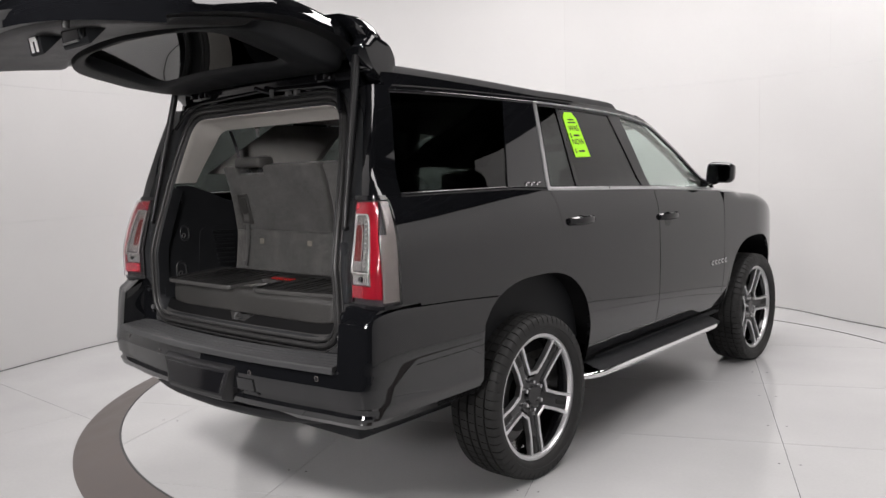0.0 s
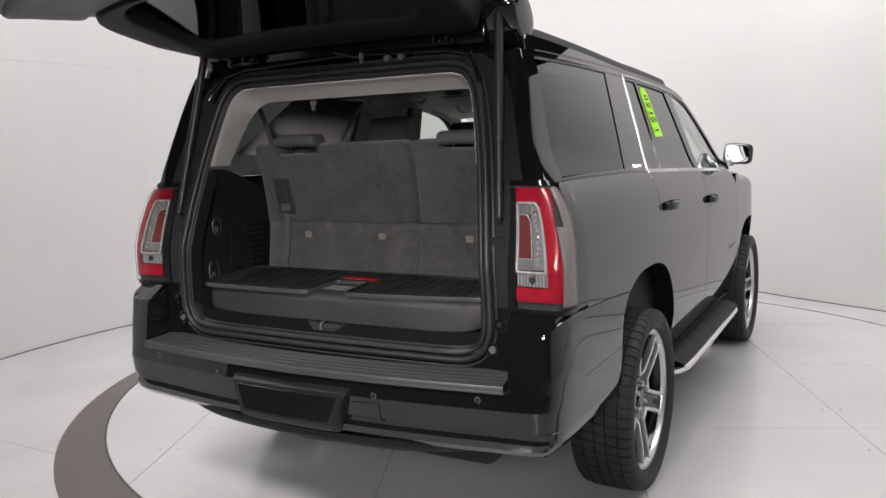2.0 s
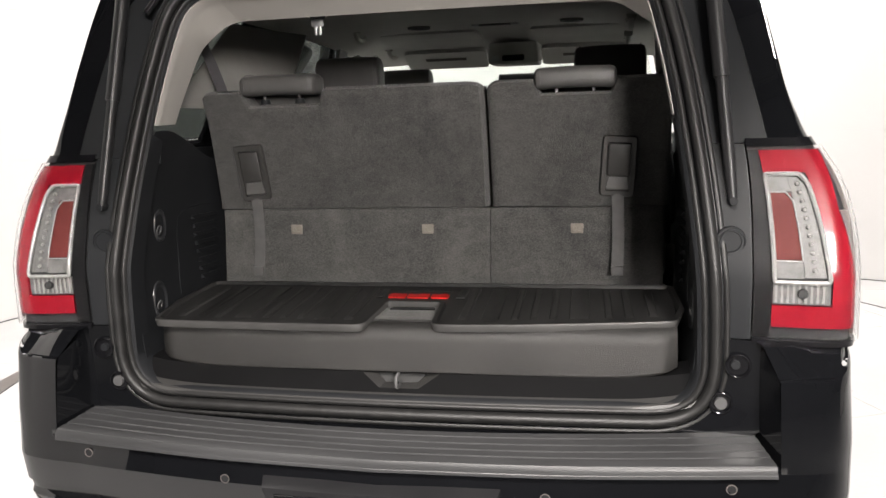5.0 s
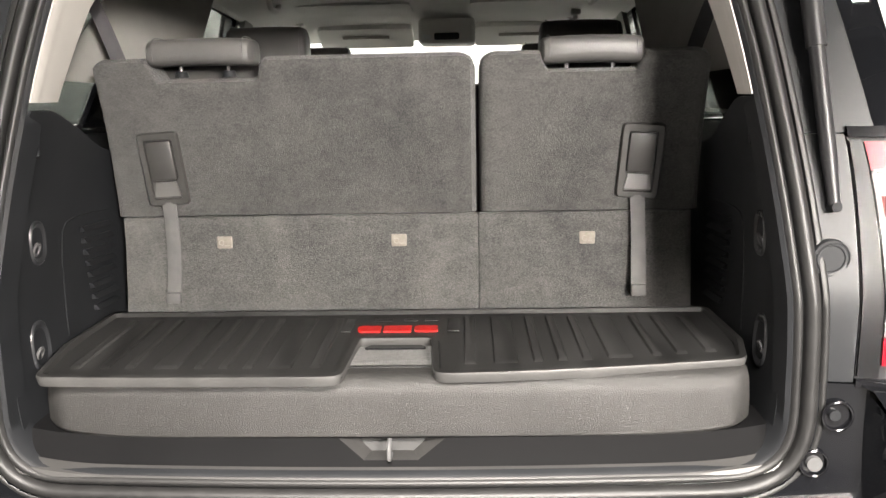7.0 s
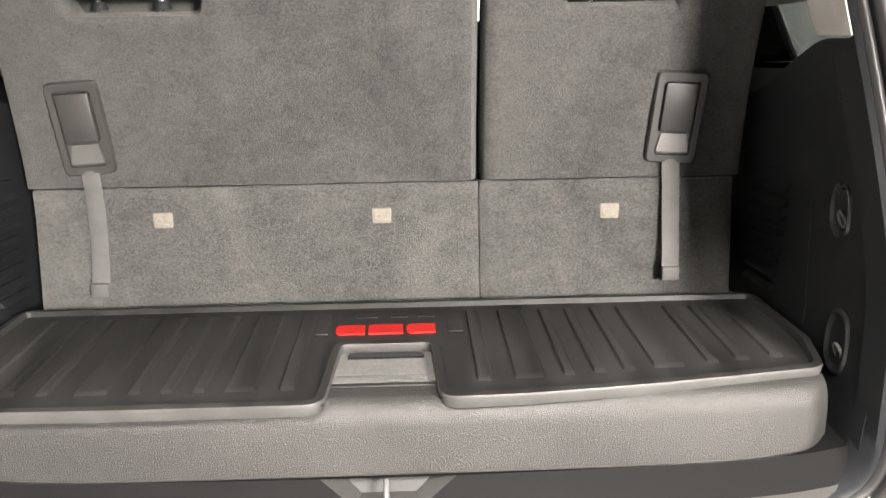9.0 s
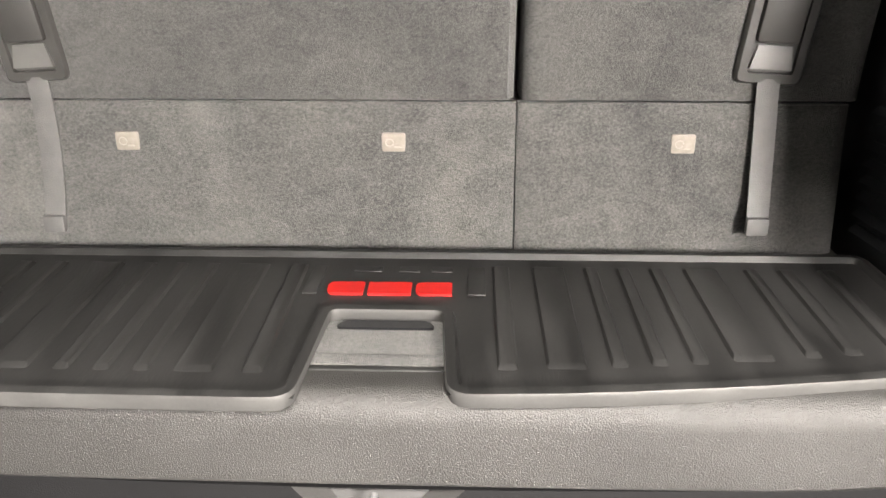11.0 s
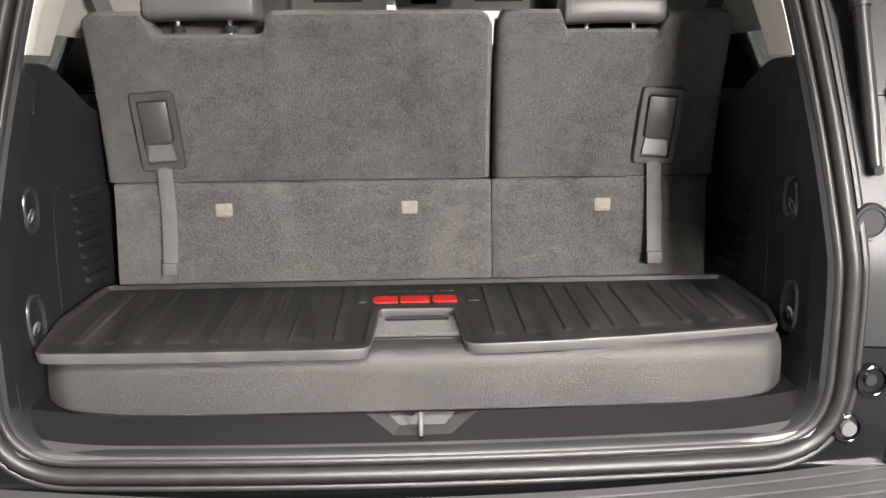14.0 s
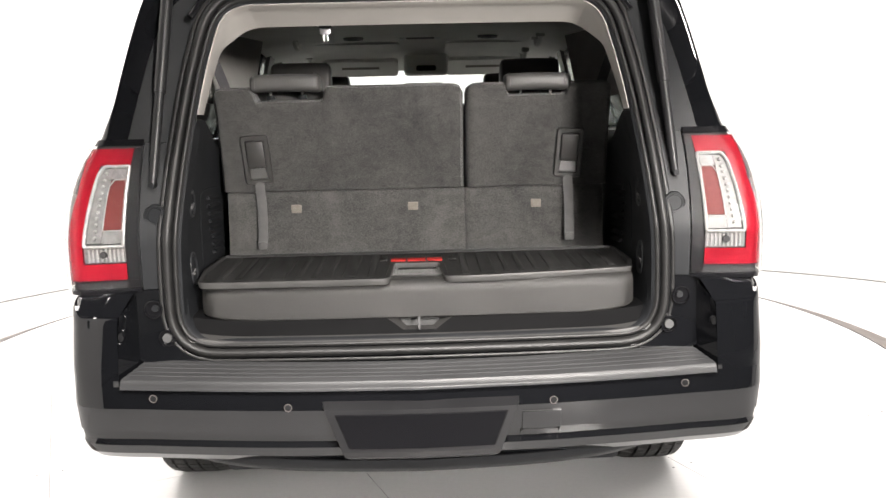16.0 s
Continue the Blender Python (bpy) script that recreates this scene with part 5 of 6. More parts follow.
# recliner bezels, pull straps and tether tags on the seat backs
def bezel(cx, lean, seat, strap_top, strap_x, strap_bot, swing):
    tilt = Matrix.Rotation(radians(lean), 4, "Y")
    ang = math.atan2(seat_y(1.43) - seat_y(1.28), 0.15)
    m = Matrix.Translation((cx, seat_y(1.355) - 0.004, 1.355)) @ tilt @ Matrix.Rotation(-ang, 4, "X")

    def frame_loop(w, h, r, y):
        return [m @ Vector((p[0], y, p[1])) for p in rounded([(-w, -h), (w, -h), (w, h), (-w, h)], r, 5)]
    bm = bmesh.new()
    vs = grid_faces(bm, [frame_loop(0.048, 0.087, 0.012, 0.014), frame_loop(0.048, 0.087, 0.012, -0.004), frame_loop(0.045, 0.084, 0.011, -0.008), frame_loop(0.0335, 0.071, 0.006, -0.0075),
                         frame_loop(0.0325, 0.070, 0.006, -0.001)], close_v=True)
    bm.faces.new(vs[-1])
    b = part("recliner_bezel", bm, M_BEZEL, seat, "dark grey plastic recliner bezel")
    bm = bmesh.new()
    box(bm, -0.0308, 0.0308, -0.0125, 0.008, -0.026, 0.0672, 0.006)
    bmesh.ops.transform(bm, matrix=m, verts=bm.verts[:])
    part("release_paddle", bm, M_BEZEL, b)
    bm = bmesh.new()
    extrude_poly(bm, [m @ Vector(p) for p in ((-0.024, -0.003, -0.031), (0.024, -0.003, -0.031), (0.031, -0.009, -0.064), (-0.031, -0.009, -0.064))], m.to_3x3() @ Vector((0, 0.012, 0)))
    part("strap_guide", bm, M_GUIDE, b, "pale sloped strap guide")
    # hanging strap of webbing with a folded end
    bm = bmesh.new()
    rows = []
    n = 26
    for i in range(n + 1):
        f = i / n
        z = lerp(1.284, strap_bot, f)
        x = lerp(strap_top, strap_x, f) + 0.003 * math.sin(3.1 * f)
        y = seat_y(z) - 0.008 - swing * math.sin(math.pi * 0.5 * f) ** 2 - 0.003 * math.sin(7 * f)
        rows.append([(x - 0.0165, y, z), (x - 0.006, y - 0.0012, z), (x + 0.006, y - 0.0012, z), (x + 0.0165, y, z), (x + 0.0165, y + 0.003, z), (x - 0.0165, y + 0.003, z)])
    vs = grid_faces(bm, rows, close_v=True)
    bm.faces.new(vs[0])
    bm.faces.new(vs[-1])
    s = part("pull_strap", bm, M_WEB, seat, "grey webbing pull strap")
    part("strap_fold", boxed(strap_x - 0.0168, strap_x + 0.0168, seat_y(strap_bot) - 0.0155 - swing, seat_y(strap_bot) - 0.004 - swing, strap_bot - 0.003, strap_bot + 0.024, 0.003), M_WEB, s)


bezel(-0.558, -3.2, row3[0], -0.556, -0.549, 1.044, 0.014)
bezel(0.538, 3.5, row3[1], 0.535, 0.534, 1.052, 0.020)
for k, (x, seat) in enumerate(((-0.431, row3[0]), (-0.017, row3[0]), (0.422, row3[1]))):
    y = seat_y(1.178) - 0.005
    tag = part("anchor_tag", boxed(x - 0.0185, x + 0.0185, y - 0.002, y + 0.006, 1.163, 1.193, 0.0035), M_TAG, seat, "pale cloth anchor tag")
    b = bmesh.new()
    tube(b, [(x - 0.006 + 0.006 * math.cos(a), y - 0.0024, 1.178 + 0.006 * math.sin(a)) for a in [i * 0.6 for i in range(11)]], 0.0007, 5)
    box(b, x + 0.002, x + 0.011, y - 0.003, y - 0.001, 1.170, 1.172)
    part("tag_mark", b, M_TAGMARK, tag)

# load floor: raised board with a bowed front, carpet strip and pull recess
BOARD_TOP = 1.000


def board_front(x):
    """How far forward the board's front face is."""
    e = max(0.0, (abs(x) - 0.625) / 0.045)
    return 0.236 + 0.016 * (abs(x) / 0.67) ** 4 + 0.022 * e * e


bm = bmesh.new()
rows = []
xs = [-0.67 + 1.34 * i / 96 for i in range(97)]
for d, z in [(0.004, 0.882), (0.0, 0.888), (0.001, 0.93), (0.003, 0.962)] + [(0.003 + 0.034 * (1 - math.cos(a)), 0.962 + 0.038 * math.sin(a)) for a in [math.pi / 2 * k / 7 for k in range(1, 8)]]:
    rows.append([(x, board_front(x) + d, z + (0.024 * (abs(x) / 0.67) ** 10 if z < 0.95 else 0)) for x in xs])
rows.append([(x, 0.34, BOARD_TOP + 0.001) for x in xs])
rows.append([(x, 0.70, BOARD_TOP + 0.012) for x in xs])
vs = grid_faces(bm, rows)
for c in (0, -1):
    bm.faces.new([r[c] for r in vs] + [bm.verts.new((rows[0][c][0], 0.70, 0.90))])
board = part("load_floor", bm, M_BOARD, car, "grained grey plastic load floor", smooth=30)
part("floor_carpet", boxed(-0.64, 0.64, 0.335, 0.69, BOARD_TOP - 0.01, BOARD_TOP + 0.004, 0.003), M_FLAP, board, "dark carpet load surface")
part("floor_carpet", boxed(-0.11, 0.10, 0.308, 0.336, BOARD_TOP - 0.01, BOARD_TOP + 0.004, 0.003), M_FLAP, board)
part("board_gap", boxed(-0.11, 0.10, 0.298, 0.308, BOARD_TOP - 0.01, BOARD_TOP + 0.0025, 0.001), M_TYRE, board)
bm = bmesh.new()
extrude_poly(bm, [(-0.005 + p[0], 0.395 + p[1], BOARD_TOP + 0.0035) for p in rounded([(-0.065, 0.0), (0.065, 0.0), (0.055, 0.02), (-0.055, 0.02)], 0.008, 4)], (0, 0, 0.004))
part("pull_recess", bm, M_GLOSS, board)

# sill trim and latch recess in front of the board
bm = bmesh.new()
rows = []
XS = [-0.72 + 0.62 * i / 22 for i in range(23)] + [-0.05, 0.0, 0.05] + [0.10 + 0.62 * i / 22 for i in range(23)]
for d, z in ((0.040, 0.846), (0.052, 0.859), (0.078, 0.886), (0.16, 0.890)):
    rows.append([(x, 0.195 + d - 0.03 * (1 - (x / 0.75) ** 2) - 0.012, z + 0.012 * (max(0, abs(x) - 0.50) / 0.19) ** 2.5) for x in XS])
vs = [[bm.verts.new(p) for p in r] for r in rows]
for i in range(3):
    for j in range(len(XS) - 1):
        if i == 2 or abs(XS[j] + XS[j + 1]) / 2 > 0.10:
            bm.faces.new((vs[i][j], vs[i + 1][j], vs[i + 1][j + 1], vs[i][j + 1]))


def sill_y(z):
    return 0.153 + lerp(0.040, 0.078, (z - 0.846) / 0.040)


for sg in (-1, 1):
    bm.faces.new([bm.verts.new((sg * x, sill_y(z), z)) for x, z in ((0.10, 0.846), (0.10, 0.886), (0.05, 0.856), (0.05, 0.846))])
bm.faces.new([bm.verts.new((x, sill_y(z), z)) for x, z in ((-0.05, 0.846), (0.05, 0.846), (0.05, 0.856), (-0.05, 0.856))])
sill = part("sill_trim", bm, M_SILL, car, "black plastic sill trim with a latch pocket", smooth=25)
# tapered latch pocket sunk into the sill; its highlight is painted on the sides
ZT, ZB = 0.886, 0.856
bm = bmesh.new()
front = [(-0.10, sill_y(ZT), ZT), (0.10, sill_y(ZT), ZT), (0.050, sill_y(ZB), ZB), (-0.050, sill_y(ZB), ZB)]
deep = [(-0.072, sill_y(ZT) + 0.020, ZT), (0.072, sill_y(ZT) + 0.020, ZT), (0.040, sill_y(ZB) + 0.034, ZB + 0.003), (-0.040, sill_y(ZB) + 0.034, ZB + 0.003)]
vs = grid_faces(bm, [front, deep], close_v=True)
part("latch_pocket", bm, M_EDGE, sill, "latch pocket sides with their highlight in pale grey", smooth=20)
# black back face, coloured for the shade deep in the pocket
bm = bmesh.new()
bm.faces.new([bm.verts.new(p) for p in deep])
part("pocket_back", thicken(bm, 0.002), M_TYRE, sill)
# worn edge strip, its satin highlight carried by the paler colour
bm = bmesh.new()
rows = []
for d, z in ((0.010, 0.824), (0.017, 0.837), (0.042, 0.847)):
    rows.append([(x, 0.195 + d - 0.03 * (1 - (x / 0.75) ** 2) - 0.014, z + 0.016 * (max(0, abs(x) - 0.50) / 0.19) ** 2.5) for x in [-0.71 + 1.42 * i / 46 for i in range(47)]])
grid_faces(bm, rows)
part("sill_edge", thicken(bm, 0.004), M_EDGE, car, "worn grey sill edge with its sheen in the colour")
bm = bmesh.new()
tube(bm, [(-0.002, 0.226, 0.858), (-0.002, 0.200, 0.858), (-0.002, 0.190, 0.863), (-0.002, 0.188, 0.876), (-0.002, 0.194, 0.887), (-0.002, 0.214, 0.891)], 0.0042, 10)
part("latch_striker", bm, M_STEEL, sill, "steel latch loop")


# side trims of the load space
def side_trim():
    rows = []
    TOPZ = smooth_curve([0.22, 0.36, 0.50, 0.65, 0.9], [1.500, 1.500, 1.465, 1.41, 1.36])
    for i in range(30):
        y = lerp(0.232, 0.86, i / 29)
        row = []
        for j in range(25):
            z = lerp(0.86, TOPZ(y), j / 24)
            x = 0.694 + 0.02 * (1 - ((z - 1.15) / 0.35) ** 2) - 0.035 * max(0, (z - 1.30) / 0.2) ** 2
            x = min(x, opening_x(min(1.7, max(0.9, z))) - 0.030 + max(0, y - 0.26) * 0.35)
            x = max(x, 0.60)
            row.append((x, max(y, rear_y(z) + 0.018 + 0.02 * i / 29), z))
        rows.append(row)
    return thicken((lambda b: (grid_faces(b, rows), b)[1])(bmesh.new()), 0.004)


trims = both("load_side_trim", side_trim, M_TRIM, label="black grained side trim", smooth=50)


def trim_x(y, z):
    x = 0.694 + 0.02 * (1 - ((z - 1.15) / 0.35) ** 2) - 0.035 * max(0, (z - 1.30) / 0.2) ** 2
    return max(0.60, min(x, opening_x(min(1.7, max(0.9, z))) - 0.030 + max(0, y - 0.26) * 0.35))


def on_trim(bm, y0, y1, z0, z1, d, slope=0.0):
    """A rib on the side trim, from y0 to y1; slope: rise towards the front."""
    n = 6
    rows = []
    for i in range(n + 1):
        f = i / n
        y, dz = lerp(y0, y1, f), slope * f
        rows.append([(trim_x(y, z0 + dz) + 0.004, y, z0 + dz), (trim_x(y, z0 + dz) - d, y, z0 + dz + 0.002), (trim_x(y, z1 + dz) - d * 0.5, y, z1 + dz - 0.001), (trim_x(y, z1 + dz) + 0.004, y, z1 + dz)])
    vs = grid_faces(bm, rows, close_v=True)
    bm.faces.new(vs[0])
    bm.faces.new(vs[-1])
    return bm


for fl in (False, True):
    trim = trims[1] if fl else trims[0]
    for k in range(8):
        z = 1.045 + 0.0265 * k
        b = on_trim(bmesh.new(), 0.545 + 0.004 * (7 - k), 0.685, z, z + 0.013, 0.018, -0.006)
        part("vent_slat", mirrored(b) if fl else b, M_TRIM, trim, smooth=0)
    # joint of the access cover
    b = bmesh.new()
    path = [(0.448, 1.025), (0.454, 1.10), (0.462, 1.20), (0.470, 1.245), (0.490, 1.262), (0.53, 1.268), (0.60, 1.268), (0.69, 1.262)]
    tube(b, [(trim_x(y, z) - 0.003, y, z) for y, z in path], 0.0028, 6)
    part("cover_edge", mirrored(b) if fl else b, M_TRIM, trim)
    b = on_trim(bmesh.new(), 0.440, 0.452, 1.12, 1.16, 0.004)
    part("cover_catch", mirrored(b) if fl else b, M_GLOSS, trim, smooth=0)
    # tie-down cups, hook and lamp
    for yc, zc, ry, rz in ((0.372, 1.240, 0.026, 0.040), (0.338, 1.036, 0.030, 0.048)):
        b = bmesh.new()
        rows = []
        for g, d in ((1.16, 0.001), (1.10, -0.006), (1.0, -0.0085), (0.92, -0.007), (0.75, -0.0035), (0.45, -0.0015), (0.08, -0.001)):
            ell = [(yc + ry * g * math.copysign(abs(math.cos(a)) ** 0.8, math.cos(a)), zc + rz * g * math.copysign(abs(math.sin(a)) ** 0.8, math.sin(a))) for a in [2 * math.pi * i / 32 for i in range(32)]]
            rows.append([(trim_x(y, z) + d, y, z) for y, z in ell])
        vs = grid_faces(b, rows, close_v=True)
        b.faces.new(vs[-1])
        cup = part("tie_down_cup", mirrored(b) if fl else b, M_CUP, trim, "glossy black tie-down recess", smooth=60)
        b = bmesh.new()
        tube(b, [(trim_x(yc, zc) - 0.006 - 0.004 * math.sin(a), yc - 0.008 + 0.010 * math.cos(a), zc - 0.012 + 0.012 * math.sin(a)) for a in [2 * math.pi * i / 16 for i in range(16)]], 0.003, 6, closed=True)
        part("tie_down_ring", mirrored(b) if fl else b, M_STEEL, cup)
    b = bmesh.new()
    tube(b, [(trim_x(0.34, 1.44) - 0.002, 0.345, 1.452), (trim_x(0.34, 1.43) - 0.016, 0.345, 1.44), (trim_x(0.34, 1.42) - 0.018, 0.345, 1.415), (trim_x(0.34, 1.41) - 0.004, 0.345, 1.405)], 0.005, 8)
    part("coat_hook", mirrored(b) if fl else b, M_TRIM, trim)


# light pillar trims round the top of the opening, headliner and windows' inner frames
UPPER = [p for p in loop_at(0.043, 0.012) if p[2] > 1.496]


def surround(keep):
    """Light trim inside the seal: pillars that flare outwards, and a header that dips as it goes forwards."""
    cols = []
    for x, y, z in UPPER:
        if not keep(x, z):
            continue
        w = max(0.0, min(1.0, (z - 1.70) / 0.13))
        w = w * w * (3 - 2 * w)
        depth = lerp(lerp(0.13, 0.20, (z - 1.498) / 0.31), 0.140, w)
        col = []
        for k in range(9):
            f = k / 8
            lip = 0.004 * math.sin(math.pi * min(1.0, f * 5)) if f < 0.2 else 0.0
            col.append((x * (1 - 0.012 * w * f) + math.copysign(0.018, x) * f ** 1.4 * (1 - w) - math.copysign(lip, x) * (1 - w), y + depth * f, z - 0.052 * w * f ** 1.3 - lip * w))
        cols.append(col)
    bm = bmesh.new()
    grid_faces(bm, cols)
    return thicken(bm, 0.004)


part("pillar_trim", surround(lambda x, z: x > 0 and (z < 1.83 or x > 0.535)), M_PILLAR, car, "light grey plastic pillar trim", 60)
part("pillar_trim", surround(lambda x, z: x < 0 and (z < 1.83 or x < -0.50)), M_PILLAR, car, "light grey plastic pillar trim", 60)
part("header_trim", surround(lambda x, z: z >= 1.83 and -0.515 < x < 0.55), M_PILLAR, car, "light grey plastic trim above the opening", 60)
bm = bmesh.new()
rows = []
for i in range(25):
    y = lerp(0.50, 2.86, i / 24)
    xe, ze = roof_edge(min(y, 2.7))
    zc = lerp(1.852, 1.888, min(1, (y - 0.5) / 1.0)) - 0.085 * max(0, (y - 2.15) / 0.6) ** 2
    fall = max(0.012, zc - TOP(min(y, 2.75)) + 0.012)
    rows.append([((xe - 0.05) * u, y, zc - fall * abs(u) ** 5) for u in [-1 + j / 12 for j in range(25)]])
grid_faces(bm, rows)
part("headliner", thicken(bm, 0.008), M_HEADLINER, car, "light grey cloth headliner")


def rear_lining():
    """Bulky lining between the rear side window and the rear door; it stands further in at its front edge."""
    rows = []
    for i in range(13):
        u = i / 12
        row = []
        for j in range(11):
            v = j / 10
            a = Vector((0.745, 0.56, 1.56)).lerp(Vector((0.788, 1.087, 1.846)), v)
            b = Vector((0.668, 1.25, 1.54)).lerp(Vector((0.664, 1.551, 1.832)), v)
            if u < 0.8:
                p = a.lerp(b, u / 0.8)
                p.x += 0.012 * math.sin(math.pi * u / 0.8)
            else:
                f = (u - 0.8) / 0.2
                p = b + Vector((0.16 * f, 0.05 * math.sqrt(f), 0.0))
            row.append(tuple(p))
        rows.append(row)
    return inward_shell(rows, -0.004)


both("inner_pillar", rear_lining, M_LINING, label="grey pillar lining")
both("inner_pillar", lambda: upper((2.41, 2.25), (2.53, 2.38), 0.045, 0.02, -0.05, 0.02), M_LINING)
both("inner_pillar", lambda: inward_shell([[(side_x(y, TOP(y)) - 0.05 - q, y, TOP(y) - 0.03 + k) for k, q in ((0.0, 0), (0.03, 0.0), (0.06, 0.03))] for y in [lerp(2.5, 3.42, i / 16) for i in range(17)]], 0.03), M_LINING)
both("inner_cant_rail", lambda: inward_shell([[(side_x(y, TOP(y)) - 0.03 - q, y, TOP(y) + k) for k, q in ((-0.024, 0.0), (-0.016, 0.01), (-0.004, 0.03))] for y in [lerp(0.48, 2.55, i / 30) for i in range(31)]], 0.02), M_HEADLINER)
both("inner_door_lining", lambda: inward_shell([[(0.93, y, z) for z in (0.6, 1.0, BELT(y) - 0.01)] for y in (0.86, 1.5, 2.4, 3.5)], 0.02), M_TRIM)
part("cabin_floor", boxed(-0.92, 0.92, 0.70, 3.7, 0.55, 0.62), M_FLAP, car)
part("dashboard", cushion(-0.90, 0.90, 3.05, 3.62, 0.8, 1.24, 0.05), M_TRIM, car)
for x in (-0.33, 0.40):
    # sun visors, folded up along the top of the windscreen
    b = bmesh.new()
    extrude_poly(b, [(x + p[0], 2.70 + p[1] * 0.9, 1.765 - p[1] * 0.45) for p in rounded([(-0.22, -0.085), (0.22, -0.085), (0.22, 0.085), (-0.22, 0.085)], 0.03, 5)], (0, 0.008, 0.02))
    v = part("sun_visor", b, M_HEADLINER, car, "folded grey sun visor")
    b = bmesh.new()
    extrude_poly(b, [(x + p[0], 2.70 + p[1] * 0.9 - 0.001, 1.763 - p[1] * 0.45) for p in ((-0.11, -0.03), (0.11, -0.03), (0.11, -0.005), (-0.11, -0.005))], (0, 0, -0.001))
    part("visor_label", b, M_TAG, v)
console = part("overhead_console", cushion(-0.07, 0.18, 2.44, 2.72, 1.722, 1.83, 0.018, 3), M_HEADLINER, car, "grey overhead console")
part("console_switches", cushion(0.0, 0.11, 2.432, 2.46, 1.738, 1.768, 0.008), M_TRIM, console)
part("console_lamp", cushion(-0.05, -0.015, 2.434, 2.46, 1.742, 1.762, 0.004), M_WHITE, console)
part("inner_mirror", cushion(-0.08, 0.16, 2.90, 2.93, 1.635, 1.69, 0.012, 3), M_TRIM, car)
for x, y, z in ((-0.60, 2.03, 1.862), (-0.613, 2.65, 1.815), (0.606, 1.89, 1.850), (0.611, 2.49, 1.820)):
    b = bmesh.new()
    tube(b, [(x, y - 0.085, z + 0.03), (x, y - 0.078, z - 0.004), (x, y - 0.05, z - 0.022), (x, y, z - 0.026), (x, y + 0.05, z - 0.022), (x, y + 0.078, z - 0.004), (x, y + 0.085, z + 0.03)], 0.011, 10)
    g = part("grab_handle", b, M_HEADLINER, car, "grey roof grab handle")
    for e in (-0.082, 0.082):
        part("handle_base", boxed(x - 0.02, x + 0.02, y + e - 0.022, y + e + 0.022, z + 0.006, z + 0.034, 0.006), M_PILLAR, g)
b = boxed(-0.070, 0.120, 1.985, 2.025, 1.874, 1.890, 0.004)
roof_lamp = part("roof_lamp", b, M_LINING, car, "slim roof lamp between bright ends")
for x in (-0.062, 0.112):
    part("lamp_end", boxed(x - 0.016, x + 0.016, 1.982, 2.02, 1.8715, 1.885, 0.003), M_WHITE, roof_lamp)
for x in (-0.307, 0.362):
    vent = part("roof_vent", cyl(bmesh.new(), (x, 1.95, 1.868), (x, 1.95, 1.892), 0.048, 0.055, 28), M_LINING, car, "round roof air vent")
    part("vent_hole", cyl(bmesh.new(), (x, 1.95, 1.8665), (x, 1.95, 1.872), 0.034, 0.034, 24), M_TRIM, vent)
# shallow moulded pads above the front seats
for x in (-0.33, 0.40):
    b = bmesh.new()
    extrude_poly(b, [(x + p[0], 2.33 + p[1], 1.868 - 0.085 * max(0, (2.33 + p[1] - 2.15) / 0.6) ** 2) for p in rounded([(-0.24, -0.13), (0.24, -0.13), (0.24, 0.13), (-0.24, 0.13)], 0.05, 5)], (0, 0, 0.02))
    part("headliner_pad", b, M_HEADLINER, car)
# seat belts of the third row
for fl in (-1, 1):
    b = bmesh.new()
    rows = []
    for i in range(11):
        f = i / 10
        x, y, z = lerp(0.735, 0.645, f), 0.72 + 0.012 * math.sin(3 * f), lerp(1.80, 1.545, f)
        rows.append([(fl * (x - 0.020), y, z - 0.004), (fl * (x + 0.020), y + 0.004, z + 0.004), (fl * (x + 0.020), y + 0.0055, z + 0.004), (fl * (x - 0.020), y + 0.0015, z - 0.004)])
    vs = grid_faces(b, rows, close_v=True)
    part("seat_belt", b, M_BELT, car, "dark grey seat belt webbing")
b = box(bmesh.new(), -0.308, -0.272, 0.586, 0.590, 1.768, 1.790, 0.002)
box(b, -0.300, -0.292, 0.586, 0.590, 1.745, 1.770, 0.002)
box(b, -0.288, -0.280, 0.586, 0.590, 1.745, 1.770, 0.002)
tongue = part("belt_tongue", b, M_SILVER, car, "bright belt tongue hanging from the roof")
part("tongue_holder", boxed(-0.312, -0.268, 0.578, 0.600, 1.788, 1.846, 0.006), M_TRIM, tongue)


def front_seat(x, y, z_top, wide):
    seat = thing("passenger_seat", "", "")
    seat.parent = car
    tagged(seat, "charcoal leather seat with headrest")
    bm = bmesh.new()
    rows = []
    sec = rounded([(-1, -1), (1, -1), (1, 1), (-1, 1)], 0.6, 4)
    for f in (0.0, 0.05, 0.3, 0.6, 0.85, 0.96, 1.0):
        g = 0.7 if f in (0.0, 1.0) else 0.95 if f in (0.05, 0.96) else 1.0
        z = lerp(1.0, z_top - 0.20, f)
        rows.append([(x + p[0] * wide / 2 * g * (1 - 0.12 * f), y - 0.13 * f + p[1] * 0.07 * g, z) for p in sec])
    vs = grid_faces(bm, rows, close_v=True)
    bm.faces.new(vs[0])
    bm.faces.new(vs[-1])
    part("backrest", bm, M_LEATHER, seat)
    part("cushion", cushion(x - wide / 2, x + wide / 2, y, y + 0.5, 0.88, 1.03, 0.04), M_LEATHER, seat)
    headrest("headrest", x, 0.27, z_top - 0.185, z_top, y - 0.14, 0.11, seat, M_LEATHER)


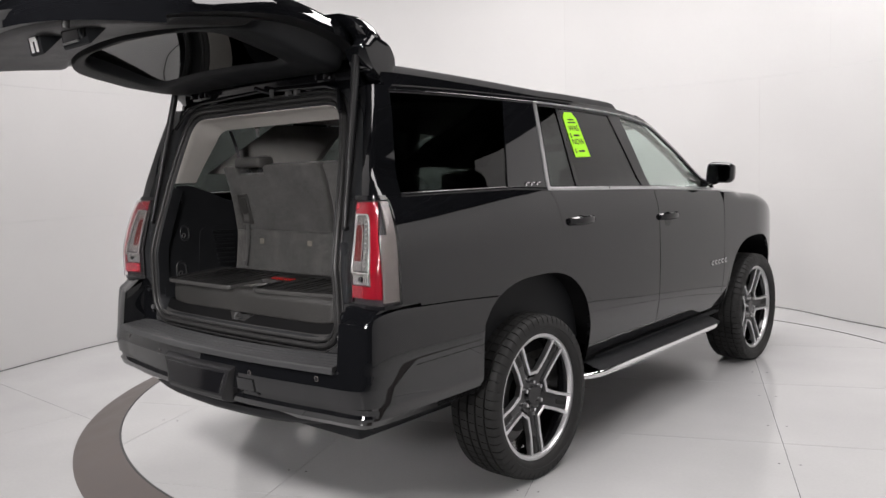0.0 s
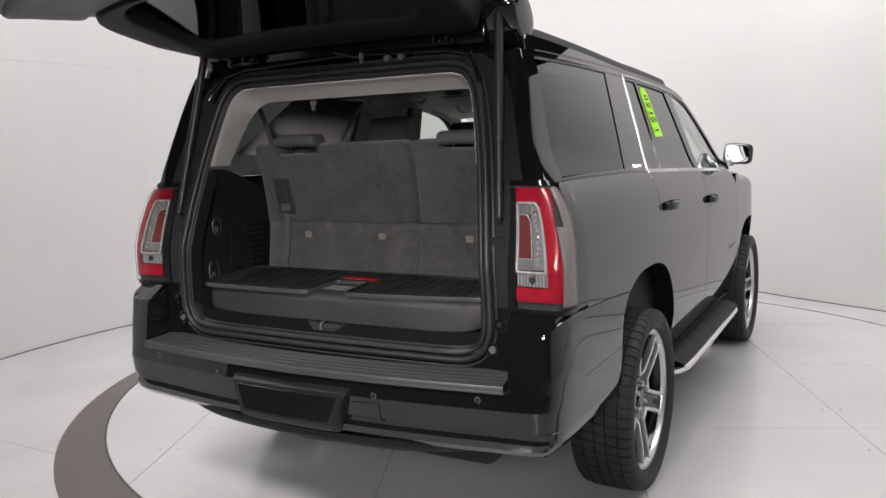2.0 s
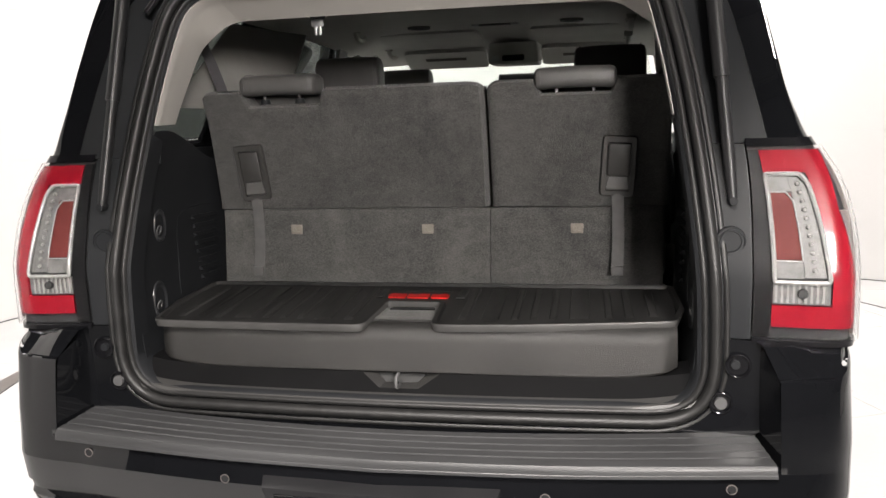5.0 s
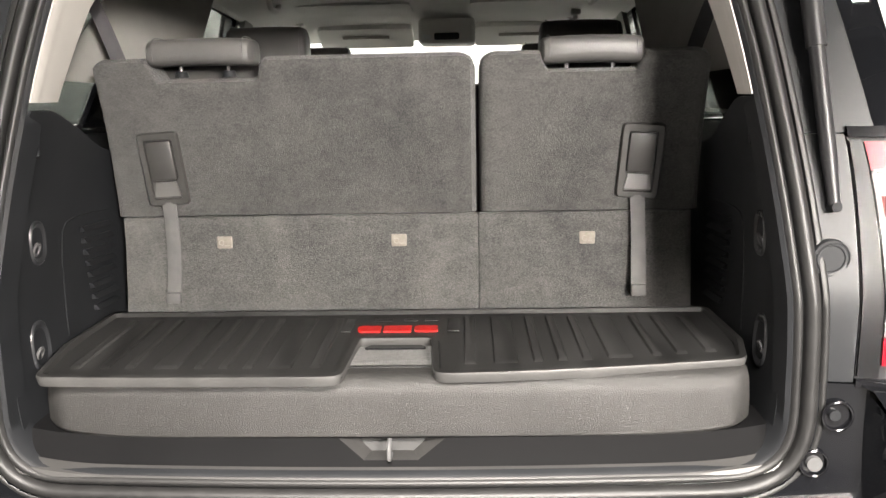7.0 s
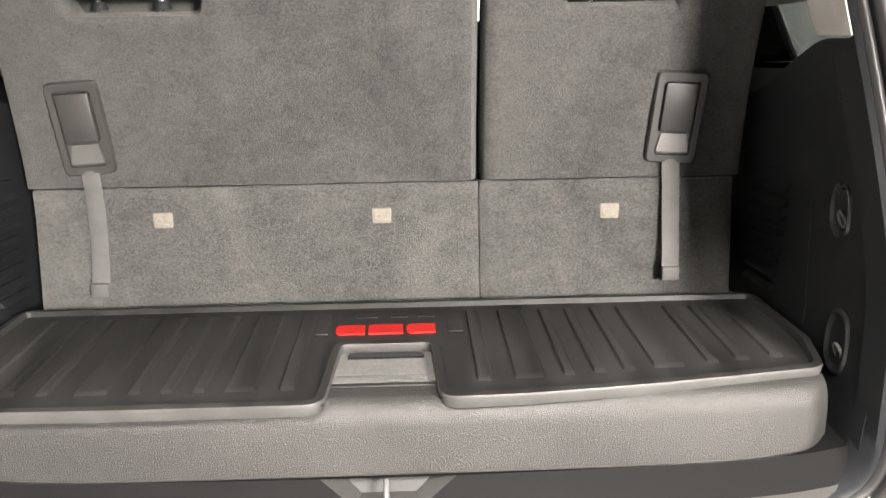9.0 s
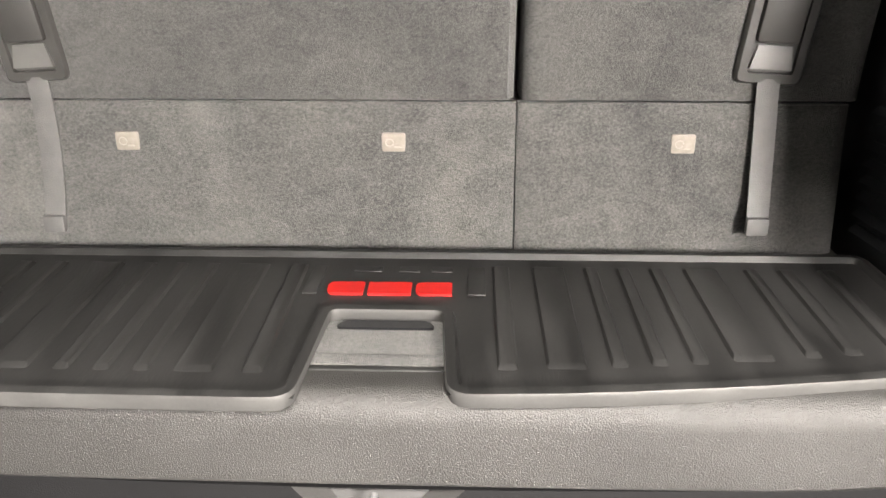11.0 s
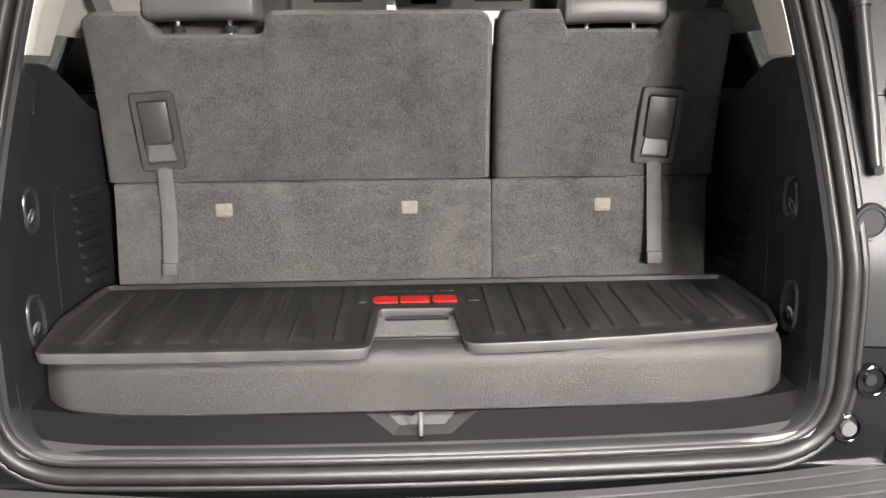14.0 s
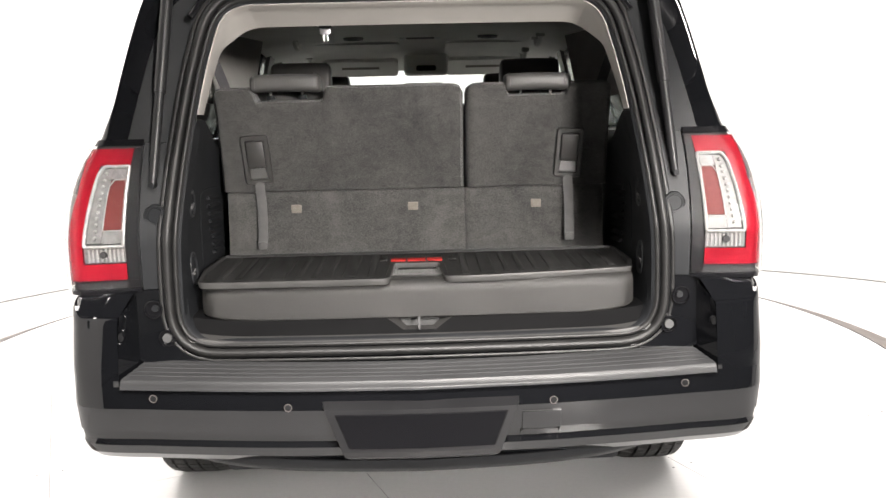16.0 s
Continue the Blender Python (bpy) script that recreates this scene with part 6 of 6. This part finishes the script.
for x in (-0.52, 0.52):
    front_seat(x, 1.72, 1.740, 0.50)
    front_seat(x, 2.70, 1.722, 0.48)
b = bmesh.new()
tube(b, [(-0.43 + 0.18 * math.cos(a), 3.0 + 0.05 * math.sin(a), 1.28 + 0.17 * math.sin(a)) for a in [2 * math.pi * i / 28 for i in range(28)]], 0.014, 8, closed=True)
part("steering_wheel", b, M_TRIM, car)

# ---- rubber mat on the load floor ----
MAT_B, MAT_F = 0.602, 0.226


def mat_z(y):
    return lerp(1.004, 1.022, (y - MAT_F) / (MAT_B - MAT_F))


mat = thing("cargo_mat", "black ribbed rubber cargo mat with a red emblem", "mat", (0, 0, 0))


def mat_front(x):
    return MAT_F + (0.012 + 0.062 * (max(0.0, x - 0.1) / 0.575) ** 1.5 if x > 0 else 0.010 * (abs(x) / 0.67) ** 4)


def mat_edge():
    """The mat's outline, clockwise from its rear corner, with a notch in the front."""
    front_l = [(x, mat_front(x)) for x in (-0.665, -0.60, -0.52, -0.44, -0.36, -0.28, -0.20)]
    front_r = [(-x, mat_front(-x)) for x, y in front_l[::-1]]
    pts = [(-0.678, MAT_B), (-0.690, 0.40)] + front_l + [(-0.094, MAT_F), (-0.084, 0.425), (0.074, 0.425), (0.084, mat_front(0.084))] + front_r + [(0.690, 0.40), (0.678, MAT_B)]
    r = [0.02, 0.0] + [0.02] + [0] * (len(front_l) - 1) + [0.025, 0.018, 0.018, 0.025] + [0] * (len(front_r) - 1) + [0.02] + [0.0, 0.02]
    return rounded(pts, r, 5)


EDGE = mat_edge()
bm = bmesh.new()
cuts = [-0.674, -0.66] + [-0.64 + 0.04 * i for i in range(14)] + [-0.104, -0.089, 0.0, 0.079, 0.094] + [0.12 + 0.04 * i for i in range(14)] + [0.66, 0.674]
for xa, xb in zip(cuts, cuts[1:]):
    notch = -0.09 < (xa + xb) / 2 < 0.08
    corners = []
    for x in (xa, xb):
        yf = 0.430 if notch else mat_front(x) + (0.004 if abs(x) < 0.665 else 0.10)
        col = [lerp(yf, MAT_B - 0.004, k / 4) for k in range(5)]
        corners.append([bm.verts.new((x, y, mat_z(y) + 0.0005)) for y in col])
    for k in range(4):
        bm.faces.new((corners[0][k], corners[1][k], corners[1][k + 1], corners[0][k + 1]))
bmesh.ops.remove_doubles(bm, verts=bm.verts[:], dist=1e-5)
part("mat_sheet", bm, M_RUBBER, mat, smooth=35)
bm = bmesh.new()
grid_faces(bm, [[(x, y, mat_z(y) + 0.0075) for x, y in offset_loop(EDGE, -0.005)], [(x, y, mat_z(y) + 0.009) for x, y in offset_loop(EDGE, 0.001)], [(x, y, mat_z(y) + 0.009) for x, y in offset_loop(EDGE, 0.007)], [(x, y, mat_z(y) - 0.001) for x, y in offset_loop(EDGE, 0.012)]], close_v=True)
part("mat_rim", bm, M_RUBBER, mat, "raised rubber rim", smooth=35)
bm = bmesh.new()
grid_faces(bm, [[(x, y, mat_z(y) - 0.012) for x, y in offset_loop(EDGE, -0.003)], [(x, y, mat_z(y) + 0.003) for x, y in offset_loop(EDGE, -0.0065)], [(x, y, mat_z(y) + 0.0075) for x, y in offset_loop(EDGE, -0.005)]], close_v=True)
part("mat_edge", bm, M_RIM, mat, "dusty rubber rim edge with its highlight in the colour", smooth=35)
# raised ribs of uneven width, front to rear
widths = [(-0.618, 0.030), (-0.560, 0.030), (-0.510, 0.026), (-0.438, 0.055), (-0.374, 0.026), (-0.326, 0.026), (-0.279, 0.026), (-0.217, 0.052), (-0.148, 0.032)]
for sg in (-1, 1):
    for x, w in widths:
        xx, w = (x if sg < 0 else -x), w * (0.80 if w < 0.04 else 0.92)
        y0 = mat_front(xx) + 0.052
        b = bmesh.new()
        pts = rounded([(xx - w / 2, y0), (xx + w / 2, y0), (xx * 0.992 + w / 2, 0.568), (xx * 0.992 - w / 2, 0.568)], 0.006, 3)
        lo = [b.verts.new((p[0], p[1], mat_z(p[1]) + 0.0)) for p in pts]
        hi = [b.verts.new((p[0], p[1] + 0.006 * math.copysign(1, 0.45 - p[1]), mat_z(p[1]) + 0.0048)) for p in offset_loop(pts, 0.003)]
        for k in range(len(lo)):
            b.faces.new((lo[k], lo[(k + 1) % len(lo)], hi[(k + 1) % len(lo)], hi[k]))
        b.faces.new(hi)
        part("rib", b, M_RUBBER, mat)
for x, w in ((-0.117, 0.020), (-0.045, 0.04), (0.015, 0.03), (0.062, 0.03), (0.112, 0.024)):
    for y0, y1 in (((0.545, 0.565),) if abs(x) < 0.08 else ((0.47, 0.565),)):
        part("rib", boxed(x - w / 2, x + w / 2, y0, y1, mat_z(0.55) - 0.002, mat_z(0.55) + 0.0014, 0.0012), M_RUBBER, mat)
# red emblem: three plain blocky shapes


def emblem(b, pts, h=0.004):
    extrude_poly(b, [(p[0], p[1], mat_z(p[1]) + 0.0005) for p in pts], (0, 0, h))


b = bmesh.new()
x0, y0, y1 = -0.094, 0.472, 0.506
for a, w, r in ((0.0, 0.050, 0.012), (0.056, 0.060, 0.003), (0.122, 0.050, 0.012)):
    emblem(b, rounded([(x0 + a, y0), (x0 + a + w, y0), (x0 + a + w, y1), (x0 + a, y1)], [r, 0.003, 0.003, r], 4))
part("emblem", b, M_RED, mat, "red raised emblem", smooth=0)

# ---- raised tailgate ----
gate = thing("tailgate", "", "")
gate.parent = car
tagged(gate, "raised black tailgate with a tinted window")


def gate_half(v):
    return smooth_curve([0.0, 0.15, 0.45, 0.75, 0.93, 1.0], [0.66, 0.73, 0.81, 0.84, 0.83, 0.78])(v)


def gate_point(u, v, d=0.0):
    """A place on the gate's inner face; u from -1 to 1 across, v from the hinge to its lower edge; d: height above the inner face."""
    w = gate_half(v)
    x = u * w
    yh, ye = 0.455, -0.775 + 0.25 * abs(u) ** 2.2
    y = lerp(yh, ye, v)
    rim = smooth_curve([0.0, 0.2, 0.5, 0.8, 1.0], [2.02, 2.075, 2.105, 2.085, 2.06])(v)
    z = rim + 0.055 * (1 - abs(u) ** 2.0) * smooth_curve([0, 0.3, 1], [0.1, 0.7, 1.0])(v) + d
    return (x, y, z)


# outer skin with a rounded rim
bm = bmesh.new()
VS = [0.5 - 0.5 * math.cos(math.pi * i / 36) for i in range(37)]
US = [math.sin(math.pi / 2 * (-1 + i / 24)) for i in range(49)]


def outer_d(u, v):
    e = min(1 - abs(u), (1 - v) * 1.2, v * 1.5 + 0.04)
    e = max(0.0, min(1.0, e / 0.12))
    spoiler = 0.05 * max(0.0, 1 - v / 0.22)
    ledge = 0.035 * max(0.0, min(1.0, (v - 0.50) / 0.06))
    return 0.025 + (0.085 + spoiler + ledge) * math.sqrt(max(0.0, 1 - (1 - e) ** 2))


grid_faces(bm, [[gate_point(u, v, outer_d(u, v)) for u in US] for v in VS])
part("outer_skin", bm, M_PAINT, gate, "glossy black outer skin")
bm = bmesh.new()
grid_faces(bm, [[gate_point(u, 1.0, d) for u in US] for d in (-0.002, 0.012, outer_d(0, 1.0) + 0.001)])
part("lower_edge", bm, M_PAINT, gate)
bm = bmesh.new()
grid_faces(bm, [[gate_point(u, 0.0, d) for u in US] for d in (-0.002, 0.03, outer_d(0, 0.0) + 0.001)])
part("hinge_edge", bm, M_PAINT, gate)
# spoiler that stands over the roof's rear edge
bm = bmesh.new()
rows = []
for i in range(41):
    u = math.sin(math.pi / 2 * (-1 + i / 20))
    k = 1 - 0.5 * max(0.0, (abs(u) - 0.93) / 0.07) ** 2
    c = 0.035 * (1 - u * u)
    rows.append([(0.775 * u, 0.42 + (y - 0.42) * k, 2.09 + (z - 2.09) * k + c) for y, z in
                 ((0.30, 2.192), (0.38, 2.190), (0.45, 2.168), (0.505, 2.125), (0.545, 2.075), (0.566, 2.02), (0.564, 1.992), (0.545, 1.988), (0.50, 2.015), (0.45, 2.03))])
vs = grid_faces(bm, rows, close_v=True)
bm.faces.new(vs[0])
bm.faces.new(vs[-1])
part("spoiler", bm, M_PAINT, gate, "glossy black roof spoiler")
# ends of the spoiler beside the roof


def spoiler_end():
    bm = bmesh.new()
    prof = [(0.36, 2.07), (0.40, 1.985), (0.46, 1.925), (0.52, 1.92), (0.565, 1.965), (0.566, 2.03), (0.53, 2.09), (0.42, 2.13)]
    rows = [[(x, 0.47 + (y - 0.47) * k, 2.03 + (z - 2.03) * k) for y, z in rounded(prof, 0.02, 4)] for x, k in ((0.665, 1.0), (0.745, 1.0), (0.768, 0.96), (0.780, 0.85), (0.783, 0.6))]
    vs = grid_faces(bm, rows, close_v=True)
    bm.faces.new(vs[0])
    bm.faces.new(vs[-1])
    return bm


both("spoiler_end", spoiler_end, M_PAINT, gate)
# folded flange of the inner frame, with the window opening
WIN = (0.25, 0.60, 0.70)


def in_window(u, v):
    return abs(u) < WIN[2] and WIN[0] < v < WIN[1]


bm = bmesh.new()
vv = sorted(set([round(i / 28, 4) for i in range(29)] + [WIN[0], WIN[1]]))
uu = sorted(set([round(-1 + i / 16, 4) for i in range(33)] + [-WIN[2], WIN[2]]))
grid = [[bm.verts.new(gate_point(u, v, 0.03 * max(0.0, 1 - min(1.0, (1 - abs(u)) / 0.07)))) for u in uu] for v in vv]
for i in range(len(vv) - 1):
    for j in range(len(uu) - 1):
        um, vm = (uu[j] + uu[j + 1]) / 2, (vv[i] + vv[i + 1]) / 2
        if not in_window(um, vm):
            bm.faces.new((grid[i][j], grid[i + 1][j], grid[i + 1][j + 1], grid[i][j + 1]))
part("inner_frame", bm, M_GATE, gate, "satin black inner frame")


def trim_pad(name, u0, u1, v0, v1, drop, mat, edge=0.05, n=24, m=12, label="", parent=None):
    """A moulded trim that stands drop below the inner face, with eased edges."""
    bm = bmesh.new()
    rows = []
    for i in range(n + 1):
        row = []
        for j in range(m + 1):
            u, v = lerp(u0, u1, i / n), lerp(v0, v1, j / m)
            e = min((i / n) * (u1 - u0), (1 - i / n) * (u1 - u0), (j / m) * (v1 - v0) * 1.4, (1 - j / m) * (v1 - v0) * 1.4)
            e = max(0.0, min(1.0, e / edge))
            row.append(gate_point(u, v, 0.006 - drop * math.sqrt(max(0.0, 1 - (1 - e) ** 2))))
        rows.append(row)
    grid_faces(bm, rows)
    return part(name, bm, mat, parent or gate, label)


SURROUND_DROP = smooth_curve([0.0, 0.10, 0.25, 0.45, 0.62], [0.045, 0.085, 0.105, 0.080, 0.030])


def super_loop(k, a, b, mid, e):
    """A rounded rectangle in the gate's u and v."""
    t = 2 * math.pi * k / 112
    c, q = math.cos(t), math.sin(t)
    return (a * math.copysign(abs(c) ** (2 / e), c), mid + b * math.copysign(abs(q) ** (2 / e), q))


bm = bmesh.new()
rows = []
for f, lift in ((0.0, 0.0), (0.05, 0.6), (0.09, 0.85), (0.14, 0.97), (0.30, 1.0), (0.55, 1.0), (0.80, 1.0), (0.88, 0.95), (0.93, 0.80), (0.97, 0.5), (1.0, 0.1)):
    row = []
    for k in range(112):
        (u0, v0), (u1, v1) = super_loop(k, 0.94, 0.29, 0.32, 11), super_loop(k, 0.67, 0.17, 0.42, 6)
        u, v = lerp(u0, u1, f), lerp(v0, v1, f)
        row.append(gate_point(u, v, 0.006 - lift * SURROUND_DROP(v)))
    rows.append(row)
grid_faces(bm, rows, close_v=True)
part("window_surround", bm, M_TRIM, gate, "black moulded trim round the window", smooth=50)
trim_pad("lower_trim", -0.95, 0.95, 0.605, 0.965, 0.032, M_GATETRIM, 0.10, 40, 18, "black moulded lower trim panel")
bm = bmesh.new()
rows = [[gate_point(lerp(-WIN[2], WIN[2], i / 16), lerp(WIN[0] - 0.01, WIN[1] + 0.01, j / 8), lerp(-0.075, 0.03, j / 8)) for j in range(9)] for i in range(17)]
grid_faces(bm, rows)
glass = part("rear_window", thicken(bm, 0.005), M_TINT, gate, "dark tinted rear window")
# latch, pull cup and close button in the lower trim
def trim_block(name, x0, x1, y0, y1, z0, z1, mat, parent, label=""):
    """A moulding under the gate's lower trim whose rear face leans back towards the hinge."""
    bm = bmesh.new()
    extrude_poly(bm, [(x0, y0, z1), (x0, y0 + 0.012, z0 + 0.006), (x0, y0 + 0.018, z0), (x0, y1, z1 - 0.02), (x0, y1, z1)], (x1 - x0, 0, 0))
    return part(name, bm, mat, parent, label, 30)


cover = trim_block("latch_cover", -0.055, 0.055, -0.640, -0.55, 2.035, 2.125, M_TRIM, gate, "black latch cover")
bm = bmesh.new()
for a, b2 in ((-0.030, -0.010), (0.012, 0.030)):
    extrude_poly(bm, [(a, -0.641, 2.112), (b2, -0.641, 2.112), (b2, -0.631, 2.045), (a, -0.631, 2.045)], (0, -0.003, 0))
extrude_poly(bm, [(-0.030, -0.6405, 2.116), (0.030, -0.6405, 2.116), (0.030, -0.6365, 2.086), (-0.030, -0.6365, 2.086)], (0, -0.004, 0))
part("latch_claw", bm, M_WHITE, cover, "bright latch plate with a slot", smooth=0)
cup = trim_block("pull_cup", 0.175, 0.375, -0.612, -0.52, 2.035, 2.128, M_TRIM, gate, "black pull cup housing")
bm = bmesh.new()
extrude_poly(bm, [(0.19, -0.613, 2.115), (0.315, -0.613, 2.115), (0.315, -0.603, 2.050), (0.19, -0.603, 2.050)], (0, -0.002, 0))
part("cup_recess", bm, M_GLOSS, cup, smooth=0)
bm = bmesh.new()
extrude_poly(bm, [(0.195, -0.6065, 2.056), (0.31, -0.6065, 2.056), (0.31, -0.605, 2.049), (0.195, -0.605, 2.049)], (0, -0.006, 0))
part("cup_edge", bm, M_SILVER, cup, smooth=0)
bm = bmesh.new()
tube(bm, [(0.346 + 0.015 * math.cos(a), -0.611 - 0.0015 * math.sin(a), 2.083 + 0.021 * math.sin(a)) for a in [2 * math.pi * i / 24 for i in range(24)]], 0.004, 8, closed=True)
part("close_button", bm, M_CUP, cup)
for u in (-0.5, 0.5):
    c = Vector(gate_point(u, 0.972, 0.0))
    part("rubber_stop", cyl(bmesh.new(), c, c + Vector((0, -0.004, -0.03)), 0.016, 0.013, 14), M_SEAL, gate)
    c = Vector(gate_point(u * 0.9, 0.05, -0.03))
    part("hinge_arm", boxed(c.x - 0.02, c.x + 0.02, c.y - 0.05, c.y + 0.08, c.z - 0.02, c.z + 0.02, 0.006), M_GLOSS, gate)
# outer face: plate recess, dealer plate with plain bars, plate lamps and name bars
bm = bmesh.new()
top = [gate_point(u, v, outer_d(u, v) + 0.004) for u, v in ((-0.17, 0.60), (0.17, 0.60), (0.17, 0.73), (-0.17, 0.73))]
extrude_poly(bm, top, (0, 0, 0.006))
plate = part("dealer_plate", bm, M_WHITE, gate, "white dealer plate with plain grey bars", smooth=0)
bm = bmesh.new()
extrude_poly(bm, [gate_point(u, v, outer_d(u, v) + 0.012) for u, v in ((-0.11, 0.65), (0.11, 0.65), (0.11, 0.69), (-0.11, 0.69))], (0, 0, 0.001))
part("plate_bar", bm, M_HOUSING, plate, smooth=0)
for u in (-0.12, 0.12):
    c = Vector(gate_point(u, 0.575, outer_d(u, 0.575)))
    part("plate_lamp", boxed(c.x - 0.03, c.x + 0.03, c.y - 0.012, c.y + 0.012, c.z - 0.004, c.z + 0.006, 0.003), M_FRAME, gate, "small number plate lamp")
for k in range(5):
    u = -0.90 + 0.055 * k
    bm = bmesh.new()
    extrude_poly(bm, [gate_point(uu_, vv_, outer_d(uu_, vv_) + 0.002) for uu_, vv_ in ((u, 0.86), (u + 0.04, 0.86), (u + 0.04, 0.90), (u, 0.90))], (0, 0, 0.004))
    part("name_bar", bm, M_CHROME, gate, smooth=0)

# ---- price tag on the rear door's glass ----
tag = thing("price_tag", "lime green paper price tag on the tinted window", "price tag")


def glass_point(y, z, out=0.004):
    return Vector((side_x(y, z) + out - 0.006, y, z))


T_TL, T_TR, T_BR, T_BL = (1.775, 1.815), (1.905, 1.815), (1.940, 1.582), (1.785, 1.580)


def tag_at(u, v, out=0.003):
    y = lerp(lerp(T_TL[0], T_TR[0], u), lerp(T_BL[0], T_BR[0], u), v)
    z = lerp(lerp(T_TL[1], T_TR[1], u), lerp(T_BL[1], T_BR[1], u), v)
    return glass_point(y, z, out)


bm = bmesh.new()
ol = [(0.22, -0.06), (0.78, -0.06), (1.0, 0.08), (1.0, 1.0), (0.0, 1.0), (0.0, 0.08)]
extrude_poly(bm, [tag_at(u, v) for u, v in ol], (0.0012, 0, 0))
part("tag_sheet", bm, M_LIME, tag, smooth=0)


def words(name, body, u, v, size, parent):
    cu = bpy.data.curves.new(name, "FONT")
    cu.body, cu.size, cu.extrude, cu.align_x = body, size, 0.0003, "CENTER"
    tmp = new(name + "_curve", cu)
    me = bpy.data.meshes.new_from_object(tmp.evaluated_get(bpy.context.evaluated_depsgraph_get()))
    bpy.data.objects.remove(tmp)
    bpy.data.curves.remove(cu)
    p = tag_at(u, v, 0.0050)
    ax = (tag_at(1, v) - tag_at(0, v)).normalized()
    up = (tag_at(0.5, 0) - tag_at(0.5, 1)).normalized()
    nn = ax.cross(up).normalized()
    up = nn.cross(ax)
    m = Matrix((ax, up, nn)).transposed().to_4x4()
    me.transform(Matrix.Translation(p) @ m)
    me.materials.clear()
    me.materials.append(M_INK)
    ob = new(name, me)
    ob.parent = parent
    return ob


words("lettering", "WAS", 0.5, 0.38, 0.046, tag)
words("lettering", "NOW", 0.5, 0.70, 0.046, tag)
words("lettering", "$", 0.14, 0.54, 0.036, tag)
words("lettering", "$", 0.14, 0.90, 0.036, tag)
for v in (0.50, 0.87):
    bm = bmesh.new()
    extrude_poly(bm, [tag_at(u, w, 0.0046) for u, w in ((0.34, v - 0.03), (0.74, v - 0.03), (0.74, v + 0.012), (0.34, v + 0.012))], (0.0006, 0, 0))
    part("price_bar", bm, M_INK, tag, smooth=0)
for v, u0, u1 in ((0.10, 0.3, 0.75), (0.17, 0.25, 0.8)):
    bm = bmesh.new()
    extrude_poly(bm, [tag_at(u, w, 0.0046) for u, w in ((u0, v), (u1, v), (u1, v + 0.03), (u0, v + 0.03))], (0.0006, 0, 0))
    part("print_bar", bm, M_INK, tag, smooth=0)

# ---- panels of the wall, the deck and the floor ----
rows_z = [(-DROP, 1.20), (1.20, 2.40), (2.40, WALL_H)]
length = 18.0
n_col = 8
for r, (z0, z1) in enumerate(rows_z):
    for c in range(n_col):
        s0, s1 = (c + (0.35 if r == 2 else 0.0)) / n_col, (c + 1 + (0.35 if r == 2 else 0.0)) / n_col
        if c == 0:
            s0 = 0.0
        s1 = min(s1, 1.0)
        e = 0.0006 / length
        bm = bmesh.new()
        k = 16
        grid_faces(bm, [[(*wall_point(s0 + e + (s1 - s0 - 2 * e) * i / k, o), z) for i in range(k + 1)]
                        for o, z in ((0.011, z0 + 0.0006), (0.0, z0 + 0.0006), (0.0, z1 - 0.0006), (0.011, z1 - 0.0006))])
        part("panel", bm, M_WALL, wall, smooth=60)
axis = Matrix.Rotation(turn, 2)
circle = [tuple(axis.transposed() @ Vector((p[0] - DISC[0], p[1] - DISC[1]))) for p in ring(R_IN - 0.012, 0)]
for i in range(-3, 3):
    for j in range(-3, 3):
        x0, y0 = i * 1.22 + 0.3, j * 1.22
        poly = clip_box(circle, x0 + 0.0015, x0 + 1.2185, y0 + 0.0015, y0 + 1.2185)
        if len(poly) < 3:
            continue
        bm = bmesh.new()
        pts = [axis @ Vector(p) for p in poly]
        extrude_poly(bm, [(p.x + DISC[0], p.y + DISC[1], -0.004) for p in pts], (0, 0, 0.004))
        bmesh.ops.remove_doubles(bm, verts=bm.verts[:], dist=1e-5)
        part("panel", bm, M_FLOOR, deck, smooth=0)
        # paired fixing screws along the joints
for i in range(-2, 3):
    for j in range(-4, 5):
        for dx in (-0.05, 0.05):
            p = axis @ Vector((i * 1.22 + 0.3 + dx, j * 0.61 + 0.3))
            if p.length < R_IN - 0.1:
                part("screw", cyl(bmesh.new(), (p.x + DISC[0], p.y + DISC[1], -0.003), (p.x + DISC[0], p.y + DISC[1], 0.0006), 0.006, n=8), M_JOINT, deck, smooth=0)
for i in range(-4, 4):
    for j in range(-4, 4):
        x0, y0 = i * 2.3, j * 2.44 + 0.4
        part("panel", boxed(x0 + 0.0015, x0 + 2.2985, y0 + 0.0015, y0 + 2.4385, -DROP - 0.003, -DROP), M_FLOOR, floor, smooth=0)
